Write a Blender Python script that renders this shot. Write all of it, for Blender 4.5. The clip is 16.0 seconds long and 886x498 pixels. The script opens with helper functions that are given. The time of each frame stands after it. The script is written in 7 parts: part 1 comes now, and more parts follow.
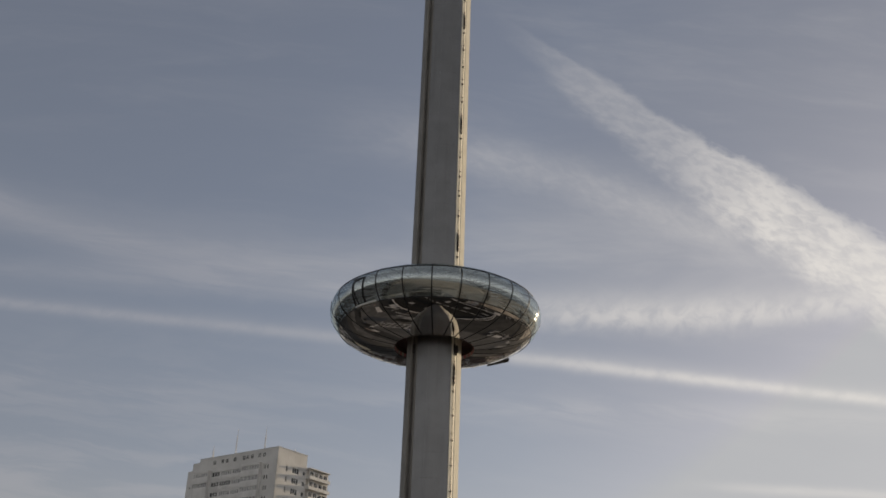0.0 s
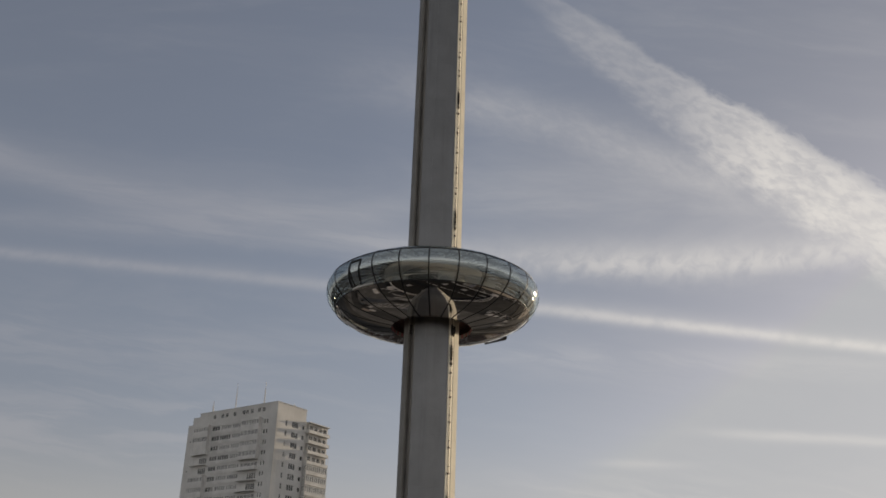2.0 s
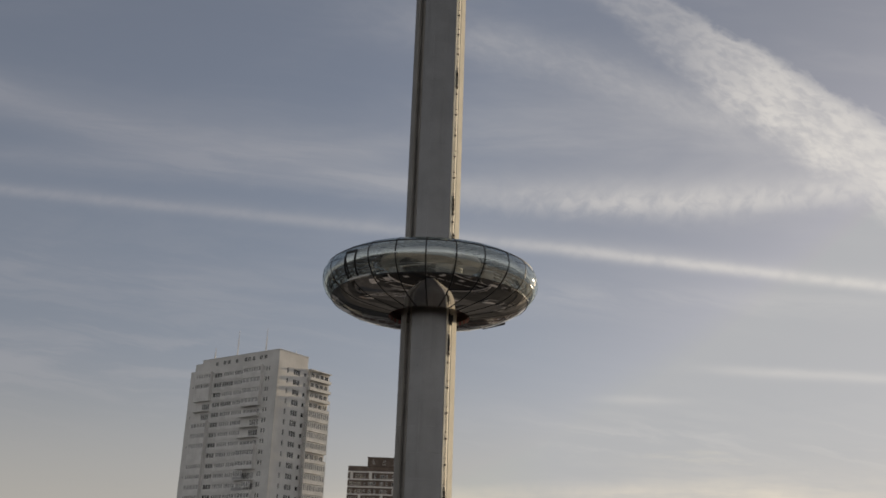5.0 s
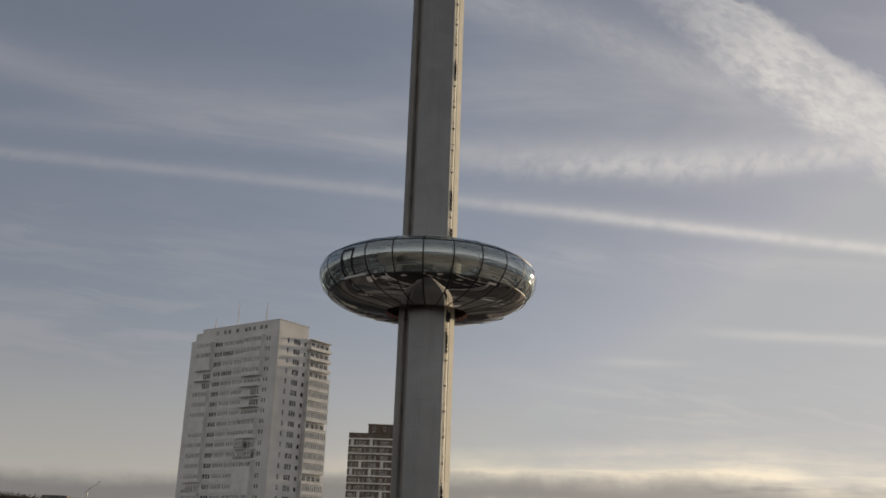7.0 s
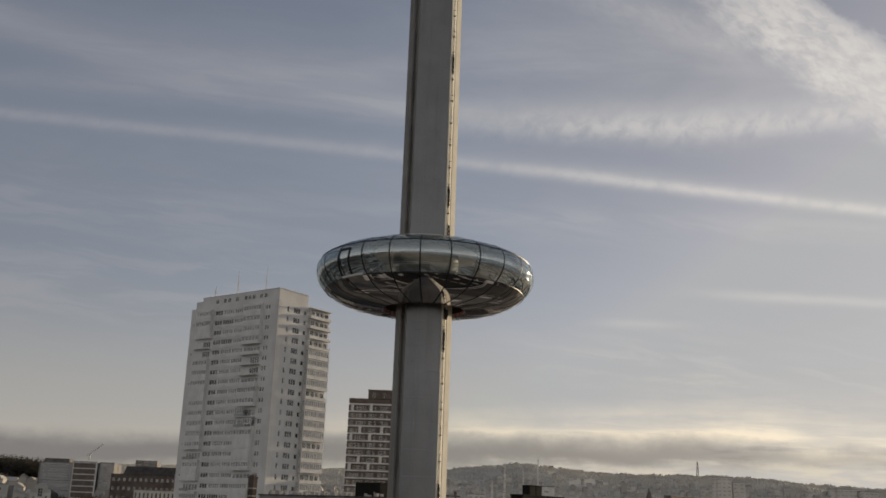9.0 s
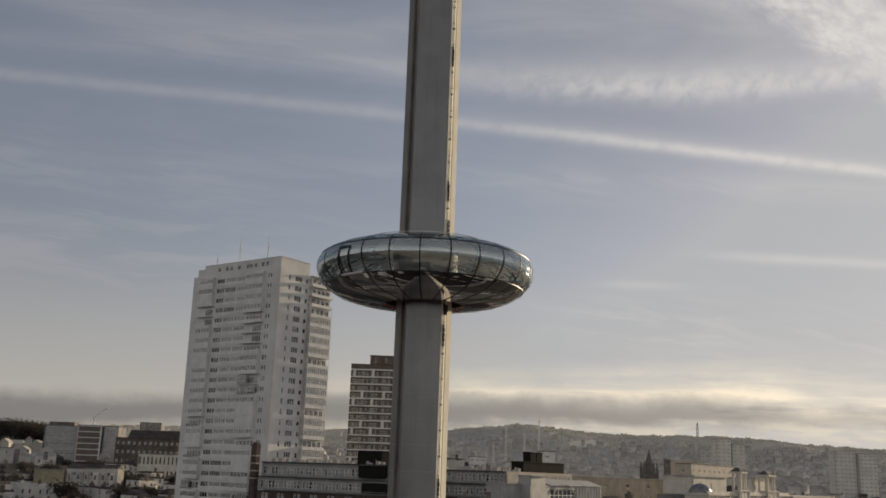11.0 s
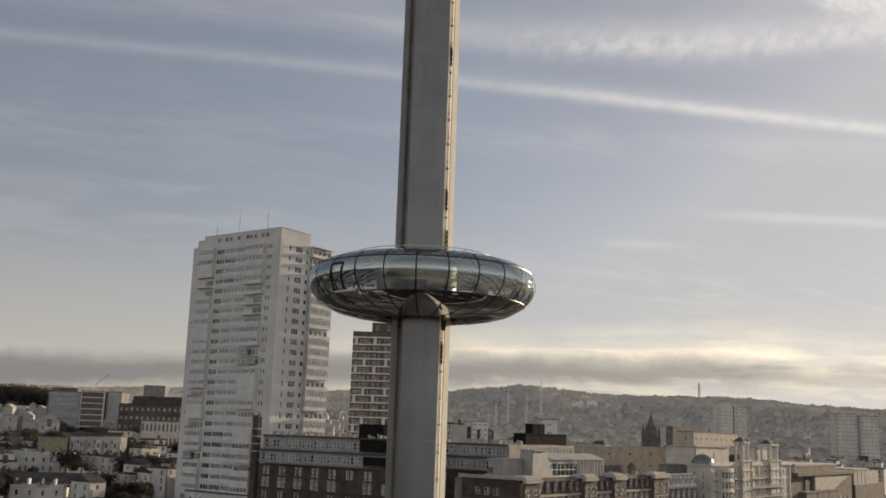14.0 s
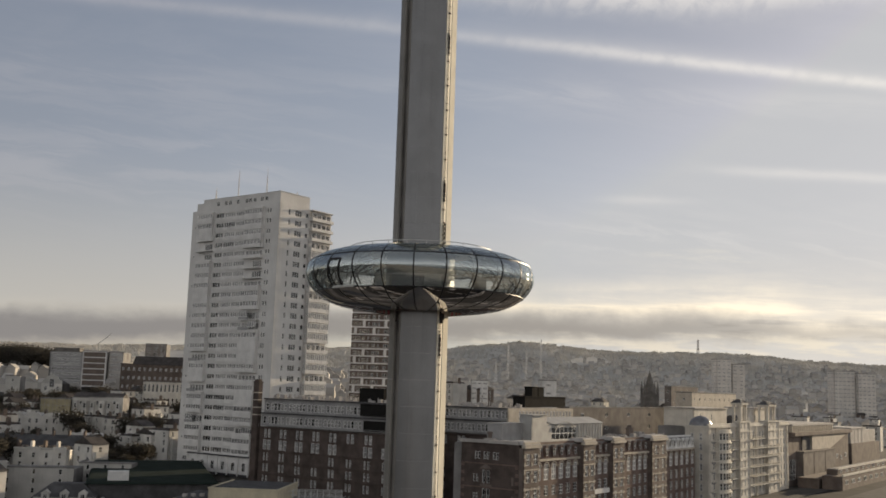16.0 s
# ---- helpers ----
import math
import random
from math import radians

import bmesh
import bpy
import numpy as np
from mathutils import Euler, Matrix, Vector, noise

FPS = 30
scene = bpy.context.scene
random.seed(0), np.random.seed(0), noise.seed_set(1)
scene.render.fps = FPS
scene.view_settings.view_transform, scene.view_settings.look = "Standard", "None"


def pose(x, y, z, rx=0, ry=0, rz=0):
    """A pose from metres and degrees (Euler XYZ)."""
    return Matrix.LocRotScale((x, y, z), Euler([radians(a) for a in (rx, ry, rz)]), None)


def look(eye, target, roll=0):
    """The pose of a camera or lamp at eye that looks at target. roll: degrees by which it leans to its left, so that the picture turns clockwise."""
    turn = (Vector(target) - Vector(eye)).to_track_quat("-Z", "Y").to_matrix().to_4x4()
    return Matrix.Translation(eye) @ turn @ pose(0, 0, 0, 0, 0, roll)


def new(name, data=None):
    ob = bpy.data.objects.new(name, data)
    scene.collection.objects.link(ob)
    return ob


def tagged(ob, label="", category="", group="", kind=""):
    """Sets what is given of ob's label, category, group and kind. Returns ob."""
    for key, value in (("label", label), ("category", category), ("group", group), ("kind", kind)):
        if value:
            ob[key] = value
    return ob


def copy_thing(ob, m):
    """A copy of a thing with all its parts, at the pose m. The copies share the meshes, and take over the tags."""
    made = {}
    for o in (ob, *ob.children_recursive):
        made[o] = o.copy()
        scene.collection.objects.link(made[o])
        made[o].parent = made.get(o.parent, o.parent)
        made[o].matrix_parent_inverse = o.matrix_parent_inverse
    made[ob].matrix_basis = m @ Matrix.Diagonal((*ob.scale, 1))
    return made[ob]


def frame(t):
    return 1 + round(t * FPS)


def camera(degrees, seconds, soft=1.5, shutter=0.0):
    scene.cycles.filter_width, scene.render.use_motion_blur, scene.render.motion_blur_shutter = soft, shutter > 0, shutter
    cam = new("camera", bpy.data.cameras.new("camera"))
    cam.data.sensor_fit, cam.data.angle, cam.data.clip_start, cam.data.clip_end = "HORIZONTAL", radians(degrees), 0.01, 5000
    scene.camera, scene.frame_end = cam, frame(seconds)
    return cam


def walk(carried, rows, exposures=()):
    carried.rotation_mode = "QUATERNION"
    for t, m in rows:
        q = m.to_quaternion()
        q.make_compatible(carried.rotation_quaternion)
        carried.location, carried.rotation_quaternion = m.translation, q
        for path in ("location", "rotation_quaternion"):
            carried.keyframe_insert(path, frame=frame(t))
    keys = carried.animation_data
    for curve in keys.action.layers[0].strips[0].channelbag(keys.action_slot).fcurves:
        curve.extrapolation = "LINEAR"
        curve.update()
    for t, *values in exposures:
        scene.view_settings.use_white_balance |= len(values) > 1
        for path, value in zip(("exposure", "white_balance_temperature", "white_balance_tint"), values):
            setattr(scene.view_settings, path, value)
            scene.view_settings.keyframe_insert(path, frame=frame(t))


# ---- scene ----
# camera: seconds, x, y, z, yaw, pitch, roll
cam = camera(48.44, 16.0, soft=1.7)
PATH = [
    (0.0, -0.87, -78.38, 16.74, -0.95, 26.18, 2.12),
    (0.5, -0.85, -78.44, 17.41, -1.05, 25.43, 1.98),
    (1.0, -0.86, -78.51, 18.08, -1.12, 24.65, 1.93),
    (1.5, -0.87, -78.59, 18.77, -1.14, 23.91, 1.91),
    (2.0, -0.87, -78.66, 19.48, -1.17, 23.21, 1.92),
    (2.5, -0.84, -78.74, 20.19, -1.18, 22.52, 1.95),
    (3.0, -0.81, -78.80, 20.88, -1.18, 21.85, 1.97),
    (3.5, -0.77, -78.87, 21.60, -1.17, 21.21, 1.99),
    (4.0, -0.74, -78.94, 22.33, -1.17, 20.66, 2.00),
    (6.5, -0.54, -79.07, 25.97, -1.21, 17.98, 1.97),
    (7.0, -0.52, -79.19, 26.64, -1.22, 17.45, 2.01),
    (7.5, -0.52, -79.33, 27.32, -1.24, 16.91, 2.04),
    (8.0, -0.50, -79.47, 28.04, -1.27, 16.35, 2.03),
    (8.5, -0.47, -79.61, 28.78, -1.27, 15.78, 2.02),
    (9.0, -0.42, -79.74, 29.52, -1.30, 15.21, 2.03),
    (11.5, -0.34, -80.63, 32.98, -1.27, 12.27, 2.01),
    (12.0, -0.27, -80.02, 33.82, -1.28, 11.65, 1.99),
    (12.5, -0.21, -79.32, 34.69, -1.26, 11.53, 1.95),
    (13.0, -0.15, -78.61, 35.53, -1.19, 11.56, 1.94),
    (13.5, -0.10, -78.05, 36.32, -1.18, 11.44, 1.93),
    (14.0, -0.08, -77.72, 37.11, -1.20, 10.61, 1.91),
    (14.5, -0.06, -77.60, 37.88, -1.22, 9.71, 1.91),
    (15.0, 0.01, -77.60, 38.64, -1.24, 9.04, 1.90),
    (15.5, 0.04, -77.68, 39.34, -1.27, 8.52, 1.87),
    (16.0, -0.00, -77.78, 40.00, -1.28, 8.06, 1.79),
]
EXPOSURE = ((0.0, -0.02), (4.0, -0.1), (9.0, -0.14), (12.5, 0.02), (16.0, 0.2))
walk(cam, [(t, pose(x, y, z, 90 + p, 0, w) @ pose(0, 0, 0, 0, 0, r)) for t, x, y, z, w, p, r in PATH], EXPOSURE)

# ---- world, sun ----
SUN_AZ, SUN_EL = 44.0, 9.0          # degrees to the right of +y, and up


class Nodes:
    """Short spelling for a node tree."""

    def __init__(self, tree):
        self.t = tree
        tree.nodes.clear()

    def node(self, kind, **props):
        n = self.t.nodes.new(kind)
        for k, v in props.items():
            if k == "operation":
                n.operation = v
            elif k == "blend_type":
                n.blend_type = v
            elif k == "data_type":
                n.data_type = v
        return n

    def put(self, socket, value):
        if isinstance(value, bpy.types.NodeSocket):
            self.t.links.new(value, socket)
        else:
            socket.default_value = value

    def math(self, op, a, b=0.0, c=0.0, clamp=False):
        n = self.node("ShaderNodeMath", operation=op)
        n.use_clamp = clamp
        for s, v in zip(n.inputs, (a, b, c)):
            self.put(s, v)
        return n.outputs[0]

    def add(self, *v):
        out = v[0]
        for x in v[1:]:
            out = self.math("ADD", out, x)
        return out

    def mul(self, *v):
        out = v[0]
        for x in v[1:]:
            out = self.math("MULTIPLY", out, x)
        return out

    def step(self, x, lo, hi, to0=0.0, to1=1.0):
        n = self.node("ShaderNodeMapRange")
        n.interpolation_type = "SMOOTHSTEP"
        for s, v in zip(n.inputs[:5], (x, lo, hi, to0, to1)):
            self.put(s, v)
        return n.outputs[0]

    def mix(self, fac, a, b, blend="MIX"):
        n = self.node("ShaderNodeMix", data_type="RGBA", blend_type=blend)
        self.put(n.inputs[0], fac)
        for s, v in ((n.inputs[6], a), (n.inputs[7], b)):
            self.put(s, (*v, 1) if isinstance(v, tuple) and len(v) == 3 else v)
        return n.outputs[2]

    def noise(self, vec, scale, detail=4.0, rough=0.55, dist=0.0):
        n = self.node("ShaderNodeTexNoise")
        if vec is not None:
            self.put(n.inputs["Vector"], vec)
        for k, v in (("Scale", scale), ("Detail", detail), ("Roughness", rough), ("Distortion", dist)):
            n.inputs[k].default_value = v
        return n.outputs["Fac"]

    def vec(self, x, y, z=0.0):
        n = self.node("ShaderNodeCombineXYZ")
        for s, v in zip(n.inputs, (x, y, z)):
            self.put(s, v)
        return n.outputs[0]


def build_world():
    w = bpy.data.worlds.new("sky")
    scene.world = w
    w.use_nodes = True
    n = Nodes(w.node_tree)
    sky = n.node("ShaderNodeTexSky")
    sky.sky_type, sky.sun_disc = "NISHITA", False
    sky.sun_elevation, sky.sun_rotation = radians(SUN_EL), radians(SUN_AZ)
    sky.altitude, sky.air_density, sky.dust_density, sky.ozone_density = 20, 1.0, 0.9, 1.6
    # pale, thin high cloud all over takes most of the colour out of the blue
    bw = n.node("ShaderNodeRGBToBW")
    n.put(bw.inputs[0], sky.outputs[0])
    grey = n.node("ShaderNodeCombineColor")
    for s in grey.inputs:
        n.put(s, bw.outputs[0])

    tc = n.node("ShaderNodeTexCoord")
    sep = n.node("ShaderNodeSeparateXYZ")
    n.put(sep.inputs[0], tc.outputs["Generated"])
    dx, dy, dz = sep.outputs
    inv = n.math("DIVIDE", 1.0, n.math("MAXIMUM", dy, 0.08))
    X, Z = n.mul(dx, inv), n.mul(dz, inv)
    front = n.step(dy, 0.1, 0.35)
    # brightness toward the sun's side
    sd = Vector((math.sin(radians(SUN_AZ)) * math.cos(radians(SUN_EL)), math.cos(radians(SUN_AZ)) * math.cos(radians(SUN_EL)), math.sin(radians(SUN_EL))))
    toward = n.add(n.mul(dx, sd.x), n.mul(dy, sd.y), n.mul(dz, sd.z))
    near_sun = n.step(toward, 0.45, 1.0)
    low = n.step(dz, 0.0, 0.42, 0.66, 0.36)
    low = n.math("MAXIMUM", low, n.mul(near_sun, 0.68))
    clear = n.mix(low, sky.outputs[0], grey.outputs[0])
    clear = n.mix(1.0, clear, (SKY_GAIN * 1.05, SKY_GAIN, SKY_GAIN * 1.05), "MULTIPLY")
    clear = n.mix(n.step(dz, -0.02, 0.1, 0.0, 0.36), clear, (0.235, 0.245, 0.283))
    clear = n.mix(n.mul(n.step(dz, 0.03, 0.23, 1.0, 0.0), 0.68), clear, (0.485, 0.452, 0.398))
    clear = n.mix(0.85, clear, (0.472, 0.478, 0.488), "DARKEN")
    def streak(a, b, c, width, x0, x1, amount, soft=0.12):
        """A band of cloud along Z = a + bX + cX^2, between X = x0 and x1."""
        line = n.add(a, n.mul(X, b), n.mul(n.mul(X, X), c))
        d = n.math("DIVIDE", n.math("SUBTRACT", Z, line), width)
        g = n.math("EXPONENT", n.mul(n.mul(d, d), -1.0))
        ends = n.mul(n.step(X, x0 - soft, x0 + soft), n.step(X, x1 - soft, x1 + soft, 1.0, 0.0))
        return n.mul(g, ends, amount)

    wob = n.math("SUBTRACT", n.noise(n.vec(n.mul(X, 3.0), n.mul(Z, 5.0)), 1.6, 3), 0.5)
    torn = n.math("SUBTRACT", n.noise(n.vec(n.mul(X, 26.0), n.mul(Z, 26.0), 1.9), 1.0, 6, 0.6, 0.3), 0.5)
    X0, Z0 = X, Z
    Z = n.add(Z, n.mul(wob, 0.02), n.mul(torn, 0.010))
    # cotton rows in the broad band, upright rolls in the level one, long combed wisps elsewhere
    rows = n.noise(n.vec(n.add(n.mul(X, 58.0), n.mul(Z, -10.0)), n.add(n.mul(Z, 98.0), n.mul(X, 36.0)), 4.4), 1.0, 4, 0.55, 0.3)
    rolls = n.noise(n.vec(n.add(n.mul(X, 50.0), n.mul(Z, -24.0)), n.add(n.mul(Z, 44.0), n.mul(X, 10.0)), 8.1), 1.0, 4, 0.55, 0.5)
    lumps = n.noise(n.vec(n.mul(X, 13.0), n.mul(Z, 17.0), 6.3), 1.0, 4, 0.55, 0.3)
    wisps = n.noise(n.vec(n.add(n.mul(X, 3.2), n.mul(Z, 2.0)), n.mul(Z, 13.0), 3.7), 1.0, 5, 0.6, 0.6)
    combed = n.noise(n.vec(n.add(n.mul(X, 7.0), n.mul(Z, 6.0)), n.add(n.mul(Z, 44.0), n.mul(X, 4.0)), 7.2), 1.0, 5, 0.6, 0.7)
    # broad cirrus band that falls to the right: ragged upper edge, lower edge that melts away
    upper = n.add(0.892, n.mul(X, -0.779), n.mul(n.mul(X, X), 0.165))
    lower = n.add(0.891, n.mul(X, -1.235), n.mul(n.mul(X, X), 0.565))
    across = n.math("DIVIDE", n.math("SUBTRACT", Z, lower), n.math("MAXIMUM", n.math("SUBTRACT", upper, lower), 0.012))
    ragged = n.add(across, n.mul(n.math("SUBTRACT", lumps, 0.5), 0.45), n.mul(n.math("SUBTRACT", rows, 0.5), 0.22))
    A = n.mul(n.step(ragged, -0.15, 0.42), n.step(ragged, 0.90, 1.08, 1.0, 0.0), n.step(X, 0.06, 0.16, 0.0, 1.0))
    A = n.mul(A, n.add(n.step(X, 0.08, 0.24, 0.10, 0.30), n.step(X, 0.27, 0.40, 0.0, 0.50)), n.step(rows, 0.32, 0.66, 0.66, 1.0), n.step(lumps, 0.25, 0.6, 0.72, 1.0))
    B = n.mul(streak(0.414, -0.009, 0.14, 0.0165, 0.09, 1.0, 0.52), n.step(rolls, 0.28, 0.66, 0.42, 1.0))
    B2 = streak(0.432, -0.009, 0.14, 0.020, 0.05, 0.7, 0.18)
    C = n.mul(streak(0.629, -0.22, -0.259, 0.031, -0.06, 0.42, 0.28), n.step(rows, 0.3, 0.7, 0.7, 1.0), n.step(lumps, 0.25, 0.65, 0.55, 1.0))
    V = n.mul(streak(0.500, -0.05, 0.0, 0.052, 0.0, 0.44, 0.20), n.step(wisps, 0.3, 0.65, 0.45, 1.0))
    D = n.mul(streak(0.480, 0.226, 0.641, 0.019, -0.65, -0.03, 0.21), n.step(combed, 0.3, 0.65, 0.5, 1.0))
    D2 = n.mul(streak(0.429, -0.051, -0.041, 0.016, -0.50, 0.06, n.step(X, -0.3, -0.02, 0.18, 0.36)), n.step(combed, 0.3, 0.65, 0.5, 1.0))
    D3 = streak(0.465, -0.06, 0.1, 0.035, -0.7, 0.0, 0.11)
    Z = n.add(Z0, n.mul(wob, 0.006), n.mul(torn, 0.0035))
    T1 = n.mul(streak(0.3722, -0.073, -0.010, 0.0066, -1.5, 1.2, n.add(n.step(X, -0.42, -0.1, 0.27, 0.23), n.step(X, -0.05, 0.36, 0.0, 0.36))), n.step(rolls, 0.3, 0.62, 0.7, 1.0))
    T2 = n.mul(streak(0.3775, -0.073, -0.010, 0.012, -1.5, 1.2, n.step(X, -0.3, 0.3, 0.08, 0.17)), n.step(lumps, 0.3, 0.7, 0.4, 1.0))
    F1 = n.mul(streak(0.309, 0.0, 0.0, 0.016, -0.1, 0.55, 0.16), n.step(combed, 0.35, 0.65, 0.2, 1.0))
    F2 = n.mul(streak(0.236, -0.005, 0.0, 0.0055, 0.32, 0.60, 0.40, 0.08), n.step(combed, 0.25, 0.6, 0.5, 1.0))
    F3 = n.mul(streak(0.197, 0.01, 0.0, 0.0045, 0.19, 0.27, 0.24, 0.04), n.step(combed, 0.25, 0.6, 0.4, 1.0))
    F4 = n.mul(streak(0.215, 0.0, 0.0, 0.055, -1.2, -0.12, 0.22), n.step(combed, 0.42, 0.66, 0.1, 1.0))
    F5 = n.mul(streak(0.155, 0.0, 0.0, 0.03, 0.1, 1.2, 0.20), n.step(combed, 0.45, 0.68, 0.1, 1.0))
    F6 = n.mul(streak(0.300, -0.03, 0.0, 0.028, -1.2, -0.15, 0.16), n.step(combed, 0.38, 0.66, 0.2, 1.0))
    veil = n.mul(n.step(wisps, 0.38, 0.8), n.step(Z, 0.05, 0.2), n.step(combed, 0.3, 0.7, 0.4, 1.0), 0.10)
    cover = n.math("MINIMUM", n.add(n.math("MAXIMUM", A, B), B2, C, V, D, D2, D3, T1, T2, F1, F2, F3, F4, F5, F6, veil), 0.92)
    cover = n.mul(cover, front)
    # unseen bright cloud added behind the camera: lights facing fronts, shows in reflections
    back = n.mul(n.step(n.noise(tc.outputs["Generated"], 3.0, 4), 0.2, 0.8, 0.55, 0.95), n.step(dz, -0.03, 0.06))
    cover = n.math("MAXIMUM", cover, n.mul(back, n.math("SUBTRACT", 1.0, front)))
    cloud = n.mix(near_sun, (0.47, 0.448, 0.457), (0.80, 0.76, 0.71))
    back_height = n.step(dz, 0.05, 0.75)
    cloud = n.mix(front, n.mix(back_height, (0.82, 0.80, 0.78), (0.27, 0.275, 0.285)), cloud)
    col = n.mix(cover, clear, cloud)
    # low stratus above the hills, in long torn layers: grey bodies, sunlit tops to the right
    sway = n.add(n.mul(n.math("SUBTRACT", n.noise(n.vec(n.mul(X0, 8.0), n.mul(Z0, 18.0)), 1.3, 6, 0.62), 0.5), 0.024), n.mul(torn, 0.012))
    Zl = n.add(Z0, sway, n.mul(X0, -0.035))
    layers = n.noise(n.vec(n.mul(X0, 5.5), n.mul(Z0, 58.0), 2.2), 1.0, 5, 0.55, 0.25)
    crest = n.step(X0, 0.31, 0.42, 0.081, 0.068)
    above = n.math("SUBTRACT", Zl, crest)
    glow = n.mul(n.math("EXPONENT", n.mul(n.math("ABSOLUTE", n.math("SUBTRACT", above, 0.001)), n.step(X0, 0.1, 0.4, -85.0, -48.0))), front)
    glow = n.mul(glow, n.step(X0, -0.35, 0.2, 0.22, 1.0), n.step(layers, 0.34, 0.6, 0.45, 1.0))
    col = n.mix(n.mul(glow, 0.95), col, n.mix(near_sun, (0.58, 0.515, 0.42), (1.20, 1.03, 0.77)))
    body = n.mul(n.step(above, n.step(X0, -0.2, 0.15, -0.016, -0.023), n.step(X0, -0.2, 0.15, 0.008, 0.007), 1.0, 0.0), n.step(Zl, 0.036, 0.056), front)
    body = n.mul(body, n.math("MAXIMUM", n.step(layers, 0.36, 0.62, 1.0, 0.45), n.step(X0, 0.1, 0.5, 0.95, 0.6)))
    col = n.mix(n.mul(body, 0.92), col, n.mix(near_sun, (0.205, 0.193, 0.188), (0.33, 0.295, 0.255)))
    under = n.mul(n.step(Zl, 0.040, 0.058, 1.0, 0.0), front)
    strips = n.step(n.noise(n.vec(n.mul(X0, 14.0), n.mul(Z0, 90.0)), 1.0, 5, 0.55, 0.2), 0.42, 0.64)
    col = n.mix(n.mul(under, n.add(n.step(X0, -0.2, 0.3, 0.35, 0.15), n.mul(strips, 0.6))), col, n.mix(near_sun, (0.43, 0.385, 0.32), (0.84, 0.74, 0.58)))
    # small torn clouds over the layer, on the sunny side
    puffs = n.mul(n.step(n.noise(n.vec(n.mul(X0, 9.0), n.mul(Z0, 60.0), 5.1), 1.0, 5, 0.6), 0.56, 0.75), n.step(Z0, 0.09, 0.11), n.step(Z0, 0.13, 0.17, 1.0, 0.0), n.step(X0, 0.1, 0.4), front)
    col = n.mix(n.mul(puffs, 0.5), col, (0.78, 0.72, 0.60))
    bg = n.node("ShaderNodeBackground")
    n.put(bg.inputs[0], col)
    bg.inputs[1].default_value = 1.0
    out = n.node("ShaderNodeOutputWorld")
    n.put(out.inputs[0], bg.outputs[0])


SKY_GAIN = 0.118
build_world()
sun = new("sun", bpy.data.lights.new("sun", "SUN"))
sun.data.energy, sun.data.angle, sun.data.color = 5.0, radians(0.6), (1.0, 0.80, 0.55)
a, e = radians(SUN_AZ), radians(SUN_EL)
sun.matrix_world = look((0, 0, 300), (-math.sin(a) * math.cos(e) * 100, -math.cos(a) * math.cos(e) * 100, 300 - math.sin(e) * 100))

# ---- materials ----
def material(name, color, rough=0.8, metal=0.0, vary=0.25, scale=0.4, fine=6.0, bump=0.15, spec=0.22, tint=None, per_object=0.0, streaks=0.0, per_island=0.0, far=None):
    """A surface with broad stains and fine grain in world metres."""
    m = bpy.data.materials.new(name)
    m.use_nodes = True
    n = Nodes(m.node_tree)
    geo = n.node("ShaderNodeNewGeometry")
    pos = geo.outputs["Position"]
    big, small = n.noise(pos, scale, 4), n.noise(pos, fine, 5)
    dark = tuple(c * (1 - vary) for c in color)
    light = tint or tuple(min(1.0, c * (1 + vary * 0.8)) for c in color)
    col = n.mix(n.step(big, 0.3, 0.7), dark, light)
    col = n.mix(n.mul(n.step(small, 0.35, 0.75), 0.35), col, tuple(c * (1 - vary * 0.8) for c in color))
    if streaks:
        sp = n.node("ShaderNodeSeparateXYZ")
        n.put(sp.inputs[0], pos)
        run = n.noise(n.vec(n.mul(sp.outputs[0], 2.2), n.mul(sp.outputs[1], 2.2), n.mul(sp.outputs[2], 0.10)), 1.0, 4, 0.6)
        col = n.mix(n.mul(n.step(run, 0.5, 0.8), streaks), col, tuple(c * 0.45 for c in color))
    if far:                                   # open downland beyond the town, distance haze put into its colour
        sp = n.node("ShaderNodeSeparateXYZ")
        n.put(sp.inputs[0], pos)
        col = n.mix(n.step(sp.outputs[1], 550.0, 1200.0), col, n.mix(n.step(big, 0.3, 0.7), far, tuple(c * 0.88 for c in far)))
    if per_object:
        info = n.node("ShaderNodeObjectInfo")
        col = n.mix(n.mul(info.outputs["Random"], per_object), col, tuple(c * 0.25 for c in color))
    if per_island:
        col = n.mix(n.mul(geo.outputs["Random Per Island"], per_island), col, tuple(c * 0.3 for c in color))
    b = n.node("ShaderNodeBsdfPrincipled")
    n.put(b.inputs["Base Color"], col)
    n.put(b.inputs["Roughness"], n.step(small, 0.2, 0.8, rough - min(0.08, rough * 0.4), min(1.0, rough + min(0.08, rough * 0.4))))
    b.inputs["Metallic"].default_value = metal
    b.inputs["Specular IOR Level"].default_value = spec
    if bump:
        bp = n.node("ShaderNodeBump")
        bp.inputs["Strength"].default_value = bump
        bp.inputs["Distance"].default_value = 0.03
        n.put(bp.inputs["Height"], small)
        n.put(b.inputs["Normal"], bp.outputs[0])
    o = n.node("ShaderNodeOutputMaterial")
    n.put(o.inputs[0], b.outputs[0])
    return m


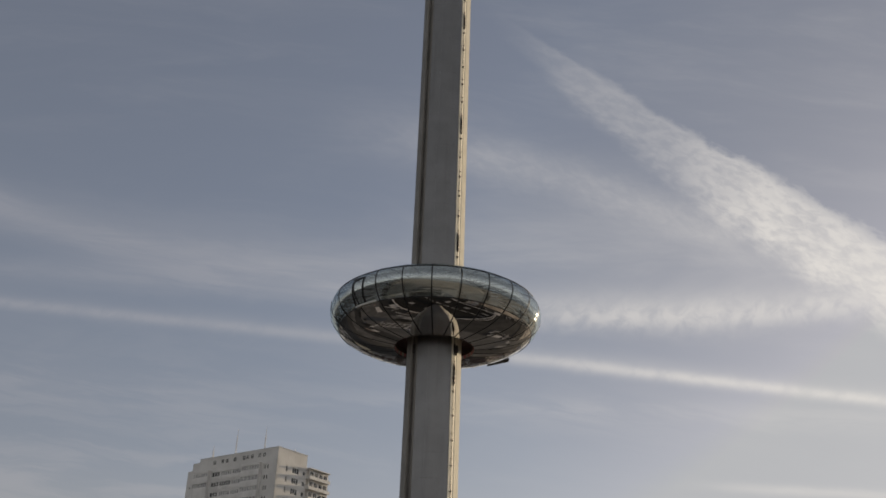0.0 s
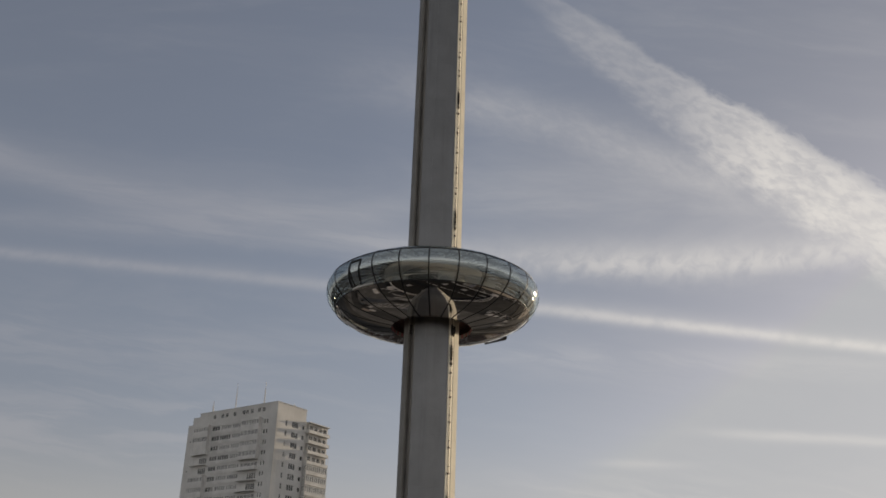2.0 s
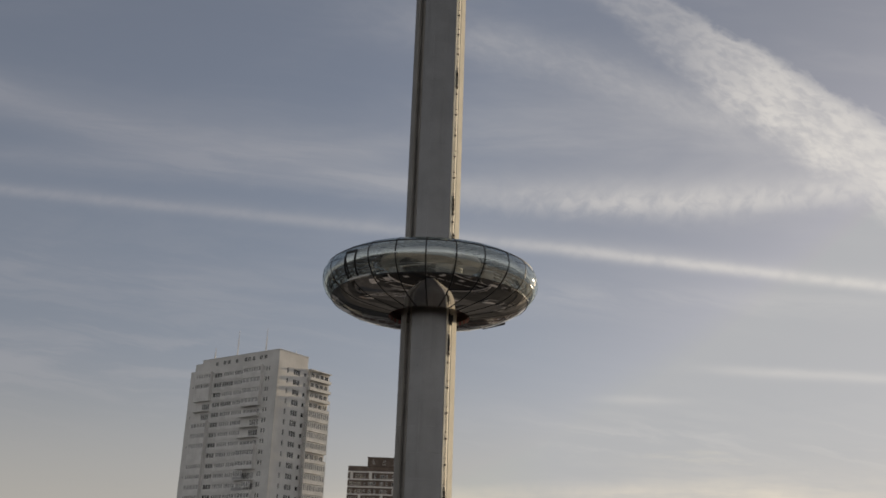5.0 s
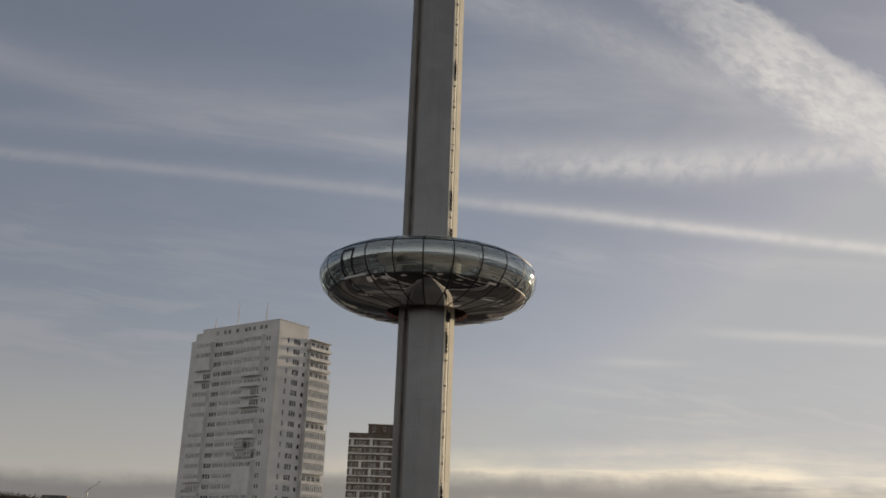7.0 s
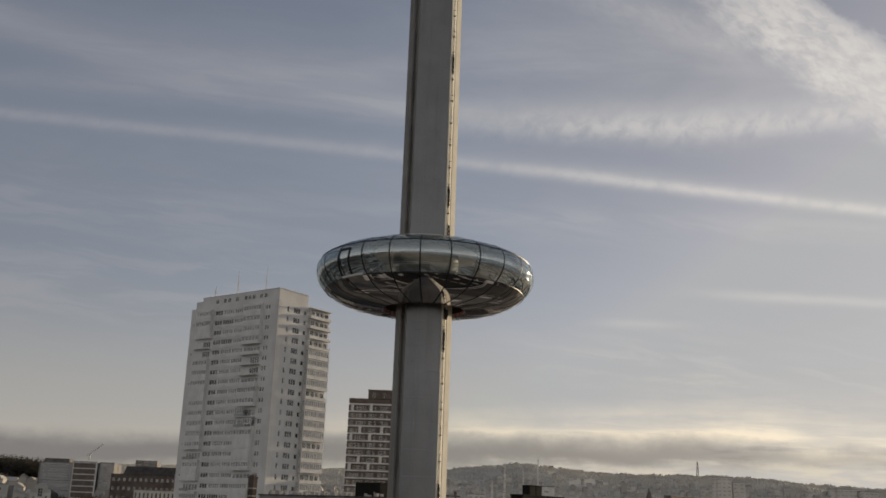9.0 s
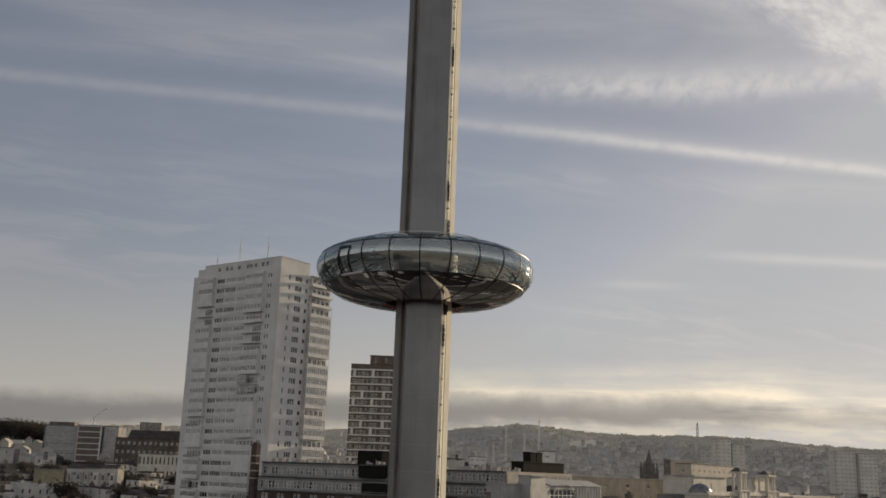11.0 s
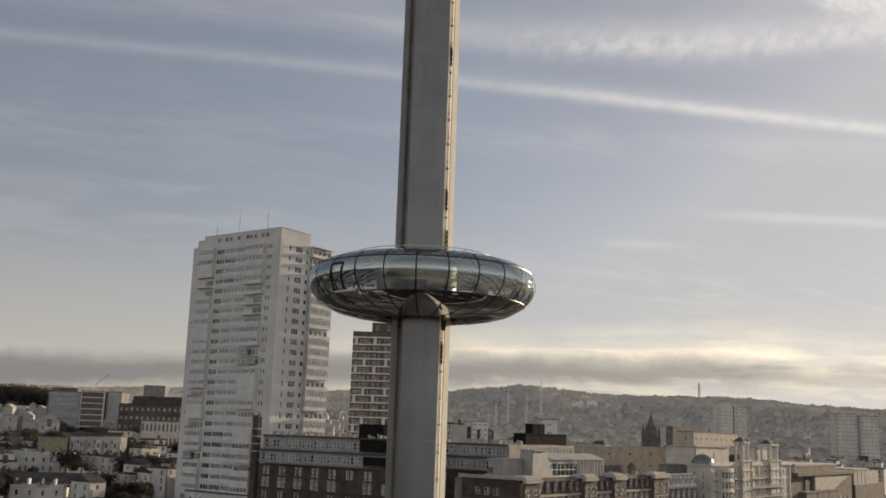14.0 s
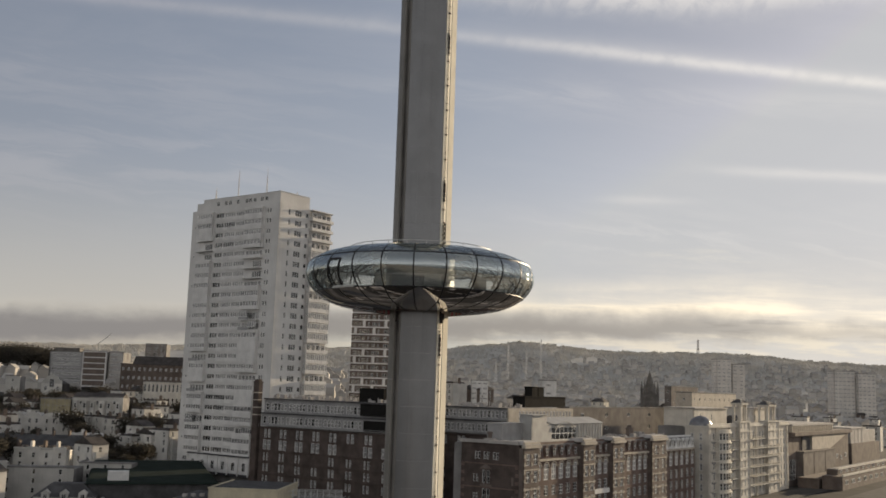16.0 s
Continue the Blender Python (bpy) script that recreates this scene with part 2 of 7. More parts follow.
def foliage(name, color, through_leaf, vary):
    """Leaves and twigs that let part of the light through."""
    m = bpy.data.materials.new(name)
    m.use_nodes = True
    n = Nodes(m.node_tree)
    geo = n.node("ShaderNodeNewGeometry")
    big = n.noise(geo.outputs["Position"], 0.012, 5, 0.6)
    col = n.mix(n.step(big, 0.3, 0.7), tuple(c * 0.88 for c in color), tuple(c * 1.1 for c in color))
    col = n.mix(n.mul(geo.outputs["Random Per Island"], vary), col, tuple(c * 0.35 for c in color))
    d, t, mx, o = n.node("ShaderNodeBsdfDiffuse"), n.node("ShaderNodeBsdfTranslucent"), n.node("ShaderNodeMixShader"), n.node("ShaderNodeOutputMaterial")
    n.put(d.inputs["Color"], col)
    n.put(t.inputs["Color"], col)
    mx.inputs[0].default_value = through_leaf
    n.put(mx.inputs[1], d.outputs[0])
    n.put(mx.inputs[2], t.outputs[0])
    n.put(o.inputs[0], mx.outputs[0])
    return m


def glass_material(name, tint, gloss, rough=0.02):
    """Coated glass: part mirror, part see-through."""
    m = bpy.data.materials.new(name)
    m.use_nodes = True
    n = Nodes(m.node_tree)
    geo = n.node("ShaderNodeNewGeometry")
    fr = n.node("ShaderNodeFresnel")
    fr.inputs[0].default_value = 1.5
    bp = n.node("ShaderNodeBump")
    bp.inputs["Strength"].default_value, bp.inputs["Distance"].default_value = 0.05, 0.05
    n.put(bp.inputs["Height"], n.noise(geo.outputs["Position"], 0.7, 2))
    g = n.node("ShaderNodeBsdfGlossy")
    g.inputs["Color"].default_value, g.inputs["Roughness"].default_value = (0.80, 0.875, 0.89, 1), rough
    n.put(g.inputs["Normal"], bp.outputs[0])
    t = n.node("ShaderNodeBsdfTransparent")
    t.inputs["Color"].default_value = (*tint, 1)
    mx = n.node("ShaderNodeMixShader")
    n.put(mx.inputs[0], n.math("MINIMUM", n.add(gloss, n.mul(fr.outputs[0], 0.55)), 1.0))
    n.put(mx.inputs[1], t.outputs[0])
    n.put(mx.inputs[2], g.outputs[0])
    o = n.node("ShaderNodeOutputMaterial")
    n.put(o.inputs[0], mx.outputs[0])
    return m


def window_material(name, dark, light, rough=0.07, lo=0.6, hi=0.95):
    """Panes of far windows: glossy glass over dark rooms, with pale curtains and painted sky reflections here and
    there.
    """
    m = bpy.data.materials.new(name)
    m.use_nodes = True
    n = Nodes(m.node_tree)
    geo, info = n.node("ShaderNodeNewGeometry"), n.node("ShaderNodeObjectInfo")
    rooms = n.step(n.noise(geo.outputs["Position"], 0.8, 2, 0.7), 0.30, 0.70)
    rnd = n.math("FRACT", n.add(n.mul(rooms, 0.75), n.mul(info.outputs["Random"], 0.35)))
    b = n.node("ShaderNodeBsdfPrincipled")
    n.put(b.inputs["Base Color"], n.mix(n.step(rnd, lo, hi), dark, light))
    b.inputs["Roughness"].default_value = rough
    b.inputs["Specular IOR Level"].default_value = 0.6
    bp = n.node("ShaderNodeBump")
    bp.inputs["Strength"].default_value, bp.inputs["Distance"].default_value = 0.06, 0.05
    n.put(bp.inputs["Height"], n.noise(geo.outputs["Position"], 0.5, 2))
    n.put(b.inputs["Normal"], bp.outputs[0])
    o = n.node("ShaderNodeOutputMaterial")
    n.put(o.inputs[0], b.outputs[0])
    return m


MAT = dict(
    cladding=material("cladding_mesh", (0.20, 0.20, 0.202), 0.34, 0.6, 0.12, 0.3, 9.0, 0.1, streaks=0.25),
    fin=material("fin_metal", (0.225, 0.215, 0.195), 0.55, 0.15, 0.12, 0.4, 8.0, 0.05, streaks=0.2),
    # near-white core: the bright look of the sunlit recess put into its colour
    core=material("core_paint", (0.66, 0.62, 0.55), 0.6, 0.0, 0.15, 0.5, 6.0, 0.05, streaks=0.2),
    dark_steel=material("dark_steel", (0.035, 0.03, 0.028), 0.5, 0.4, 0.3, 1.0, 9.0),
    # darker than the core: shade inside the slots put into the colour
    slot=material("slot_paint", (0.26, 0.25, 0.235), 0.6, 0.0, 0.2, 0.5, 6.0, 0.05, streaks=0.2),
    rib=material("black_joint", (0.018, 0.018, 0.02), 0.45, 0.0, 0.2, 1.0, 9.0, 0.0),
    mirror=material("mirror_panel", (0.76, 0.745, 0.74), 0.012, 1.0, 0.10, 0.6, 1.6, 0.06),
    podroof=material("pod_roof", (0.50, 0.51, 0.515), 0.28, 0.7, 0.08, 0.5, 4.0, 0.02),
    podglass=glass_material("pod_glass", (0.97, 0.99, 0.985), 0.36, 0.04),
    roofglass=glass_material("pod_roof_glass", (0.80, 0.85, 0.84), 0.24, 0.18),
    podfloor=material("pod_floor", (0.68, 0.67, 0.64), 0.5),
    ceiling=material("pod_ceiling", (0.76, 0.75, 0.73), 0.6, 0.0, 0.1, 0.5, 4.0, 0.0),
    truss=material("white_steel", (0.5, 0.5, 0.48), 0.5, 0.0, 0.1, 1.0, 8.0, 0.0),
    brace=material("grey_steel", (0.20, 0.203, 0.206), 0.5, 0.0, 0.1, 1.0, 8.0, 0.0),
    red=material("red_paint", (0.62, 0.25, 0.29), 0.5, 0.0, 0.2, 1.0, 8.0, 0.0),
    pavilion=material("pavilion_panel", (0.36, 0.355, 0.34), 0.6, 0.0, 0.12, 0.4, 3.0, 0.05, streaks=0.15),
    yellow_render=material("yellow_render", (0.56, 0.50, 0.37), 0.85, 0.0, 0.15, 0.3, 2.0, 0.1, streaks=0.3),
    well=material("well_lining", (0.10, 0.062, 0.06), 0.35, 0.5, 0.3, 1.0, 6.0, 0.05),
    white=material("white_render", (0.65, 0.635, 0.61), 0.85, 0.0, 0.10, 0.12, 1.5, 0.1, streaks=0.28),
    white2=material("white_parapet", (0.69, 0.675, 0.65), 0.8, 0.0, 0.12, 0.3, 2.0, 0.1, streaks=0.3),
    grey_clad=material("grey_panel", (0.32, 0.315, 0.31), 0.7, 0.0, 0.15, 0.3, 2.0, 0.1, streaks=0.2),
    slate=material("slate", (0.085, 0.083, 0.085), 0.8, 0.0, 0.3, 0.3, 3.0, 0.3, spec=0.12),
    brick=material("red_brick", (0.092, 0.072, 0.063), 0.9, 0.0, 0.3, 0.3, 4.0, 0.3, streaks=0.25),
    range_brick=material("seafront_brick", (0.16, 0.117, 0.10), 0.9, 0.0, 0.3, 0.3, 4.0, 0.3, streaks=0.25),
    hall_brick=material("hall_brick", (0.185, 0.163, 0.147), 0.9, 0.0, 0.25, 0.2, 3.0, 0.2, streaks=0.3),
    brick2=material("brown_brick", (0.168, 0.137, 0.118), 0.9, 0.0, 0.25, 0.3, 4.0, 0.3, streaks=0.2),
    stone=material("pale_stone", (0.47, 0.42, 0.35), 0.85, 0.0, 0.15, 0.4, 3.0, 0.2, streaks=0.3),
    cream=material("cream_stucco", (0.60, 0.56, 0.49), 0.85, 0.0, 0.14, 0.3, 2.0, 0.2, streaks=0.3),
    stucco=material("white_stucco", (0.68, 0.655, 0.605), 0.85, 0.0, 0.18, 0.15, 2.0, 0.2, streaks=0.4, per_object=0.5),
    roof=material("roof_tiles", (0.085, 0.075, 0.07), 0.85, 0.0, 0.35, 0.3, 3.0, 0.4, per_object=0.4),
    felt=material("flat_roof", (0.22, 0.21, 0.20), 0.9, 0.0, 0.3, 0.15, 2.0, 0.3),
    greenroof=material("green_roof", (0.018, 0.026, 0.021), 0.95, 0.0, 0.25, 0.2, 2.0, 0.2, spec=0.05),
    # lighter copy of concrete for the distant blocks, haze put into the colour
    pale_concrete=material("pale_concrete", (0.60, 0.565, 0.52), 0.85, 0.0, 0.12, 0.1, 1.0, 0.1, streaks=0.15),
    concrete=material("concrete", (0.40, 0.375, 0.35), 0.85, 0.0, 0.2, 0.3, 3.0, 0.2, streaks=0.25),
    plant_box=material("black_plant", (0.018, 0.017, 0.016), 0.9, 0.0, 0.2, 0.5, 3.0, spec=0.05),
    wframe=material("white_frame", (0.72, 0.71, 0.68), 0.6, 0.0, 0.1, 0.5, 4.0, 0.0),
    pane=window_material("window_pane", (0.015, 0.016, 0.018), (0.30, 0.29, 0.27)),
    # pale panes: blinds, and sky reflections put into the colour
    pane_grey=window_material("window_pane_grey", (0.27, 0.265, 0.26), (0.55, 0.53, 0.50), 0.2),
    pane_mix=window_material("window_pane_curtained", (0.085, 0.085, 0.09), (0.36, 0.35, 0.335), 0.12, 0.05, 0.9),
    church_stone=material("church_stone", (0.15, 0.138, 0.125), 0.9, 0.0, 0.3, 0.2, 2.0, 0.3),
    lead=material("lead_dome", (0.20, 0.20, 0.21), 0.35, 0.6, 0.2, 0.5, 4.0),
    # far: the downs' pale tone, distance haze put into the colour
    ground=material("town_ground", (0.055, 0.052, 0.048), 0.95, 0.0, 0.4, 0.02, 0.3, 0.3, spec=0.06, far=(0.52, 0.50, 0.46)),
    asphalt=material("asphalt", (0.036, 0.035, 0.034), 0.95, 0.0, 0.3, 0.1, 5.0, spec=0.06),
    paving=material("paving", (0.088, 0.084, 0.08), 0.95, 0.0, 0.3, 0.1, 3.0, spec=0.06),
    shingle=material("shingle", (0.34, 0.29, 0.23), 0.95, 0.0, 0.5, 0.06, 0.7, 0.5),
    water=material("sea_water", (0.02, 0.028, 0.03), 0.22, 0.0, 0.2, 0.05, 0.5, 0.5, spec=0.5),
    leaves=foliage("leaves", (0.105, 0.095, 0.078), 0.5, 0.3),
    drum=material("polished_drum", (0.30, 0.305, 0.31), 0.52, 0.85, 0.1, 0.5, 4.0, 0.0),
    # lit copies of the fin metal: sunlight on the right side put into colour
    white_strip=material("white_strip", (0.76, 0.72, 0.62), 0.85, 0.0, 0.08, 0.5, 6.0, 0.02, spec=0.1, streaks=0.1),
    strip=material("pale_strip", (0.56, 0.53, 0.45), 0.85, 0.0, 0.10, 0.5, 6.0, 0.03, spec=0.1, streaks=0.15),
    bark=material("bark", (0.08, 0.065, 0.05), 0.9, 0.0, 0.3, 0.8, 6.0, 0.5),
    # distance haze put into the woods' pale, light-passing foliage colour
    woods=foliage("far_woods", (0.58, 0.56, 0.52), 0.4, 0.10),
    # roofs of the far town, lightened in colour to stand for haze
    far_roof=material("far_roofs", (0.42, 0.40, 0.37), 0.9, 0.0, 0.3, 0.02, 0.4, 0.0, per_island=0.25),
    banded_brick=material("dun_brick", (0.135, 0.108, 0.092), 0.9, 0.0, 0.25, 0.3, 4.0, 0.3),
    # walls of the far town, lightened in colour to stand for haze
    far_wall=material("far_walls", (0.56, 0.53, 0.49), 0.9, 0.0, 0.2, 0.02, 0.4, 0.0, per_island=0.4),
    scaffold_sheet=material("scaffold_sheet", (0.42, 0.37, 0.24), 0.8, 0.0, 0.2, 0.3, 2.0),
)


# ---- building kit ----
class Geo:
    """Gathers boxes, bars, tubes and strips into one mesh."""

    def __init__(self):
        self.v, self.f = [], []

    def face(self, *pts):
        i = len(self.v)
        self.v += [tuple(p) for p in pts]
        self.f.append(tuple(range(i, i + len(pts))))

    def box(self, x0, x1, y0, y1, z0, z1):
        i = len(self.v)
        self.v += [(x, y, z) for z in (z0, z1) for x, y in ((x0, y0), (x1, y0), (x1, y1), (x0, y1))]
        self.f += [tuple(i + k for k in q) for q in ((3, 2, 1, 0), (4, 5, 6, 7), (0, 1, 5, 4), (1, 2, 6, 5), (2, 3, 7, 6), (3, 0, 4, 7))]
        return self

    def prism(self, outline, z0, z1):
        """An upright prism over a counter-clockwise outline."""
        i, k = len(self.v), len(outline)
        self.v += [(x, y, z0) for x, y in outline] + [(x, y, z1) for x, y in outline]
        self.f += [tuple(i + j for j in range(k - 1, -1, -1)), tuple(i + k + j for j in range(k))]
        self.f += [(i + j, i + (j + 1) % k, i + k + (j + 1) % k, i + k + j) for j in range(k)]
        return self

    def tube(self, cx, cy, z0, z1, r0, r1=None, sides=10):
        r1 = r0 if r1 is None else r1
        i = len(self.v)
        for z, r in ((z0, r0), (z1, r1)):
            self.v += [(cx + r * math.cos(2 * math.pi * k / sides), cy + r * math.sin(2 * math.pi * k / sides), z) for k in range(sides)]
        self.f += [(i + k, i + (k + 1) % sides, i + sides + (k + 1) % sides, i + sides + k) for k in range(sides)]
        self.f += [tuple(i + k for k in range(sides - 1, -1, -1)), tuple(i + sides + k for k in range(sides))]
        return self

    def bar(self, p, q, w, d=None):
        """A square bar from p to q."""
        p, q = Vector(p), Vector(q)
        ax = (q - p).normalized()
        side = ax.cross(Vector((0, 0, 1)))
        side = Vector((1, 0, 0)) if side.length < 1e-4 else side.normalized()
        up = side.cross(ax)
        d = d or w
        i = len(self.v)
        for c in (p, q):
            self.v += [tuple(c + side * (a * w / 2) + up * (b * d / 2)) for a, b in ((-1, -1), (1, -1), (1, 1), (-1, 1))]
        self.f += [tuple(i + k for k in f) for f in ((0, 1, 5, 4), (1, 2, 6, 5), (2, 3, 7, 6), (3, 0, 4, 7), (3, 2, 1, 0), (4, 5, 6, 7))]
        return self

    def sheet(self, rows, close=False):
        """Quads over rows of points."""
        i, k = len(self.v), len(rows[0])
        for r in rows:
            self.v += [tuple(p) for p in r]
        for a in range(len(rows) - 1):
            for b in range(k if close else k - 1):
                c = (b + 1) % k
                self.f.append((i + a * k + b, i + a * k + c, i + (a + 1) * k + c, i + (a + 1) * k + b))
        return self

    def gable(self, x0, x1, y0, y1, z0, h, along="x"):
        """A pitched roof, its ridge along x or y."""
        if along == "x":
            m = (y0 + y1) / 2
            a, b, c, d, e, f = (x0, y0, z0), (x1, y0, z0), (x1, y1, z0), (x0, y1, z0), (x0, m, z0 + h), (x1, m, z0 + h)
            self.face(a, b, f, e), self.face(c, d, e, f), self.face(d, a, e), self.face(b, c, f), self.face(d, c, b, a)
        else:
            m = (x0 + x1) / 2
            a, b, c, d, e, f = (x0, y0, z0), (x1, y0, z0), (x1, y1, z0), (x0, y1, z0), (m, y0, z0 + h), (m, y1, z0 + h)
            self.face(d, a, e, f), self.face(b, c, f, e), self.face(a, b, e), self.face(c, d, f), self.face(d, c, b, a)
        return self

    def hip(self, x0, x1, y0, y1, z0, h, inset):
        """A mansard or hipped roof with a flat top."""
        lo = [(x0, y0), (x1, y0), (x1, y1), (x0, y1)]
        hi = [(x0 + inset, y0 + inset), (x1 - inset, y0 + inset), (x1 - inset, y1 - inset), (x0 + inset, y1 - inset)]
        for k in range(4):
            j = (k + 1) % 4
            self.face((*lo[k], z0), (*lo[j], z0), (*hi[j], z0 + h), (*hi[k], z0 + h))
        self.face(*[(*p, z0 + h) for p in hi])
        self.face(*[(*p, z0) for p in lo[::-1]])
        return self

    def mesh(self, name, mat, smooth=False):
        m = bpy.data.meshes.new(name)
        m.from_pydata(self.v, [], self.f)
        m.materials.append(mat)
        if smooth:
            m.polygons.foreach_set("use_smooth", [True] * len(m.polygons))
        m.update()
        return m


def part(name, mesh, parent, m=None, label=""):
    """Links a mesh as one object under a thing or a part."""
    ob = new(name, mesh)
    ob.parent = parent
    if m is not None:
        ob.matrix_local = m
    if label:
        ob["label"] = label
    return ob


def thing(name, m, label, category, group="", kind=""):
    ob = new(name)
    ob.matrix_world = m
    ob.empty_display_size = 0.5
    return tagged(ob, label, category, group, kind)


GRID = Matrix.Translation((28.5, 193.9, 0)) @ Matrix.Rotation(math.atan2(0.798, 0.602), 4, "Z")   # along the seafront, and inland


def grid(u, v, z=0.0):
    return GRID @ Matrix.Translation((u, v, z))


def wall_mesh(width, height, holes, mat, depth=0.3):
    """A wall in the x-z plane that faces -y, with openings (x0, x1, z0, z1) that have reveals."""
    xs = sorted({0.0, width, *[h[0] for h in holes], *[h[1] for h in holes]})
    zs = sorted({0.0, height, *[h[2] for h in holes], *[h[3] for h in holes]})
    g = Geo()
    for i in range(len(xs) - 1):
        for k in range(len(zs) - 1):
            cx, cz = (xs[i] + xs[i + 1]) / 2, (zs[k] + zs[k + 1]) / 2
            if any(h[0] < cx < h[1] and h[2] < cz < h[3] for h in holes):
                continue
            g.face((xs[i], 0, zs[k]), (xs[i + 1], 0, zs[k]), (xs[i + 1], 0, zs[k + 1]), (xs[i], 0, zs[k + 1]))
    for x0, x1, z0, z1 in holes:
        g.face((x0, 0, z0), (x0, depth, z0), (x1, depth, z0), (x1, 0, z0))
        g.face((x0, 0, z1), (x1, 0, z1), (x1, depth, z1), (x0, depth, z1))
        g.face((x0, 0, z0), (x0, 0, z1), (x0, depth, z1), (x0, depth, z0))
        g.face((x1, 0, z0), (x1, depth, z0), (x1, depth, z1), (x1, 0, z1))
    # back and edges, so that the wall is solid
    g.box(0, width, depth + 0.02, depth + 0.3, 0, height)
    return g.mesh("wall", mat)


WINDOWS = {}


def window_mesh(w, h, cols=2, rows=2, pane="pane", rim="wframe", bar=0.07):
    """A frame with glazing bars and set-back panes in one mesh, in the x-z plane, facing -y, from the lower left corner."""
    key = (round(w, 2), round(h, 2), cols, rows, pane, rim, bar)
    if key in WINDOWS:
        return WINDOWS[key]
    xs, zs = [0.0], [0.0]
    for c in range(cols):
        xs += [w * c / cols + bar * (1 if c == 0 else 0.5), w * (c + 1) / cols - bar * (1 if c == cols - 1 else 0.5)]
    for r in range(rows):
        zs += [h * r / rows + bar * (1 if r == 0 else 0.5), h * (r + 1) / rows - bar * (1 if r == rows - 1 else 0.5)]
    xs, zs = xs + [w], zs + [h]
    index, verts, faces, mats = {}, [], [], []

    def at(x, y, z):
        k = (round(x, 4), y, round(z, 4))
        if k not in index:
            index[k] = len(verts)
            verts.append((x, y, z))
        return index[k]

    for i in range(len(xs) - 1):
        for k in range(len(zs) - 1):
            x0, x1, z0, z1 = xs[i], xs[i + 1], zs[k], zs[k + 1]
            if i % 2 and k % 2:
                f, b = -0.04, 0.04
                faces.append((at(x0, b, z0), at(x1, b, z0), at(x1, b, z1), at(x0, b, z1)))
                mats.append(1)
                for p, q in (((x0, z0), (x0, z1)), ((x0, z1), (x1, z1)), ((x1, z1), (x1, z0)), ((x1, z0), (x0, z0))):
                    faces.append((at(p[0], f, p[1]), at(q[0], f, q[1]), at(q[0], b, q[1]), at(p[0], b, p[1])))
                    mats.append(0)
            else:
                faces.append((at(x0, -0.04, z0), at(x1, -0.04, z0), at(x1, -0.04, z1), at(x0, -0.04, z1)))
                mats.append(0)
    m = bpy.data.meshes.new("window")
    m.from_pydata(verts, [], faces)
    m.materials.append(MAT[rim])
    m.materials.append(MAT[pane])
    m.polygons.foreach_set("material_index", mats)
    m.update()
    WINDOWS[key] = m
    return m


def add_window(parent, m, x, z, w, h, cols=2, rows=2, pane="pane", rim="wframe", depth=0.18, bar=0.07):
    return part("window", window_mesh(w, h, cols, rows, pane, rim, bar), parent, m @ Matrix.Translation((x, depth, z)))


FACE_U = Matrix.Rotation(radians(-90), 4, "Z")                # a wall that faces back along the seafront


def face_u(x, y_far, z=0.0):
    """The frame of a wall at x that runs from y_far down to smaller y and faces -x."""
    return Matrix.Translation((x, y_far, z)) @ FACE_U


def face_v(x, y, z=0.0):
    return Matrix.Translation((x, y, z))

# ---- ground, sea and far hills ----
def smooth(x, a, b):
    t = min(1.0, max(0.0, (x - a) / (b - a)))
    return t * t * (3 - 2 * t)


def lerp_table(x, table):
    for (a, p), (b, q) in zip(table, table[1:]):
        if x <= b:
            return p + (q - p) * max(0.0, (x - a) / (b - a))
    return table[-1][1]


RIDGE = ((-3000, 90), (-1000, 103), (-300, 122), (60, 131), (260, 144), (420, 134), (600, 137), (820, 129), (1030, 117), (1500, 110), (3500, 90))


def terrain(x, y):
    """Height of the land: flat along the sea, rising inland to a ridge of downs."""
    q = Matrix(GRID).inverted() @ Vector((x, y, 0))
    inland = q.y
    left = smooth(x, 150, -80)
    low = lerp_table(y, ((200, 0), (320, 4), (466, 12), (675, 31), (900, 44), (1250, 60), (1700, 82)))
    low += 10 * math.exp(-((x + 330) ** 2 + (y - 745) ** 2) / 4200)
    low_r = lerp_table(y, ((260, 0), (466, 5), (675, 11), (900, 19), (1250, 33), (1700, 60)))
    h = low * left + low_r * (1 - left)
    r = lerp_table(x, RIDGE) + 7 * noise.noise((x / 170, y / 400, 1.3)) + 2.5 * noise.noise((x / 45, y / 90, 4.1))
    k = smooth(y, 1500, 2200)
    h = h * (1 - k) + r * k
    if y > 2300:
        h = r - 60 * smooth(y, 2300, 3600)
    return h * smooth(inland, -20, 60) + (-14.0 * smooth(inland, -45, -200))


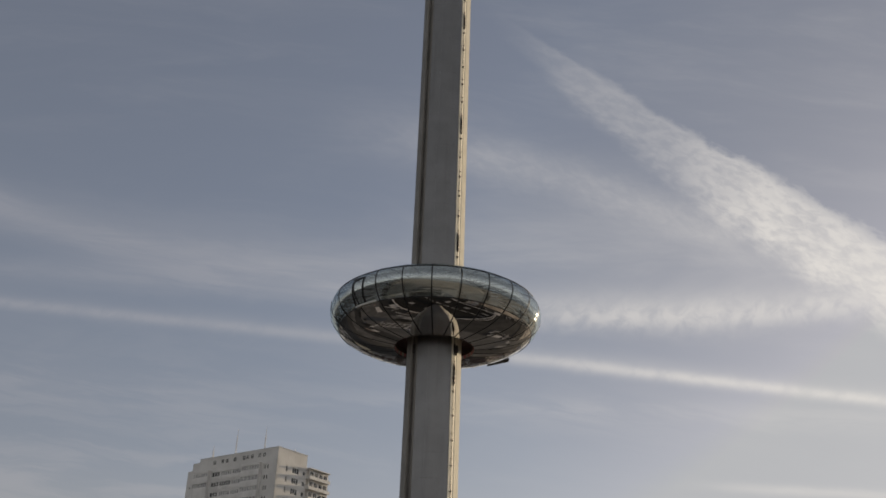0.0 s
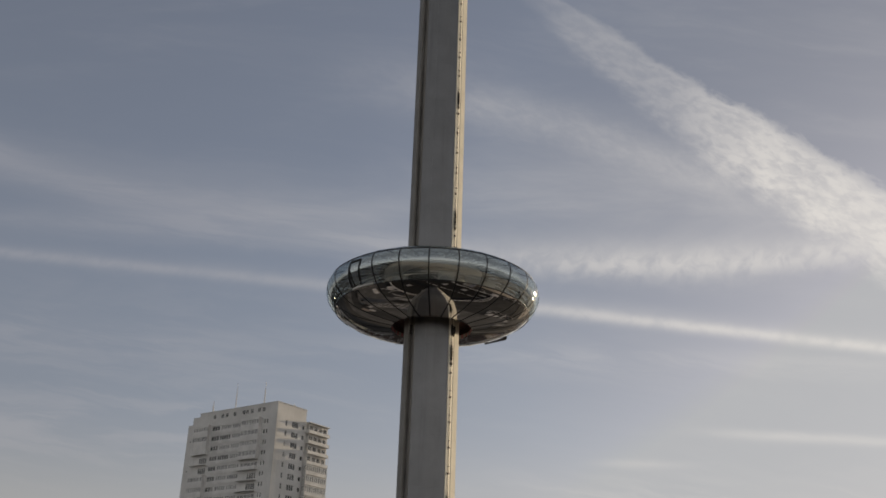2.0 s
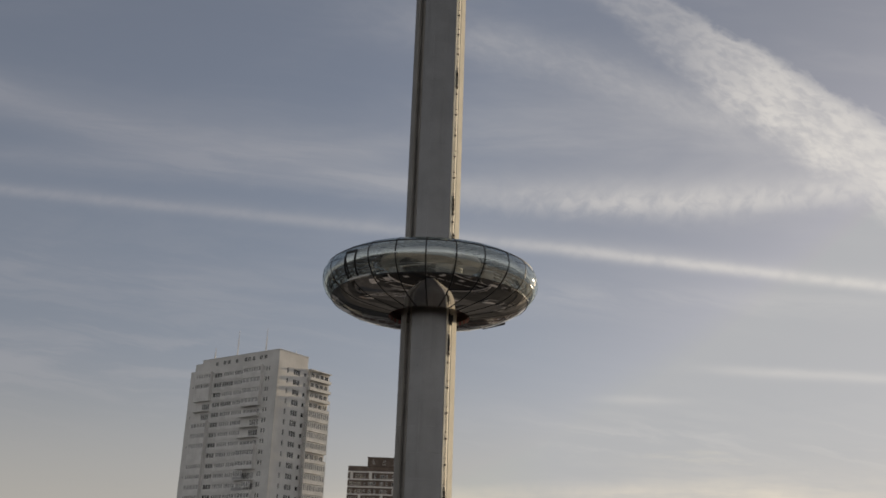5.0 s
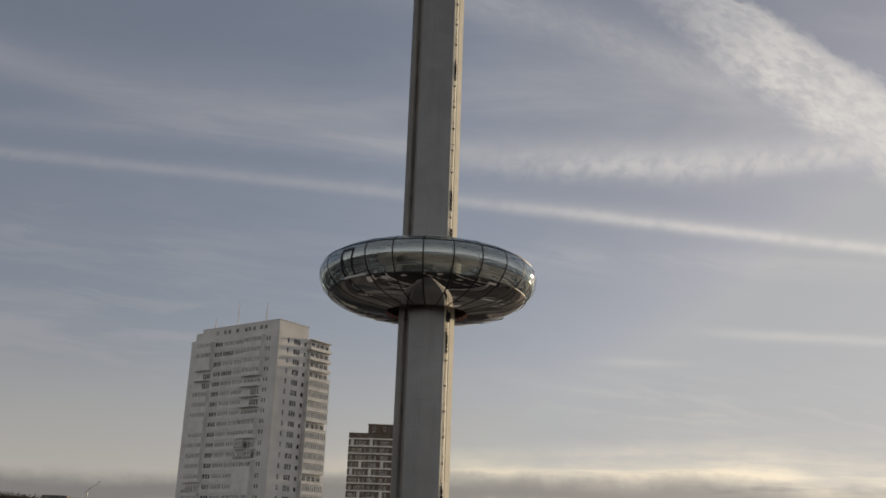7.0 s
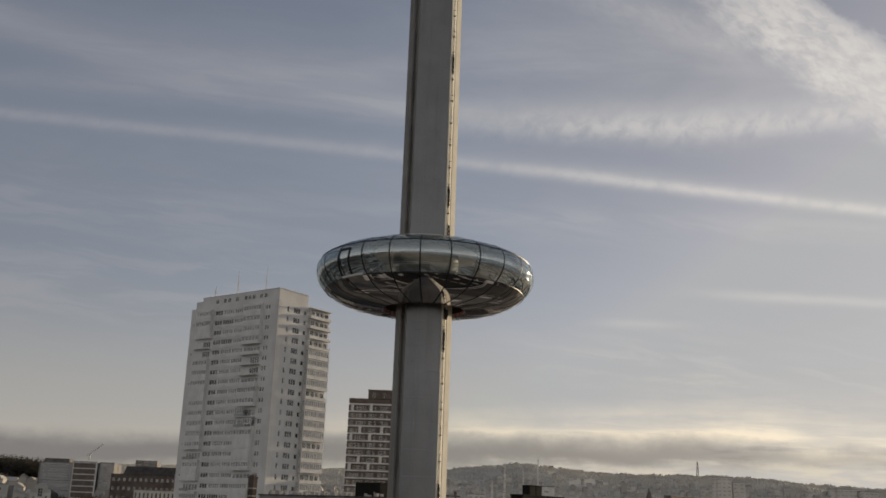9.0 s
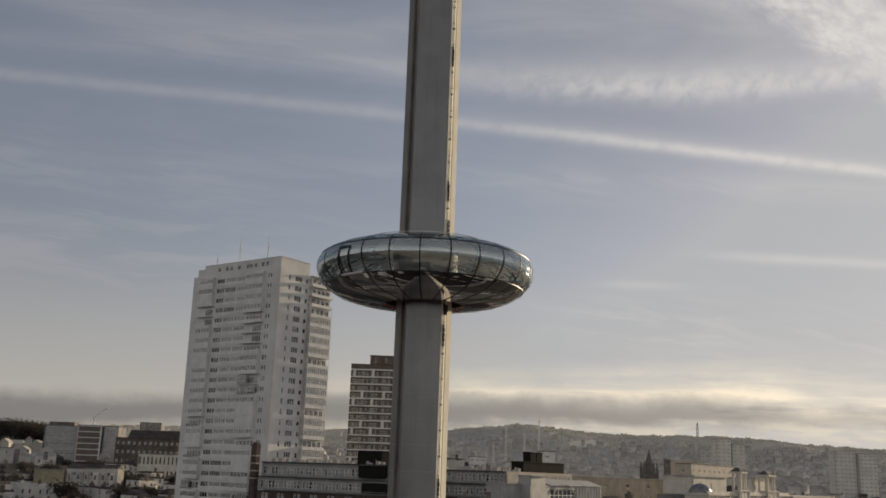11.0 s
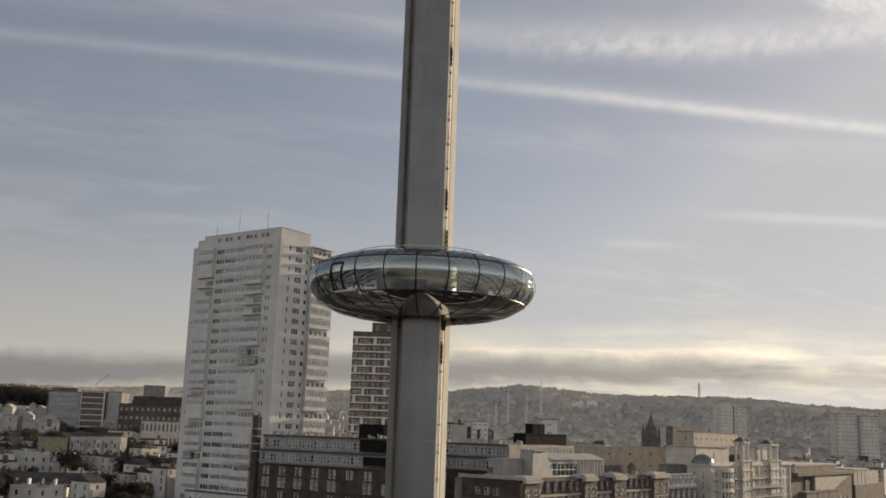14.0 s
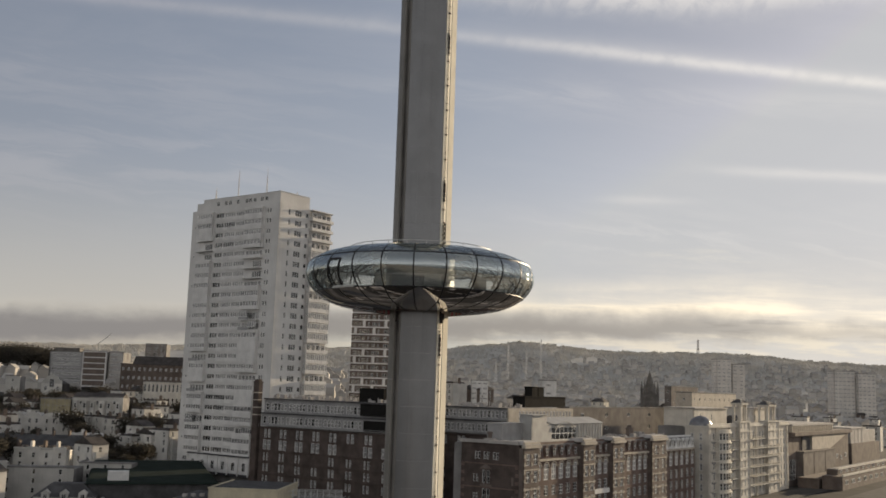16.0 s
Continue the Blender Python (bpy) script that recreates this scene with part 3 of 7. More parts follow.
def build_ground():
    xs = [-3600, -2600, -1900, -1400] + [-1100 + 40 * i for i in range(56)] + [1400, 1900, 2600, 3600]
    ys = [-2500, -1200, -600, -300] + [-150 + 30 * i for i in range(42)] + [1150 + 60 * i for i in range(22)] + [2600, 3000, 3600, 4400]
    g = Geo()
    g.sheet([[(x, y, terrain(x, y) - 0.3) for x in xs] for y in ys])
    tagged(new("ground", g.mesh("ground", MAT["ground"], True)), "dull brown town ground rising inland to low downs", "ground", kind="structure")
    for name, key, v0, v1, z, lab in (("road", "asphalt", -34, -20, 0.06, "dark asphalt seafront road"), ("pavement", "paving", -20, -7, 0.16, "grey paved seafront pavement"),
                                      ("promenade", "paving", -62, -34, 0.12, "wide paved promenade above the beach")):
        g = Geo().box(-700, 900, v0, v1, z - 0.6, z)
        ob = tagged(new(name, g.mesh(name, MAT[key])), lab, name, kind="structure")
        ob.matrix_world = GRID
    g = Geo()
    g.sheet([[(u, v, -0.2 - 5.0 * (-62 - v) / 200) for u in range(-900, 1001, 50)] for v in (-330, -262, -200, -150, -100, -62)])
    ob = tagged(new("beach", g.mesh("beach", MAT["shingle"])), "brown shingle beach falling to the sea", "beach", kind="structure")
    ob.matrix_world = GRID
    g = Geo()
    g.sheet([[(u, v, -4.6) for u in (-40000, -8000, -1000, 0, 1000, 8000, 40000)] for v in (-40000, -8000, -1500, -600, -300, -200)])
    ob = tagged(new("water", g.mesh("water", MAT["water"])), "dark calm sea off the beach", "water", kind="structure")
    ob.matrix_world = GRID


build_ground()


# ---- the tower ----
def polar(r, deg, z):
    """deg is measured from the side that faces the camera, to the right."""
    return (r * math.sin(radians(deg)), -r * math.cos(radians(deg)), z)


def arc_plate(r, thick, d0, d1, z0, z1, mat, steps=12):
    g = Geo()
    ds = [d0 + (d1 - d0) * i / steps for i in range(steps + 1)]
    loop = lambda z: [polar(r, d, z) for d in ds] + [polar(r - thick, d, z) for d in reversed(ds)]
    g.sheet([loop(z0), loop(z1)], close=True)
    for z, flip in ((z0, True), (z1, False)):
        for i in range(steps):
            q = [polar(r, ds[i], z), polar(r, ds[i + 1], z), polar(r - thick, ds[i + 1], z), polar(r - thick, ds[i], z)]
            g.face(*(reversed(q) if flip else q))
    m = g.mesh("plate", mat)
    return m


def build_tower():
    t = thing("observation_tower", Matrix.Identity(4), "slender grey metal-clad tower with lit side fins and rails", "tower")
    part("core", Geo().tube(0, 0, 0, 160, 1.87, sides=64).mesh("core", MAT["core"], True), t)
    step = 2.03
    panels = [arc_plate(2.0, 0.12, a, b, 0.0, step - 0.008, MAT["cladding"], 8) for a, b in ((-44.6, -14.3), (-14.15, 16.35), (16.5, 47.0))]
    back = arc_plate(2.0, 0.12, -46, 46, 0.0, 6 * step - 0.01, MAT["cladding"], 16)
    edge = arc_plate(2.03, 0.14, -47.4, -44.8, 0.0, 2 * step - 0.02, MAT["fin"], 2)
    fin = arc_plate(2.31, 0.10, 55, 83, 0.0, step - 0.02, MAT["fin"], 8)
    def flat_strip(a, b, lift, mat):
        """A flat upright plate beside the cladding, between two distances along it."""
        o, d, n = Vector((1.49, -1.435, 0)), Vector((0.407, 0.913, 0)), Vector((0.913, -0.407, 0))
        p, q = o + d * a + n * lift, o + d * b + n * lift
        return Geo().prism([tuple(v)[:2] for v in (p - n * 0.08, p, q, q - n * 0.08)], 0.0, 2 * step - 0.012).mesh("strip", MAT[mat])

    # right-hand strips, pale to look sunlit and angled into the sun
    inner_strip = flat_strip(0.0, 0.93, 0.0, "white_strip")
    outer_strip = flat_strip(0.96, 1.98, 0.03, "strip")
    for k in range(78):
        m = Matrix.Translation((0, 0, step * k))
        for panel in panels:
            part("cladding_panel", panel, t, m)
        part("fin", fin, t, m @ Matrix.Rotation(radians(-138), 4, "Z"))
        if k % 6 == 0:
            part("back_panel", back, t, m @ Matrix.Rotation(radians(180), 4, "Z"))
        if k % 2 == 0:
            part("edge_strip", edge, t, m)
            part("inner_strip", inner_strip, t, m)
            part("outer_strip", outer_strip, t, m)
    # added plates over the core that carry the left slot's shade as colour
    liner = arc_plate(1.93, 0.05, -76, -48, 0.0, 158, MAT["slot"], 8)
    x, y = 1.68, -1.13
    part("cable_rail", Geo().box(x - 0.02, x + 0.02, y - 0.03, y + 0.03, 0, 158).mesh("cable_rail", MAT["dark_steel"]), t)
    part("slot_liner", liner, t)
    part("slot_liner", liner, t, Matrix.Rotation(radians(180), 4, "Z"))
    # guide rails in the slots, with brackets two metres apart
    for d in (-62, 118):
        x, y, _ = polar(2.0, d, 0)
        part("guide_rail", Geo().box(x - 0.05, x + 0.05, y - 0.06, y + 0.06, 0, 159).mesh("guide_rail", MAT["slot"]), t)
    clamp = Geo().box(-0.09, 0.07, -0.10, 0.06, -0.045, 0.045).box(-0.03, 0.02, -0.13, 0.06, -0.10, 0.10).mesh("bracket", MAT["dark_steel"])
    small = Geo().box(-0.10, 0.07, -0.05, 0.04, -0.018, 0.018).mesh("bracket", MAT["dark_steel"])
    latch = Geo().box(-0.08, 0.09, -0.12, 0.08, -0.30, 0.05).box(-0.05, 0.05, -0.16, 0.1, 0.1, 0.32).mesh("latch", MAT["dark_steel"])
    for k in range(78):
        zz = 1.2 + 2.03 * k
        for d in (58,):
            p = (1.685, -1.14, zz)
            part("bracket", clamp, t, Matrix.Translation(p))
            part("bracket", small, t, Matrix.Translation((p[0], p[1], zz + 0.55)))
        if k % 6 == 2:
            for j in range(4):
                part("latch", latch, t, Matrix.Translation((1.685, -1.14, zz + 0.8 + 0.42 * j)) @ Matrix.Diagonal((1, 1, 0.5 + 0.16 * j, 1)))


build_tower()


def ring(r, z, w, h, mat, name, sides=96, d0=0, d1=360):
    g = Geo()
    n = max(3, int(sides * (d1 - d0) / 360))
    sec = ((-w / 2, -h / 2), (w / 2, -h / 2), (w / 2, h / 2), (-w / 2, h / 2))
    g.sheet([[polar(r + a, d0 + (d1 - d0) * i / n, z + b) for a, b in sec] for i in range(n + 1)], close=True)
    return g.mesh(name, mat)


# ---- the terminal at the tower's foot and made-up ground detail, seen only as reflections in the pod ----
def build_terminal():
    t = thing("terminal_building", GRID @ Matrix.Translation((-172, -94, -1.0)), "low dark-roofed terminal round the tower foot", "building")
    part("hall", Geo().box(-34, 30, -16, -3, 0, 6.5).box(-34, 30, 3, 16, 0, 6.5).box(-34, -3, -3, 3, 0, 6.5).box(3, 30, -3, 3, 0, 6.5).mesh("hall", MAT["plant_box"]), t)
    for x0, x1, y0, y1 in ((-34, 30, -16.2, -15.6), (-34, 30, 15.6, 16.2), (-34.2, -33.6, -15.6, 15.6), (29.6, 30.2, -15.6, 15.6)):
        part("parapet", Geo().box(x0, x1, y0, y1, 6.5, 7.4).mesh("parapet", MAT["concrete"]), t)
    rng = random.Random(31)
    for i in range(9):
        x, y = -31 + 6.6 * i, -11 + 17 * (i % 2) + rng.uniform(-1, 1)
        g = Geo().box(x, x + rng.uniform(2.2, 4.6), y, y + rng.uniform(1.2, 3.4), 6.5, rng.uniform(7.0, 8.4))
        part("roof_unit", g.mesh("roof_unit", MAT["felt"]), t)
    for i in range(10):
        part("walkway_slat", Geo().box(-30 + 6 * i, -25.6 + 6 * i, -4.6, -3.8, 6.52, 6.7).mesh("walkway_slat", MAT["felt"]), t)
    # guessed canopy, added for a pale lattice reflected in the pod
    k = thing("promenade_canopy", pose(-10, 52, 0.1, 0, 0, 18), "pale slatted canopy on the promenade", "canopy")
    bar = Geo().box(-0.16, 0.16, 0, 9.0, 3.4, 3.8).mesh("slat", MAT["concrete"])
    for i in range(9):
        part("slat", bar, k, Matrix.Translation((-9 + 2.2 * i, 0, 0)))
    for x in (-9.2, 8.8):
        for y in (0.3, 8.7):
            part("post", Geo().box(x - 0.2, x + 0.2, y - 0.2, y + 0.2, 0, 3.4).mesh("post", MAT["concrete"]), k)
    for y in (0.1, 8.5):
        part("beam", Geo().box(-9.6, 9.2, y, y + 0.4, 3.0, 3.4).mesh("beam", MAT["concrete"]), k)
    # made-up plaza: dark deck and random pieces that only texture the pod's underside
    z = thing("plaza", GRID @ Matrix.Translation((-172, -94, 0)), "dark paved plaza round the tower foot with pale kerbs", "plaza", kind="structure")
    part("deck", Geo().box(-130, 150, -26, 32, -0.8, 0.15).mesh("deck", MAT["asphalt"]), z)
    for i in range(46):
        x, y, a, w = rng.uniform(-120, 140), rng.choice((-1, 1)) * rng.uniform(17, 30), rng.choice((0, 0, 1.2, -0.7)), rng.uniform(3, 16)
        g = Geo().bar((x, y, 0.35), (x + w * math.cos(a), max(-25, min(31, y + w * math.sin(a))), 0.35), rng.uniform(0.35, 1.3), 0.5)
        part("kerb", g.mesh("kerb", MAT[("concrete", "felt", "concrete", "brick2")[i % 4]]), z)
    for i in range(90):
        x, y, w, h = rng.uniform(-110, 120), rng.choice((rng.uniform(17, 66), rng.uniform(17, 66), rng.uniform(-26, -18))), rng.uniform(2, 13), rng.uniform(1, 6)
        key = ("plant_box", "concrete", "plant_box", "felt", "brick2", "plant_box", "concrete")[i % 7]
        part("paving_panel", Geo().box(x, x + w, y, y + h, -0.1, 0.2 + 0.012 * i).mesh("paving_panel", MAT[key]), z)
    # invented curved walls, out of view, drawn as thin lines in the mirror
    for i, (r, d0, d1) in enumerate(((24, -70, 10), (27, 20, 80), (33, -40, 50), (39, -85, -30), (46, -10, 60), (55, -60, 5), (30, 95, 150), (38, 110, 170))):
        w = thing("terrace_wall", Matrix.Translation((0, 0, -1.5)), "low curved concrete terrace wall round the tower foot", "wall", "terrace walls")
        part("wall", ring(r, 1.4, 0.7, 1.2, MAT["concrete"], "wall", 120, d0, d1), w)
        part("step", ring(r + 0.9, 1.0, 1.0, 0.5, MAT["felt"], "step", 120, d0 + 4, d1 - 6), w)
    # made-up low walls and groynes on the beach, unseen but for the pod's reflection
    for i in range(5):
        w = thing("groyne", GRID @ Matrix.Translation((-330 + 85 * i, -70, 0)), "weathered timber groyne running down the beach", "groyne", "groynes on the beach")
        part("wall", Geo().box(-0.5, 0.5, -90, 0, -3.2, 1.0).mesh("wall", MAT["bark"]), w)
        for j in range(6):
            part("post", Geo().box(-0.8, 0.8, -86 + 16 * j, -85.4 + 16 * j, -3.2, 1.5).mesh("post", MAT["bark"]), w)


build_terminal()


# ---- the viewing pod ----
POD_Z = 48.38
PROFILE = ((2.75, -2.62), (4.2, -2.47), (5.6, -2.29), (6.7, -2.05), (7.55, -1.68), (8.22, -1.2), (8.72, -0.62), (8.96, -0.05), (9.0, 0.42), (8.84, 0.95), (8.42, 1.4),
           (7.72, 1.76), (6.7, 2.04), (5.5, 2.24), (4.2, 2.37), (2.7, 2.42))


def profile_at(s):
    """Smooth curve through PROFILE; s runs from 0 to its last index."""
    i = max(0, min(len(PROFILE) - 2, int(s)))
    f = s - i
    p = [Vector(PROFILE[max(0, min(len(PROFILE) - 1, i + k))]) for k in (-1, 0, 1, 2)]
    return 0.5 * (2 * p[1] + (p[2] - p[0]) * f + (2 * p[0] - 5 * p[1] + 4 * p[2] - p[3]) * f * f + (3 * p[1] - p[0] - 3 * p[2] + p[3]) * f ** 3)


def shell(s0, s1, d0, d1, mat, name, inset=0.0, ns=10, nd=8):
    g = Geo()
    rows = []
    for i in range(ns + 1):
        r, z = profile_at(s0 + (s1 - s0) * i / ns)
        rows.append([polar(r - inset, d0 + (d1 - d0) * k / nd, z) for k in range(nd + 1)])
    g.sheet(rows)
    return g.mesh(name, mat, True)


def rib(s0, s1, d, w, proud, mat, name="mullion", n=24, lean=0.0):
    """A joint strip along the shell at one bearing, its foot turned by some degrees."""
    g = Geo()
    rows = []
    for i in range(n + 1):
        s = s0 + (s1 - s0) * i / n
        r, z = profile_at(s)
        a = profile_at(min(s + 0.01, len(PROFILE) - 1)) - profile_at(max(s - 0.01, 0))
        nr, nz = a.y / a.length, -a.x / a.length
        h = math.degrees(w / 2 / max(r, 1))
        o = (r + nr * proud, z + nz * proud)
        q = (r - nr * 0.05, z - nz * 0.05)
        e = d + lean * (1 - i / n)
        rows.append([polar(q[0], e - h, q[1]), polar(o[0], e - h, o[1]), polar(o[0], e + h, o[1]), polar(q[0], e + h, q[1])])
    g.sheet(rows)
    return g.mesh(name, mat)


def build_pod():
    pod = thing("viewing_pod", Matrix.Translation((0, 0, POD_Z)), "ring-shaped glass viewing pod with mirrored underside round the tower", "viewing pod")
    S_FLOOR, S_TOP, S_END = 4.9, 9.5, 15.0
    first, step = -3.2, 15.0
    under = shell(0.5, S_FLOOR, 0, step, MAT["mirror"], "underside_panel", ns=14)
    glass = shell(S_FLOOR, S_TOP, 0, step, MAT["podglass"], "glass_panel", ns=12)
    roof = shell(S_TOP, 13.6, 0, step, MAT["roofglass"], "roof_panel", ns=12)
    cap = shell(13.6, S_END, 0, step, MAT["podroof"], "cap_panel", ns=4)
    strip = rib(0.5, S_END, 0, 0.10, 0.015, MAT["rib"])
    for k in range(24):
        turn = Matrix.Rotation(radians(first + step * k), 4, "Z")
        part("underside_panel", under, pod, turn)
        part("glass_panel", glass, pod, turn)
        part("roof_panel", roof, pod, turn)
        part("cap_panel", cap, pod, turn)
        part("mullion", strip, pod, turn)
    r, z = profile_at(S_TOP)
    part("glazing_ring", ring(r + 0.005, z, 0.06, 0.09, MAT["rib"], "glazing_ring"), pod)
    r, z = profile_at(S_FLOOR)
    part("floor_ring", ring(r, z, 0.05, 0.07, MAT["rib"], "floor_ring"), pod)
    # boarding door: two heavy uprights and a threshold in one bay
    for d in (-48.2, -40.6):
        part("door_post", rib(S_FLOOR, 8.6, d, 0.15, 0.04, MAT["rib"], "door_post", 12, -2.6), pod)
    hr, hz = profile_at(8.6)
    part("door_head", ring(hr + 0.02, hz, 0.08, 0.16, MAT["rib"], "door_head", 240, -48.2, -40.6), pod)
    part("door_sill", ring(r + 0.02, z + 0.04, 0.30, 0.16, MAT["truss"], "door_sill", d0=-51, d1=-35), pod)
    # inside: floor, drum, radial frames and diagonal bracing
    part("floor", ring((2.7 + 7.95) / 2, z + 0.02, 5.25, 0.12, MAT["podfloor"], "floor"), pod)
    part("drum", Geo().sheet([[polar(2.72, 7.5 * i, zz) for i in range(48)] for zz in (z, 2.35)], close=True).mesh("drum", MAT["drum"], True), pod)
    for k in range(24):
        d = first + step * k
        g = Geo()
        pts = [profile_at(s) for s in (5.2, 6.2, 7.2, 8.2, 9.2, 10.4, 11.8, 13.2)]
        pts = [polar(p.x - 0.5, d, p.y - (0.22 if i > 3 else 0)) for i, p in enumerate(pts)]
        for p, q in zip(pts, pts[1:]):
            g.bar(p, q, 0.05, 0.09)
        part("frame_rib", g.mesh("frame_rib", MAT["brace"]), pod)
        g = Geo()
        for s0, s1 in ((9.4, 11.0), (11.0, 12.8)):
            a0, a1 = profile_at(s0), profile_at(s1)
            for e0, e1 in ((0, 0.5), (0.5, 1)):
                g.bar(polar(a0.x - 0.55, d + step * e0, a0.y - 0.1), polar(a1.x - 0.55, d + step * e1, a1.y - 0.2), 0.06)
                g.bar(polar(a0.x - 0.55, d + step * e1, a0.y - 0.1), polar(a1.x - 0.55, d + step * e0, a1.y - 0.2), 0.06)
        part("brace", g.mesh("brace", MAT["brace"]), pod)
    part("machine_deck", ring(3.5, 2.15, 1.5, 0.22, MAT["ceiling"], "machine_deck", 64), pod)
    for d0, d1, rr in ((2.5, 12.0, 7.1), (-29.0, -19.0, 6.6), (34.0, 41.0, 7.2)):
        part("counter", ring(rr, -0.72, 0.5, 0.95, MAT["truss"], "counter", 120, d0, d1), pod)
    for rr, zz in ((6.9, -0.25), (7.4, -0.25)):
        part("inner_handrail", ring(rr, zz, 0.05, 0.05, MAT["truss"], "inner_handrail", 72), pod)
    # under the floor the tower passes through a dark well, lined with a red and white ring
    part("well", Geo().sheet([[polar(rr, 5 * i, zz) for i in range(72)] for rr, zz in ((3.47, -2.56), (3.44, -2.5), (3.44, -1.75), (2.36, -1.7))], close=True).mesh("well", MAT["well"]), pod)
    for k in range(72):
        part("light_segment", ring(3.38, -2.38, 0.05, 0.30, MAT["red" if k % 2 else "truss"], "light_segment", 144, 5 * k, 5 * k + 4.2), pod)
    # guide shoes that clasp the rails above and below
    for d in (60, -60, 120, -120):
        for zz, h in ((-2.85, 0.5), (2.62, 0.34)):
            x, y, _ = polar(2.05, d, 0)
            g = Geo().box(x - 0.2, x + 0.2, y - 0.2, y + 0.2, zz - h / 2, zz + h / 2)
            g.box(x - 0.13, x + 0.13, y - 0.25, y + 0.25, zz - h / 2 - 0.25, zz - h / 2)
            part("guide_shoe", g.mesh("guide_shoe", MAT["dark_steel"]), pod)
        if d in (60, 120):
            x, y, _ = polar(1.98, d, 0)
            g = Geo()
            for j in range(5):
                g.bar((x - 0.10, y - 0.1, 2.82 + 0.36 * j), (x + 0.12, y - 0.1, 3.0 + 0.36 * j), 0.12)
                g.bar((x + 0.12, y - 0.1, 3.0 + 0.36 * j), (x - 0.04, y - 0.1, 3.18 + 0.36 * j), 0.10)
            g.bar((x + 0.14, y - 0.1, 2.6), (x + 0.14, y - 0.1, 4.5), 0.08)
            part("cable_anchor", g.mesh("cable_anchor", MAT["dark_steel"]), pod)
    part("cap_collar", ring(2.53, 2.42, 0.42, 0.06, MAT["podroof"], "cap_collar", 64), pod)
    # maintenance rail on the roof
    part("roof_rail", ring(5.6, 2.46, 0.05, 0.05, MAT["truss"], "roof_rail", 72), pod)
    post = Geo().box(-0.025, 0.025, -0.025, 0.025, 0, 0.24).mesh("rail_post", MAT["truss"])
    for k in range(24):
        part("rail_post", post, pod, Matrix.Translation(polar(5.6, 15 * k + 4, 2.24)))
    # folding gangway flap on the far side
    g = Geo().box(-1.0, 1.0, -0.4, 0.4, -0.05, 0.05).box(-0.9, 0.5, -0.3, 0.3, 0.05, 0.2)
    part("gangway_flap", g.mesh("gangway_flap", MAT["dark_steel"]), pod, Matrix.Translation((5.85, 5.5, -1.5)) @ Matrix.Rotation(radians(-15), 4, "Y"))


build_pod()

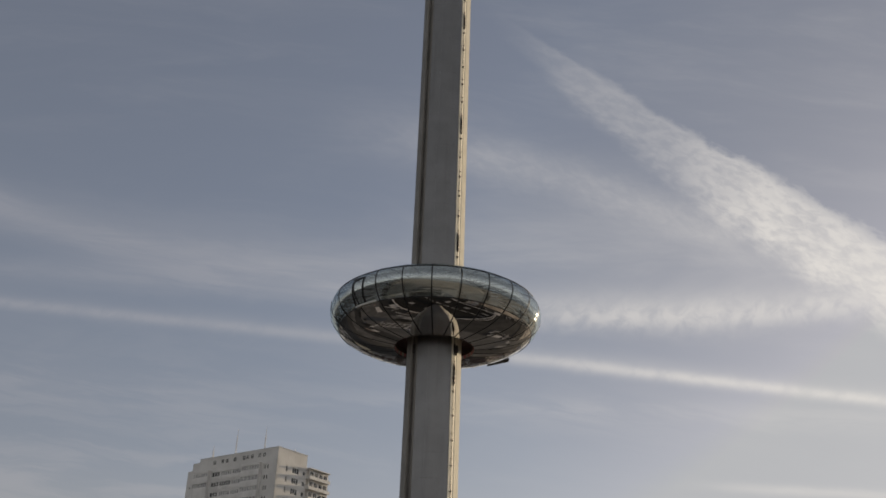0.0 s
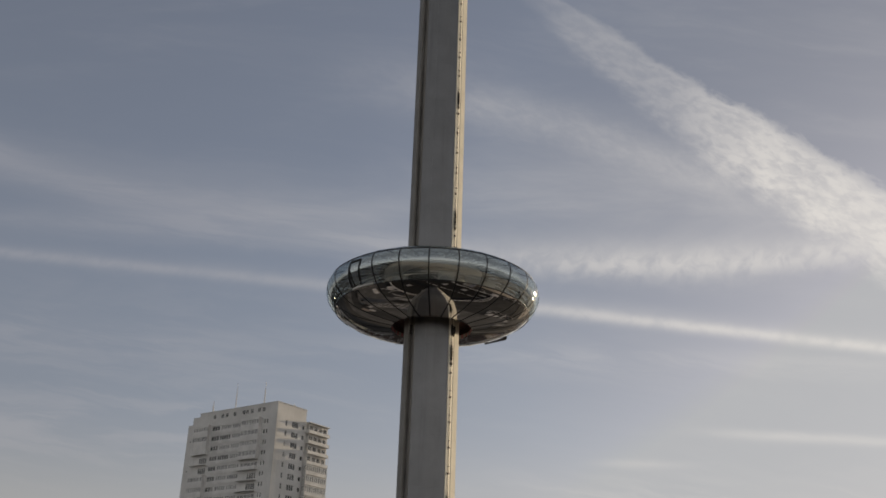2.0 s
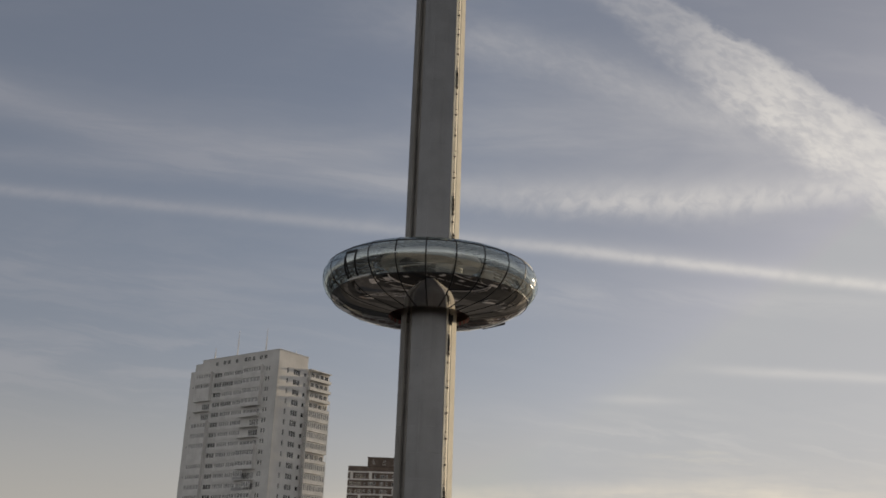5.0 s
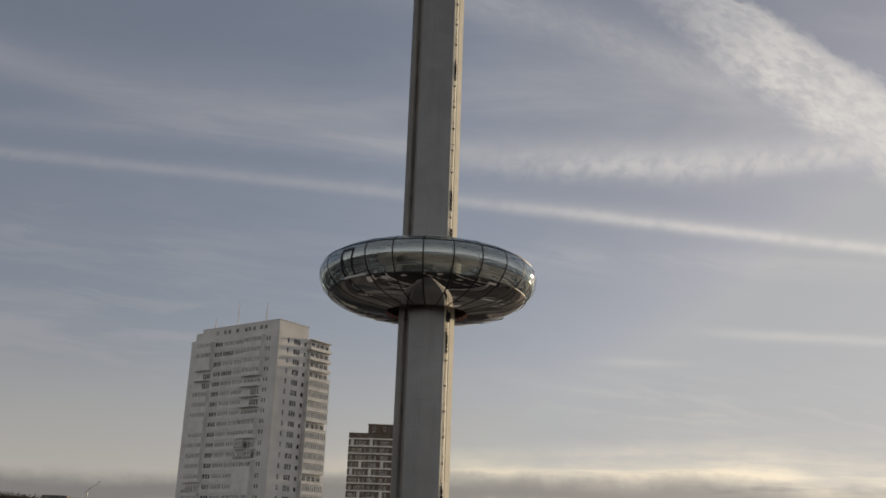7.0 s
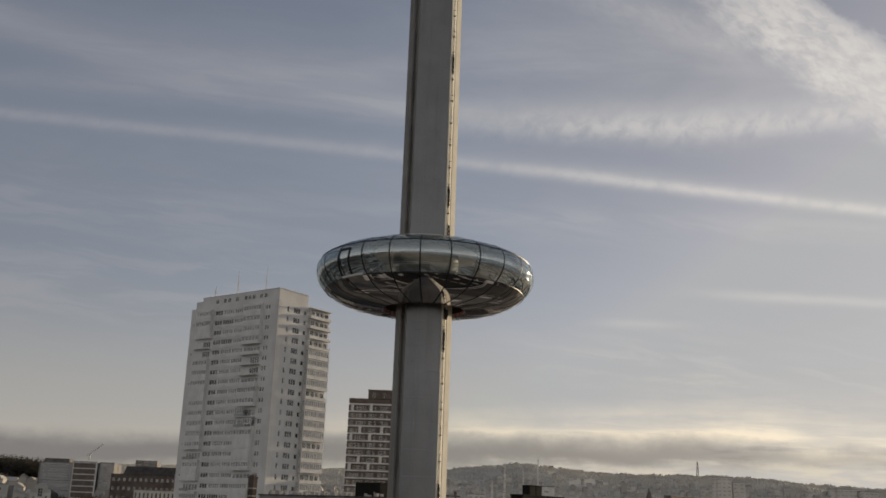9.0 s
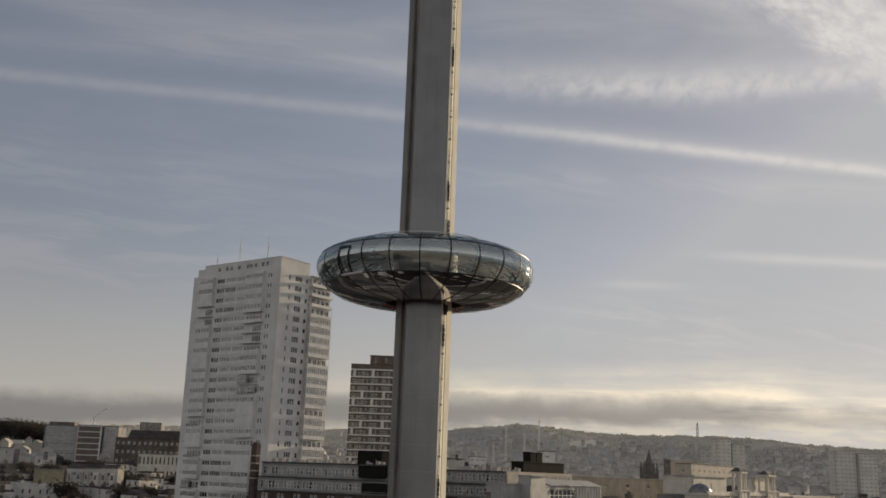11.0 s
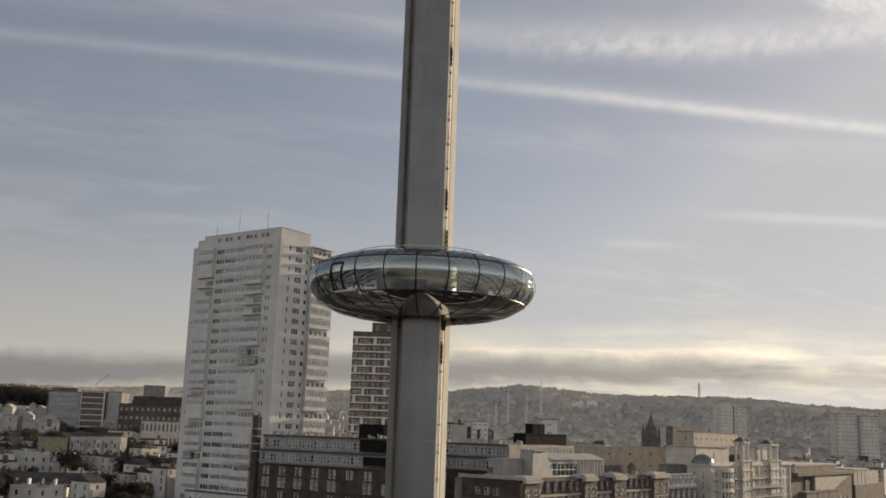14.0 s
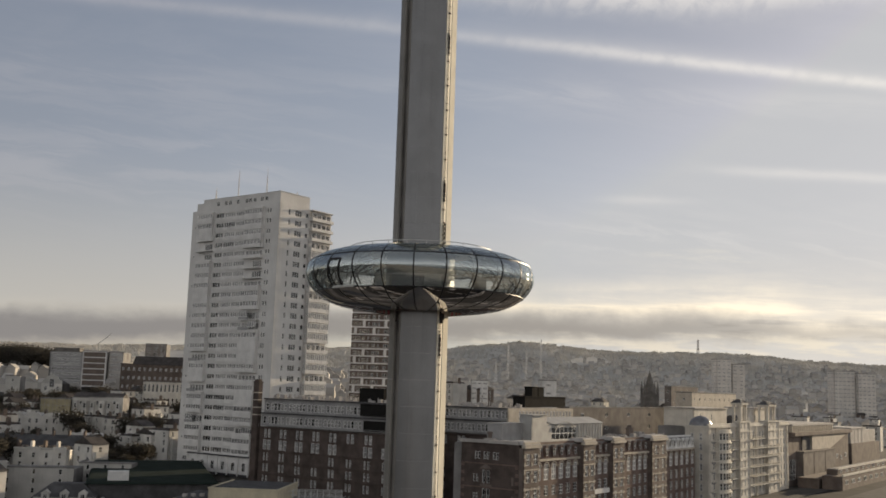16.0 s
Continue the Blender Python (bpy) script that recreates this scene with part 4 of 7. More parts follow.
# ---- the white tower block ----
def build_white_block():
    rng = random.Random(4)
    U0, V0 = 30.5, 127.0
    b = thing("apartment_block", grid(U0, V0), "tall white slab apartment block with stacked balconies and roof masts", "apartment block")
    base, fl, n = 4.8, 4.0, 26
    top = base + fl * n            # 108.8
    W = 50.0
    # wall that faces back along the seafront: x runs from the far end to the near corner
    H = top - base + 1.0
    m = face_u(0, W, base - 1.0)
    holes, wins = [], []
    for i in range(n):
        z = fl * i
        strip = [(14.4, 4.4, 2.0, 3, "pane", 1.2), (19.4, 6.0, 1.8, 5, "pane_mix", 1.35), (25.8, 6.0, 1.8, 5, "pane_mix", 1.35), (43.1, 1.0, 1.9, 1, "pane", 1.3), (44.5, 1.0, 1.9, 1, "pane", 1.3)]
        if rng.random() < 0.25:                    # the dark group runs on into the pale one
            strip[1] = (19.1, 6.3, 2.0, 5, "pane", 1.2)
        if rng.random() < 0.2:
            strip[3:] = [(43.1, 2.4, 2.0, 2, "pane_mix", 1.2)]
        if i % 3 == 0:
            strip.append((1.6, 0.8, 1.2, 1, "pane", 1.6))
        for x0, w, h, c, p, dz in strip:
            holes.append((x0, x0 + w, z + dz, z + dz + h))
            wins.append((x0, z + dz, w, h, c, p))
    part("wall", wall_mesh(W, H, holes, MAT["white"], 0.35), b, m)
    for x, z, w, h, c, p in wins:
        add_window(b, m, x, z, w, h, c, 1, p, depth=0.14, bar=0.16)
    band = Geo().box(0, 13.4, -0.16, 0, 0, 1.15).mesh("spandrel", MAT["white2"])
    for i in range(n):
        part("spandrel", band, b, m @ Matrix.Translation((18.8, 0, fl * i)))
    # two stacks of bays: most glazed in, some still open balconies, some walled up, a few missing
    for x0, w, out, gaps in ((4.8, 8.9, 1.5, (22, 21)), (32.4, 9.8, 1.7, (20, 19, 1))):
        solid = Geo().box(0, w, -out, 0, 0, fl - 0.04).mesh("bay", MAT["white2"])
        sill = Geo().box(0, w, -out, 0, -0.06, 1.25).box(0, w, -out, 0, 3.15, fl - 0.04).box(0.05, w - 0.05, -out + 0.4, 0, 1.25, 3.15).mesh("bay", MAT["white2"])
        slab = Geo().box(0, w, -out - 0.1, 0.0, -0.2, 0.1).mesh("balcony", MAT["white2"])
        rail = Geo().box(0, w, -out - 0.1, -out, 0.1, 1.15).box(0, 0.1, -out, 0, 0.1, 1.15).box(w - 0.1, w, -out, 0, 0.1, 1.15).mesh("parapet", MAT["white2"])
        half = Geo().box(0, w * 0.55, -out - 0.1, -out, 0.1, 1.15).box(0, 0.1, -out, 0, 0.1, 1.15).mesh("parapet", MAT["grey_clad"])
        for i in range(1, n):
            mb = m @ Matrix.Translation((x0, 0, fl * i))
            r = rng.random()
            if i in gaps:
                k = part("balcony", slab, b, mb @ Matrix.Translation((0, 0, 0.0)))
                part("window", window_mesh(w * 0.5, 2.4, 4, 1, "pane", "wframe", 0.12), k, Matrix.Translation((w * 0.45, -0.06, 0.5)))
            elif r < 0.70:
                k = part("bay", sill, b, mb)
                c = rng.choice((5, 6, 7, 8))
                part("window", window_mesh(w - 0.2, 1.9, c, 1, rng.choice(("pane_mix", "pane_mix", "pane_grey")), "wframe", rng.choice((0.14, 0.22))), k, Matrix.Translation((0.1, -out + 0.12, 1.25)))
            elif r < 0.90:
                k = part("balcony", slab, b, mb)
                part("parapet", rail if rng.random() < 0.6 else half, k)
                part("window", window_mesh(w - 0.4, 2.6, 5, 1, "pane_mix", "wframe", 0.16), k, Matrix.Translation((0.2, -0.06, 0.3)))
                if rng.random() < 0.5:
                    part("window", window_mesh(w * 0.5, 2.3, 4, 1, "pane_mix", "wframe", 0.2), k, Matrix.Translation((rng.choice((0.0, w * 0.5)), -out + 0.05, 1.15)))
            else:
                k = part("bay", solid, b, mb)
                if rng.random() < 0.6:
                    part("window", window_mesh(w * 0.42, 1.7, 3, 1, "pane_mix", "wframe", 0.14), k, Matrix.Translation((rng.choice((0.5, w * 0.5)), -out - 0.02, 1.3)))
    # wall that faces the sea
    W2 = 16.2
    holes, wins = [], []
    for i in range(n):
        z = fl * i
        for x0, w, h, c, dz in ((4.9, 1.0, 2.2, 1, 0.9), (8.5, 3.7, 2.3, 3, 0.9), (14.3, 1.5, 1.8, 1, 1.1)):
            holes.append((x0, x0 + w, z + dz, z + dz + h))
            wins.append((x0, z + dz, w, h, c))
    m2 = face_v(0, 0, base - 1.0)
    part("wall", wall_mesh(W2, H, holes, MAT["white"], 0.35), b, m2)
    for x, z, w, h, c in wins:
        add_window(b, m2, x, z, w, h, c, 1, "pane", depth=0.2, bar=0.14)
    # the body behind the two fronts, and the roof storey
    part("core", Geo().box(0.7, 30, 0.7, W, base - 4, top).mesh("core", MAT["white"]), b)
    part("roof_storey", Geo().box(0.35, W2 + 0.4, 0.35, W - 6, top, top + 4.3).box(0.2, W2 + 0.6, 0.2, W - 5.8, top + 4.3, top + 4.55).mesh("roof_storey", MAT["white"]), b)
    m3 = face_u(0.35, W - 6, top)
    for x in (8, 12.5, 15, 19.5, 24.5, 26.5, 29, 33.0, 35.5):
        add_window(b, m3, x, 1.3, 1.6, 1.7, 2, 1, "pane", depth=-0.10)
    part("roof_wing", Geo().box(0.4, 12, W - 6, W - 2, top, top + 3.1).mesh("roof_wing", MAT["white"]), b)
    # the balcony stack at the far end of the sea front: it catches the sun
    bx0, bx1, by = 16.4, 28.6, -1.9
    part("balcony_core", Geo().box(bx0 + 1.2, bx1, by + 1.5, 0.6, base - 4, top - 0.6).mesh("balcony_core", MAT["white"]), b)
    slab = Geo().box(bx0, bx1, by, 0.0, -0.16, 0.16).mesh("balcony_slab", MAT["white2"])
    railU = Geo()
    railU.box(bx0, bx0 + 0.07, by, 0, 0.95, 1.08), railU.box(bx0, bx1, by, by + 0.07, 0.95, 1.08)
    for k in range(7):
        railU.box(bx0, bx0 + 0.09, by + 1.8 * k / 6 - 0.05, by + 1.8 * k / 6 + 0.05, 0.16, 3.8)
    for k in range(8):
        x = bx0 + (bx1 - bx0 - 0.1) * k / 7
        railU.box(x, x + 0.09, by, by + 0.09, 0.16, 3.8)
    railU.box(bx0 + 0.03, bx0 + 0.06, by + 0.1, 0, 0.2, 0.95), railU.box(bx0 + 0.1, bx1, by + 0.03, by + 0.06, 0.2, 0.95)
    railU = railU.mesh("balustrade", MAT["white2"])
    open_rail = Geo().box(bx0, bx0 + 0.08, by, 0, 0.16, 1.1).box(bx0, bx1, by, by + 0.08, 0.16, 1.1).mesh("balustrade", MAT["white2"])
    for i in range(n + 1):
        z = base + fl * i - 0.6
        if z > top:
            continue
        s = part("balcony", slab, b, Matrix.Translation((0, 0, z)))
        if i in (9, n - 1, n - 2, n - 3) or z > top - 3:
            if z < top - 3:
                part("balustrade", open_rail, s)
        else:
            part("balustrade", railU, s)
            if i % 5 != 2:
                part("window", window_mesh(bx1 - bx0 - 0.3, 2.5, 10, 1, "pane_grey", "wframe", 0.22), s, Matrix.Translation((bx0 + 0.15, by + 0.16, 1.1)))
                part("window", window_mesh(1.6, 2.5, 2, 1, "pane_grey", "wframe", 0.2), s, face_u(bx0 + 0.16, -0.1, 1.1))
                continue
        if z < top - 4:
            mu = face_v(bx0 + 1.2, by + 1.46, z)
            for k in range(4):
                add_window(b, mu, 0.4 + 2.7 * k, 0.5, 1.9, 2.6, 2, 1, "pane", depth=-0.05)
    # masts and aerials on the roof
    for x, y, h, kind in ((8, 16, 12.0, 1), (4, 28, 11.5, 0), (3, 40, 5.5, 1), (12, 3, 2.0, 0), (5, 42, 3.0, 0)):
        g = Geo().tube(x, y, top + 4.5, top + 4.5 + h * 0.7, 0.26, 0.18, 6).tube(x, y, top + 4.5 + h * 0.7, top + 4.5 + h, 0.12, 0.07, 6)
        if kind:
            for k in range(5):
                zz = top + 4.9 + h * 0.13 * k
                g.bar((x - 0.7 + 0.1 * k, y, zz), (x + 0.7 - 0.1 * k, y, zz + 0.5), 0.07), g.bar((x, y - 0.7, zz + 0.3), (x, y + 0.7, zz + 0.3), 0.07)
        part("roof_mast", g.mesh("roof_mast", MAT["white2"]), b)
    # arcade at its foot
    a = thing("arcade", grid(24, 127), "low white arcade of arched shop fronts with dark canopy", "arcade")
    ma = face_u(0, 36, 5.5)
    hol = [(2.0 + 5.6 * k, 3.7 + 5.6 * k, 2.0, 5.0) for k in range(6)]
    part("wall", wall_mesh(36, 7.0, hol, MAT["white2"]), a, ma)
    for h in hol:
        add_window(a, ma, h[0], h[2], h[1] - h[0], h[3] - h[2], 2, 2, "pane", depth=0.2)
    g = Geo()
    for k in range(6):
        g.prism([(5.6 * k + 0.1, -0.5), (5.6 * k + 5.5, -0.5), (5.6 * k + 5.5, 0.2), (5.6 * k + 0.1, 0.2)], 7.0, 7.5)
    part("canopy", g.mesh("canopy", MAT["slate"]), a, ma)
    for k in range(7):
        part("pier", Geo().prism([(5.6 * k - 0.35, 0), (5.6 * k - 0.1, -0.45), (5.6 * k + 0.3, -0.45), (5.6 * k + 0.55, 0)], 0.2, 7.0).mesh("pier", MAT["white2"]), a, ma)
    part("plinth", Geo().box(0, 36, -0.2, 0, 0, 0.9).mesh("plinth", MAT["slate"]), a, ma)
    part("body", Geo().box(0.7, 7.5, 0, 36, 0, 12.0).mesh("body", MAT["felt"]), a)


build_white_block()


# ---- the banded brick block behind ----
def build_banded_block():
    b = thing("banded_block", pose(-37.5, 478, 0), "brown brick tower block with pale bands and dark windows", "apartment block")
    fl = 4.05
    for x0, w, y0, top, name in ((0.0, 10.5, 1.2, 92.4, "wall"), (10.5, 20.5, 0.0, 92.0, "wall")):
        base = 20.0
        n = int((top - base) / fl)
        hol = []
        k = int(w / 5.2)
        xs = [1.0 + (w - 1.0) / k * j for j in range(k)]
        for i in range(n):
            for j, x in enumerate(xs):
                hol.append((x, x + (2.6 if (i + j) % 2 else 1.7), i * fl + 1.1, i * fl + 3.0))
                hol.append((x + 3.2, x + 4.1, i * fl + 0.9, i * fl + 3.0))
        m = face_v(x0, y0, base)
        part(name, wall_mesh(w, top - base, hol, MAT["banded_brick"]), b, m)
        for h in hol:
            add_window(b, m, h[0], h[2], h[1] - h[0], h[3] - h[2], 2 if h[1] - h[0] > 1.2 else 1, 1, "pane", depth=0.15, bar=0.14)
        band = Geo().box(-0.1, w + 0.1, -0.35, 0, 0, 0.75).mesh("band", MAT["white2"])
        bay = Geo().box(0, 1.5, -0.3, 0, 0.75, fl).mesh("bay_panel", MAT["white2"])
        for i in range(n + 1):
            s = part("band", band, b, m @ Matrix.Translation((0, 0, i * fl - 0.1)))
            for j, x in enumerate(xs):
                if (i * 3 + j) % 4 == 0 and i < n:
                    part("bay_panel", bay, s, Matrix.Translation((x + 0.4, 0, 0)))
    part("core", Geo().box(0.3, 30.7, 1.8, 24, 5, 92).mesh("core", MAT["banded_brick"]), b)
    g = Geo().box(10.6, 30, 1.0, 18, 92.3, 97.0).box(10.4, 30.2, 0.8, 18.2, 97.0, 97.5)
    part("roof_storey", g.mesh("roof_storey", MAT["banded_brick"]), b)
    for x in (13, 19, 25):
        add_window(b, face_v(x, 0.97, 92.6), 0, 0.6, 1.6, 2.6, 2, 1, "pane", "wframe", depth=0.0)


build_banded_block()


# ---- the brick seafront hotel ----
def pair_rows(width, rows, start, pitch, w, gap, skip=()):
    hol = []
    for z, h in rows:
        x, k = start, 0
        while x + 2 * w + gap < width - 0.3:
            if k not in skip:
                hol += [(x, x + w, z, z + h), (x + w + gap, x + 2 * w + gap, z, z + h)]
            x += pitch
            k += 1
    return hol


def arch_mesh(w):
    """A low brick arch over a window, standing a little proud."""
    g = Geo()
    g.sheet([[(w / 2 - rr * w * math.cos(math.pi * q / 6), yy, -0.12 + 0.45 * rr * w * math.sin(math.pi * q / 6)) for rr, yy in ((0.5, 0.0), (0.5, -0.10), (0.66, -0.10), (0.66, 0.0))] for q in range(7)], close=True)
    return g.mesh("arch", MAT["brick2"])


ARCH = {w: arch_mesh(w) for w in (0.8, 0.95, 1.2, 1.6)}


def hotel_wing(u, v0, v1, top, label, brick_top=25.3):
    """A wing that faces back along the seafront: brick below, two grey roof storeys above."""
    W = v1 - v0
    b = thing("hotel_wing", grid(u, v0), label, "hotel")
    m = face_u(0, W, 0)
    hol = pair_rows(W, ((3.0, 2.4), (6.8, 2.4), (10.6, 2.4)), 2.2, 7.4, 0.95, 0.6) + pair_rows(W, ((14.2, 2.5),), 2.2, 7.4, 0.8, 0.7, (3,)) + pair_rows(W, ((17.8, 3.2),), 1.8, 7.4, 1.6, 0.4, (5,)) + pair_rows(W, ((21.8, 2.8),), 2.2, 7.4, 1.2, 0.6, (7,))
    part("wall", wall_mesh(W, brick_top, hol, MAT["brick"]), b, m)
    for h in hol:
        # most upper panes pale grey, the reflected sky put into their colour
        add_window(b, m, h[0], h[2], h[1] - h[0], h[3] - h[2], 1, 2, "pane_grey" if h[2] > 17 and int(h[0] * 3.7 + h[2] * 5.1) % 3 else "pane_mix", depth=0.12, bar=0.09)
        part("arch", ARCH[round(h[1] - h[0], 2)], b, m @ Matrix.Translation((h[0], 0, h[3])))
    sill = Geo().box(0, W, -0.3, 0, 0, 0.35).mesh("string_course", MAT["brick"])
    for z in (25.0, 17.4, 13.6, 9.8):
        part("string_course", sill, b, m @ Matrix.Translation((0, 0, z)))
    for z, h, back in ((brick_top + 0.3, 4.1, 0.5), (brick_top + 4.8, top - brick_top - 5.3, 1.6)):
        hol = []
        x, k = 0.8, 0
        while x + 1.1 < W - 0.5:
            hol.append((x, x + 1.2, 0.8, min(h - 0.4, 3.2)))
            x += 1.55 if k % 5 else 2.3
            k += 1
        mm = m @ Matrix.Translation((0, back, z))
        part("roof_storey", wall_mesh(W, h, hol, MAT["grey_clad"], 0.2), b, mm)
        for q in hol:
            # dark and pale panes mixed, the pale ones painted as sky reflections
            add_window(b, mm, q[0], q[2], q[1] - q[0], q[3] - q[2], 1, 2, ("pane_mix", "pane", "pane_mix", "pane_grey")[int(7.3 * q[0]) % 4], depth=0.1, bar=0.11)
        part("roof_edge", Geo().box(0, W, -0.6, 0.4, h, h + 0.4).mesh("roof_edge", MAT["slate"]), b, mm)
        rail = Geo().box(0, W, -1.3, -1.24, 0.75, 0.85)
        for k in range(int(W / 1.5)):
            rail.box(1.5 * k, 1.5 * k + 0.06, -1.3, -1.24, -0.2, 0.8)
        part("balustrade", rail.mesh("balustrade", MAT["grey_clad"]), b, mm)
    part("body", Geo().box(0.8, 18, 0.3, W - 0.3, 0, brick_top).box(2.5, 18, 0.3, W - 0.3, brick_top, top - 0.1).mesh("body", MAT["felt"]), b)
    # roof clutter: vents, parapet bits
    rng = random.Random(int(u + W))
    g = Geo()
    for k in range(int(W / 0.9)):
        x, y, s = rng.uniform(3, 16), rng.uniform(1, W - 1), rng.uniform(0.2, 0.9)
        g.box(x - s, x + s, y - s * rng.uniform(0.4, 2.0), y + s * 0.8, top - 0.1, top + rng.uniform(0.3, 1.5))
        if k % 4 == 0:
            g.tube(x, y + 1.0, top - 0.1, top + rng.uniform(0.8, 2.0), 0.12, sides=6)
    tagged(part("roof_vents", g.mesh("roof_vents", MAT["concrete"]), b), kind="stuff")
    return b


b = hotel_wing(8.0, 48.0, 108.0, 35.0, "dark brick hotel wing with two grey glazed roof storeys")
part("chimney", Geo().box(-0.6, 1.2, 61.0, 63.6, 0, 40.6).box(-0.75, 1.35, 60.85, 63.75, 40.0, 40.4).box(-0.4, 1.0, 61.3, 63.3, 40.6, 41.2).mesh("chimney", MAT["brick"]), b)
for zz in (29, 31.5, 34, 36.5):
    part("chimney_band", Geo().box(-0.68, 1.28, 60.92, 63.68, zz, zz + 0.35).mesh("chimney_band", MAT["stone"]), b)
part("louvre", Geo().box(-0.15, 0.6, 4, 14, 26.0, 29.2).box(0.3, 1.2, 5, 16, 30.6, 34.4).mesh("louvre", MAT["plant_box"]), b)
hotel_wing(42.0, 30.0, 96.0, 34.4, "brick hotel wing set back behind the seafront range")
pl = thing("roof_plant", grid(15, 60, 35.0), "black louvred plant enclosure on the hotel roof", "plant room")
part("enclosure", Geo().box(0, 7, 0, 10.2, -0.1, 4.1).box(-0.15, 7.15, -0.15, 10.35, 4.1, 4.3).mesh("enclosure", MAT["plant_box"]), pl)
pl = thing("roof_plant", grid(70, 42, 34.3), "black louvred plant enclosure with a water tank on top", "plant room")
part("enclosure", Geo().box(3, 33, 0, 5, 0, 3.9).box(2.8, 33.2, -0.2, 5.2, 3.5, 3.9).mesh("enclosure", MAT["plant_box"]), pl)
for x in (10.0, 14.6):
    part("tank", Geo().box(x, x + 4.0, 1.2, 4.4, 3.9, 7.4).box(x - 0.15, x + 4.15, 1.05, 4.55, 7.1, 7.4).mesh("tank", MAT["plant_box"]), pl)
# sea side of the grey roof storeys; sunlight on it put into paler stone
lit = thing("hotel_wing", grid(42, 30, 26), "pale rendered hotel range with a row of roof-storey windows", "hotel")
hol = [(6.5 + 2.3 * k, 7.9 + 2.3 * k, 3.6, 7.4) for k in range(16)]
part("wall", wall_mesh(44, 8.3, hol, MAT["stone"]), lit, face_v(0, -0.4, 0))
for h in hol:
    add_window(lit, face_v(0, -0.4, 0), h[0], h[2], 1.4, 3.8, 1, 2, "pane_grey", depth=0.12, bar=0.16)
part("body", Geo().box(2.6, 44, 0.3, 20, -10, 8.2).mesh("body", MAT["felt"]), lit)


def build_front_range():
    """The long brick range along the seafront, with stone-dressed turrets and a mansard roof."""
    b = thing("seafront_hotel", grid(0, 0), "long red-brick seafront hotel with stone turrets and slate mansard", "hotel")
    L, top = 127.0, 22.2
    turrets = ((0.0, 8.2), (34.5, 42.0), (54.5, 62.5), (84.5, 96.5))
    bays = ((8.4, 34.3), (42.2, 54.3), (62.7, 84.3), (96.7, 126.8))
    part("body", Geo().box(0.8, L, 0.8, 22, 0, top + 2.9).mesh("body", MAT["felt"]), b)
    # end wall
    W = 19.0
    hol = []
    for z, h, xs, w in ((21.0, 2.0, (4.6, 5.6, 7.5, 8.5, 10.6, 11.6), 0.75), (14.6, 3.4, (7.2, 8.6), 0.95), (14.8, 2.0, (4.2, 5.2), 0.6), (14.4, 2.2, (16.6,), 0.7),
                        (9.6, 3.4, (7.2, 8.6), 0.95), (9.8, 2.0, (4.2, 5.2), 0.6), (9.4, 2.2, (16.6,), 0.7), (4.6, 2.6, (4.2, 5.6, 8.6, 10.0, 16.6), 0.8)):
        hol += [(x, x + w, z, z + h) for x in xs]
    m = face_u(0, W, 0)
    part("wall", wall_mesh(W, top + 3.2, hol, MAT["brick"]), b, m)
    for h in hol:
        add_window(b, m, h[0], h[2], h[1] - h[0], h[3] - h[2], 1, 2, "pane", depth=0.12, bar=0.10)
    part("cornice", Geo().box(-0.4, 19.2, -0.6, 0.3, top + 3.2, top + 4.1).mesh("cornice", MAT["concrete"]), b, m)
    for z in (19.6, 13.2, 8.4):
        part("string_course", Geo().box(0, W, -0.22, 0, z, z + 0.35).mesh("string_course", MAT["range_brick"]), b, m)
    part("gable_panel", Geo().gable(6.4, 10.4, -0.25, 0.1, 18.4, 1.4, "y").mesh("gable_panel", MAT["brick2"]), b, m)
    part("window_ledge", Geo().box(6.6, 10.2, -0.2, 0, 13.6, 14.2).mesh("window_ledge", MAT["brick2"]), b, m)
    for x in (0.1, W - 1.2):
        for k in range(9):
            part("quoin", Geo().box(x, x + 1.1, -0.12, 0, 2.0 + 2.1 * k, 2.9 + 2.1 * k).mesh("quoin", MAT["range_brick"]), b, m)
    # bays with tall arched windows and dormers
    for x0, x1 in bays:
        W = x1 - x0
        k = max(2, round(W / 4.7))
        hol = []
        for j in range(k):
            c = W * (j + 0.5) / k
            for z, h, w in ((3, 2.6, 2.2), (7.0, 2.8, 2.2), (11.0, 2.8, 2.2), (15.3, 4.4, 2.6)):
                hol.append((c - w / 2, c + w / 2, z, z + h))
        m = face_v(x0, 0, 0)
        part("wall", wall_mesh(W, top - 1.6, hol, MAT["range_brick"]), b, m)
        for h in hol:
            tall = h[3] - h[2] > 4
            add_window(b, m, h[0], h[2], h[1] - h[0], h[3] - h[2], 2, 3, "pane_grey" if tall else "pane", depth=0.1, bar=0.26 if tall else 0.12)
            if tall:
                c = (h[0] + h[1]) / 2
                g = Geo()
                g.sheet([[(c + rr * math.cos(math.pi * q / 8), yy, h[3] - 0.9 + rr * math.sin(math.pi * q / 8)) for rr, yy in ((1.35, 0.0), (1.35, -0.25), (1.68, -0.25), (1.68, 0.0))] for q in range(9)], close=True)
                part("arch", g.mesh("arch", MAT["stone"]), b, m)
        part("cornice", Geo().box(0, W, -0.6, 0.2, top - 1.6, top - 1.0).mesh("cornice", MAT["stone"]), b, m)
        last = x0 > 96
        g = Geo()
        g.face((0, 0.1, top - 1.0), (W, 0.1, top - 1.0), (W, 1.5, top + 3.2), (0, 1.5, top + 3.2))
        g.box(0, W, 1.5, 2.4, top + 2.6, top + 3.5)
        part("mansard", g.mesh("mansard", MAT["white2"] if last else MAT["range_brick"]), b, m)
        kk = 7 if last else k
